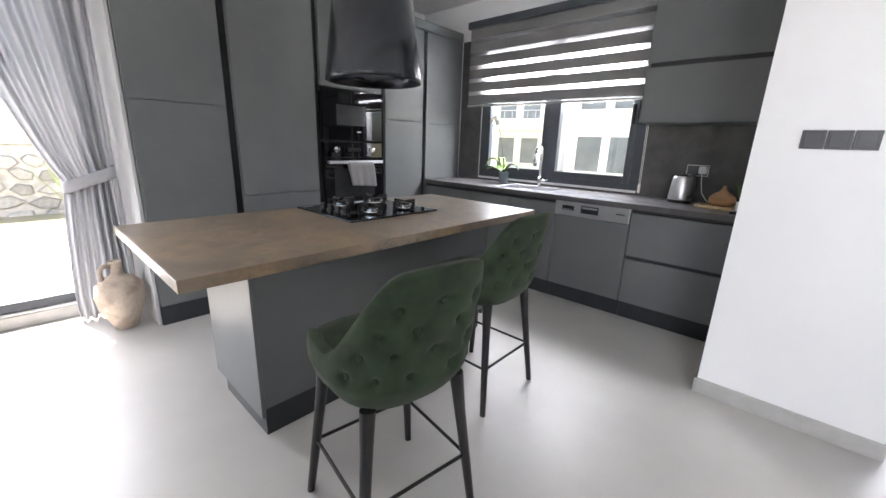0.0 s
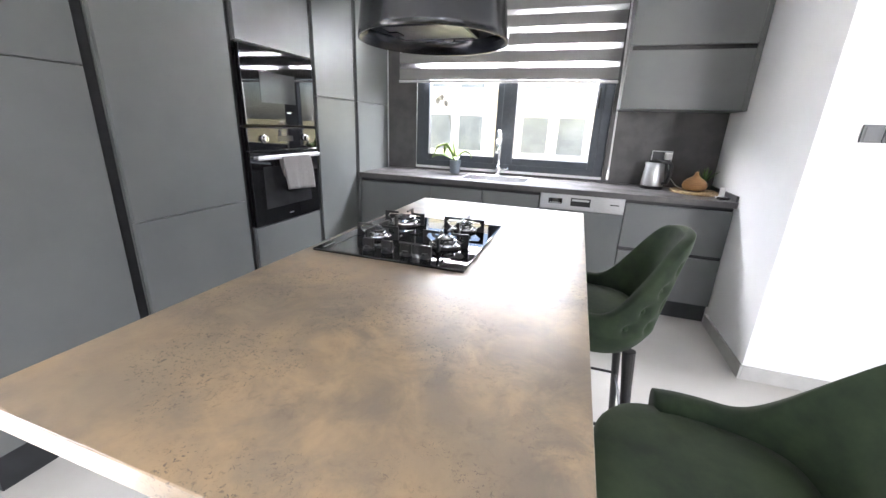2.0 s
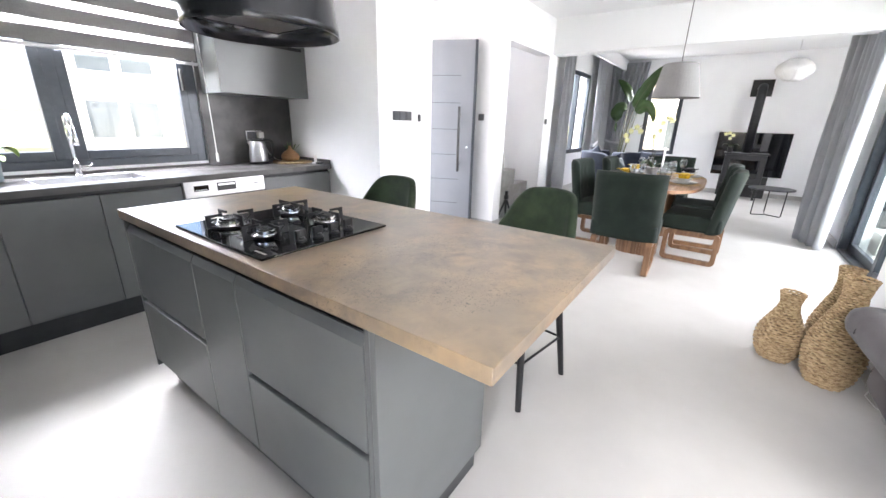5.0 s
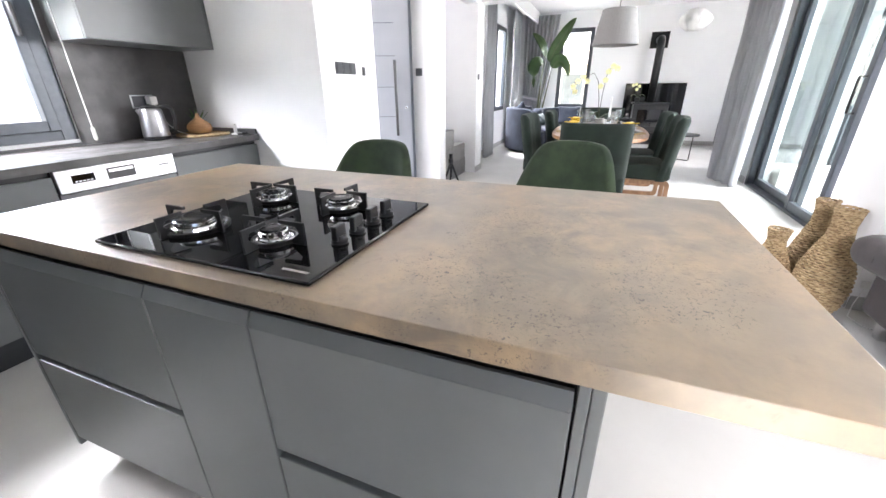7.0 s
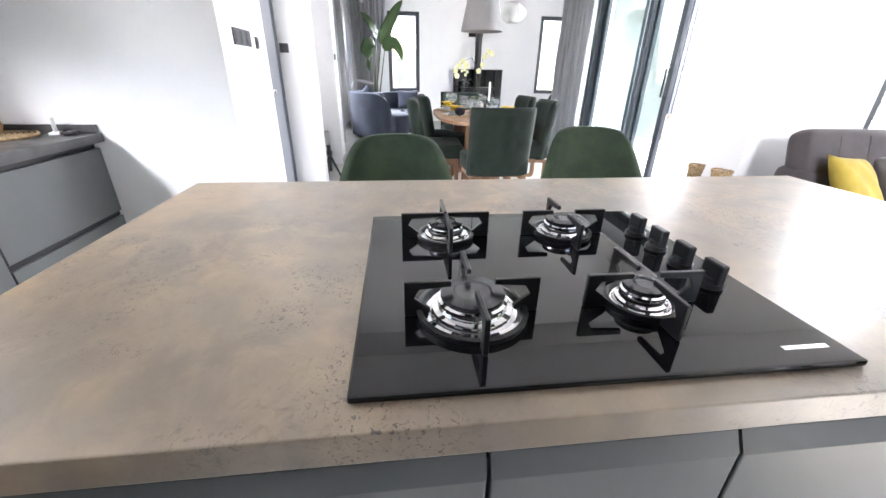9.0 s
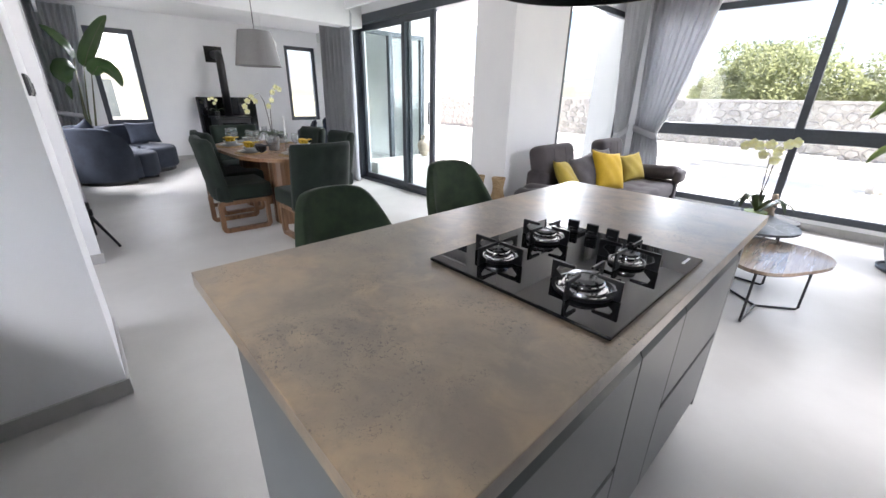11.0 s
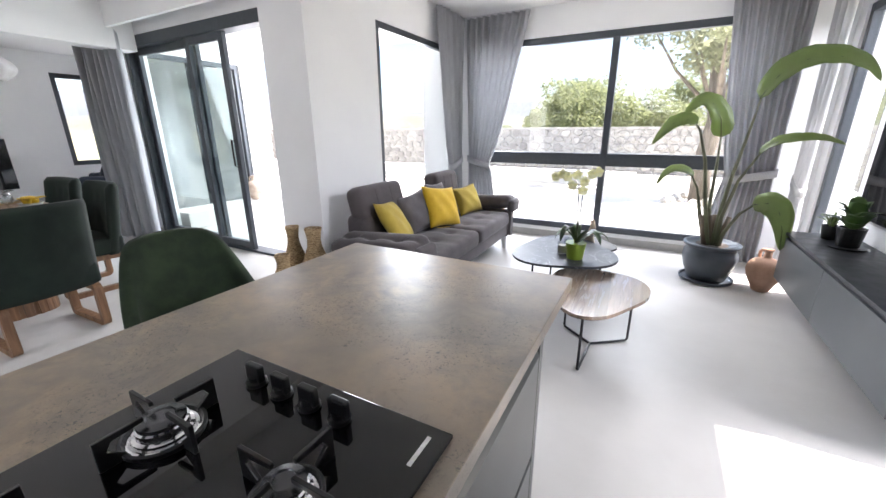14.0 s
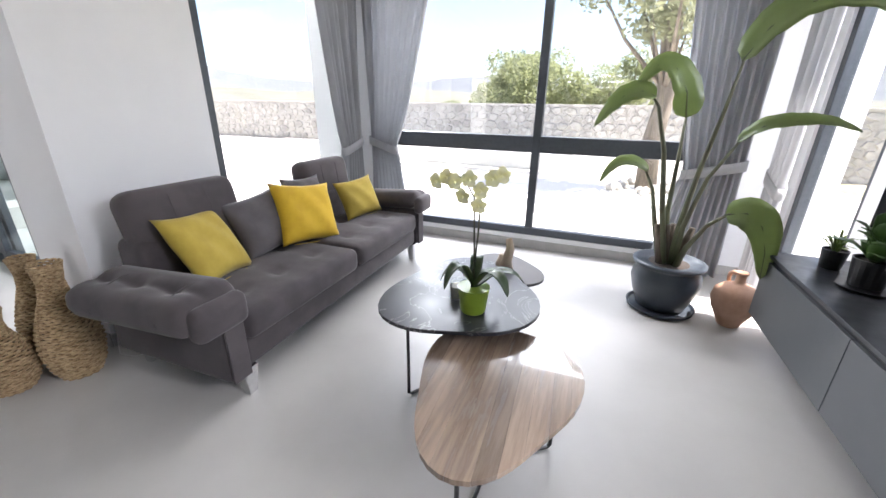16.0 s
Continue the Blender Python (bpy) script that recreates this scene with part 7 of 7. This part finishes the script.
def tree(label, m, trunk, limbs, blobs, count, size, seed, material):
    q = random.Random(seed)
    ob = thing("tree", label, "tree", m)
    bm = bmesh.new()
    tube(bm, trunk, 0.19, 12, 0.10)
    for l in limbs:
        tube(bm, l, 0.045, 8, 0.012)
    part("trunk", bm, BARK, ob, smooth=True)
    part("crown", leaves(bmesh.new(), blobs, count, size, q), material, ob)
    return ob


q = random.Random(4)
blobs = []
for i in range(34):
    a, r = q.uniform(0, 6.28), q.uniform(0.2, 2.0)
    blobs.append(((r * math.cos(a), r * math.sin(a), q.uniform(2.6, 5.0)), q.uniform(0.3, 0.6)))
limbs = [[(0, 0, 1.7), (0.6 * b[0][0], 0.6 * b[0][1], 0.5 * (1.7 + b[0][2])), b[0]] for b in blobs[::3]]
tree("tall tree with pale bark and airy olive foliage", pose(-3.12, -7.9, -0.06), [(0, 0, 0), (0.05, 0, 0.8), (-0.03, 0.05, 1.6), (0.1, 0, 2.6), (0.05, 0, 3.4)], limbs, blobs, 9000, 0.055, 4, FOL2)
for i, (x, y, s) in enumerate(((1.1, -18.5, 1.12), (-3.2, -19.5, 1.0), (2.6, -21, 0.9), (-7.5, -18, 1.05), (9.5, -30, 0.6))):
    q = random.Random(20 + i)
    blobs = []
    for k in range(40):
        a, r = q.uniform(0, 6.28), 2.3 * math.sqrt(q.uniform(0, 1))
        blobs.append(((s * r * math.cos(a), s * r * math.sin(a), s * (1.0 + q.uniform(0, 1) ** 0.6 * (2.7 - 0.28 * r * r))), s * q.uniform(0.45, 0.75)))
    limbs = [[(0, 0, 0.8 * s), tuple(0.6 * v for v in b[0]), b[0]] for b in blobs[::4]]
    tree("rounded carob tree with dense green crown", pose(x, y, -0.42), [(0, 0, 0), (0.05, 0.03, 0.6 * s), (0, 0, 1.5 * s)], limbs, blobs, 15000, 0.07 * s, 30 + i, FOL)
# garden pool with grey lining, and rocks round the tree
POOLM = mat("grey pool lining", (0.30, 0.31, 0.32), 0.35, col2=(0.24, 0.25, 0.26), scale=0.8, detail=6, rvar=0.1)
pool = thing("garden_pool", "grey-lined garden pool with pale stone coping", "pool", pose(0, 0, -0.06))
part("lining", bmbox(-1.45, 5.8, -12.8, -8.9, 0.0, 0.012), POOLM, pool)
for x0, x1, y0, y1 in ((-1.75, 6.1, -8.88, -8.6), (-1.75, 6.1, -13.0, -12.82), (-1.75, -1.47, -12.8, -8.9), (5.82, 6.1, -12.8, -8.9)):
    part("coping", bmbox(x0, x1, y0, y1, 0.0, 0.07, bevel=0.01), STONEWHITE, pool)
bm = bmesh.new()
rq = random.Random(8)
for i in range(26):
    a, r = rq.uniform(0, 6.28), rq.uniform(0.35, 0.75)
    s0 = rq.uniform(0.05, 0.12)
    bmesh.ops.create_icosphere(bm, subdivisions=1, radius=s0, matrix=pose(-3.12 + r * math.cos(a), -7.9 + r * math.sin(a), -0.06 + s0 * 0.5, rq.uniform(0, 90), rq.uniform(0, 90), rq.uniform(0, 360)))
for v in bm.verts:
    v.co += Vector((rq.uniform(-1, 1), rq.uniform(-1, 1), rq.uniform(-1, 1))) * 0.018
rk = tagged(new("rocks", bpy.data.meshes.new("rocks")), "grey field stones heaped round the tree trunk", "rocks", kind="stuff")
bm.to_mesh(rk.data)
rk.data.materials.append(STONE)
# tufts by the garden wall on the west side
GRASSY = mat("yellow green garden plant", (0.20, 0.26, 0.06), 0.6, col2=(0.14, 0.19, 0.04), scale=6)
for i, (x, y, h) in enumerate(((-6.9, 0.55, 1.0), (-7.6, -0.6, 0.8), (-6.7, 1.6, 0.7))):
    g = thing("garden_plant", "young palm-like garden plant in dry soil", "plant", pose(x, y, -0.10))
    for k in range(12):
        a = k * 2.4 + i
        l = h * (0.35 + 0.2 * (k % 3))
        leafpart(g, [(0, 0, 0), (0.25 * l * math.cos(a), 0.25 * l * math.sin(a), 0.5 * h), (0.6 * l * math.cos(a), 0.6 * l * math.sin(a), h * (0.75 + 0.08 * (k % 4)))], 0.07, GRASSY, n=6)
    bm = bmesh.new()
    tube(bm, [(0, 0, -0.3), (0, 0, 0.15)], 0.04, 8)
    part("stem", bm, STALK, g)
setting("garden_soil", bmbox(-9.2, -6.51, -10, 12, -0.45, -0.08), SANDG, "dry sandy garden bed", "ground")

# far hills, with the distance haze put into their paled, greyed colours
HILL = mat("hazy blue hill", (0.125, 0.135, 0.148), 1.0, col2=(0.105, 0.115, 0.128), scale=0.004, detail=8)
HILLN = mat("dry green hill", (0.16, 0.157, 0.125), 1.0, col2=(0.12, 0.12, 0.095), scale=0.01, detail=8)


def hills(name, dist, height, a0, a1, material, seed, label):
    bm = bmesh.new()
    n, lo, hi = 160, [], []
    for i in range(n + 1):
        a = radians(a0 + (a1 - a0) * i / n)
        h = height * (0.55 + 0.45 * noise.noise((i * 0.045, seed, 0)) + 0.18 * noise.noise((i * 0.16, seed, 3)) + 0.05 * noise.noise((i * 0.6, seed, 7)))
        lo.append([bm.verts.new((dist * 0.8 * math.sin(a), dist * 0.8 * math.cos(a), -0.6)), bm.verts.new((dist * 0.92 * math.sin(a), dist * 0.92 * math.cos(a), h * 0.55 + 8 * noise.noise((i * 0.3, seed, 5))))])
        hi.append(bm.verts.new((dist * math.sin(a), dist * math.cos(a), max(2, h))))
    for i in range(n):
        bm.faces.new((lo[i][0], lo[i + 1][0], lo[i + 1][1], lo[i][1]))
        bm.faces.new((lo[i][1], lo[i + 1][1], hi[i + 1], hi[i]))
    o = setting(name, bm, material, label, "hills")
    return o


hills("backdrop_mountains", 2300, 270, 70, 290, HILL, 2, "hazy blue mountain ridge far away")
hills("backdrop_hills", 1100, 60, 80, 280, HILLN, 9, "low dry hills in the distance")

# houses across the way
RENDERW = mat("white render", (0.78, 0.77, 0.74), 0.8, col2=(0.70, 0.69, 0.66), scale=0.8)
RENDERO = mat("sand coloured render", (0.58, 0.50, 0.36), 0.8, col2=(0.52, 0.44, 0.31), scale=0.8)
DARKGL = mat("dark house window", (0.15, 0.17, 0.18), 0.15, col2=(0.20, 0.22, 0.23), scale=1)


def villa(x, y, rot, w=9.0, d=8.0, storeys=2):
    ob = thing("villa", "white two-storey villa with flat roof and balconies", "house", pose(x, y, -0.42, 0, 0, rot), group="villas across the way")
    part("wall", bmbox(-w / 2, w / 2, 0, d, 0, 3.0 * storeys), RENDERW, ob)
    part("roof", bmbox(-w / 2 - 0.3, w / 2 + 0.3, -0.4, d + 0.2, 3.0 * storeys + 0.002, 3.0 * storeys + 0.35), RENDERW, ob)
    part("accent_wall", bmbox(-0.7, 0.4, -0.12, -0.002, 0, 3.0 * storeys), RENDERO, ob)
    for s in range(storeys):
        for px in (-3.3, -1.7, 1.5, 3.2):
            wn2 = part("window", bmbox(px - 0.6, px + 0.6, -0.05, -0.003, 3 * s + 0.6, 3 * s + 2.3), DARKGL, ob)
            bm = bmesh.new()
            for q2 in ((px - 0.66, px - 0.6, 0.54, 2.36), (px + 0.6, px + 0.66, 0.54, 2.36), (px - 0.6, px + 0.6, 2.3, 2.36), (px - 0.6, px + 0.6, 0.54, 0.6)):
                box(bm, q2[0], q2[1], -0.09, -0.003, 3 * s + q2[2], 3 * s + q2[3])
            part("frame", bm, RENDERW, wn2)
        if s:
            bl = part("balcony", bmbox(0.6, w / 2, -1.4, -0.003, 3 * s - 0.2, 3 * s), RENDERW, ob)
            for k in range(8):
                part("baluster", bmbox(0.65 + k * 0.54, 0.68 + k * 0.54, -1.38, -1.35, 3 * s, 3 * s + 1.0), STEEL, bl)
            part("rail", bmbox(0.6, w / 2, -1.4, -1.34, 3 * s + 1.0, 3 * s + 1.05), STEEL, bl)
    return ob


villa(-4.8, 20, 4)
villa(7.0, 24, -6)
villa(24.0, 4.0, -95)
villa(-17.5, 24, 12)

# ledge with a jar on the covered terrace
setting("terrace_step", bmbox(3.62, 4.09, -3.25, -1.60, -0.03, 0.24, bevel=0.006), STONEWHITE, "low pale ledge along the lounge glazing", "step")
amphora("terrace_jar", "pale clay jar on the terrace ledge", pose(3.80, -2.85, 0.241), 0.85, CLAY, (10,))
# cable and socket behind the sofa
cb = thing("sofa_cable", "thin white cable lying on the floor by the sofa", "cable", pose(0, 0, 0))
bm = bmesh.new()
tube(bm, [(0.21, -0.93, 0.16), (0.19, -0.90, 0.05), (0.12, -0.86, 0.006), (0.02, -0.88, 0.005), (-0.03, -0.96, 0.005)], 0.003, 6)
part("cable", bm, PLASTIC, cb, smooth=True)
part("plug", bmbox(0.205, 0.226, -0.945, -0.915, 0.15, 0.19, bevel=0.003), PLASTIC, cb)
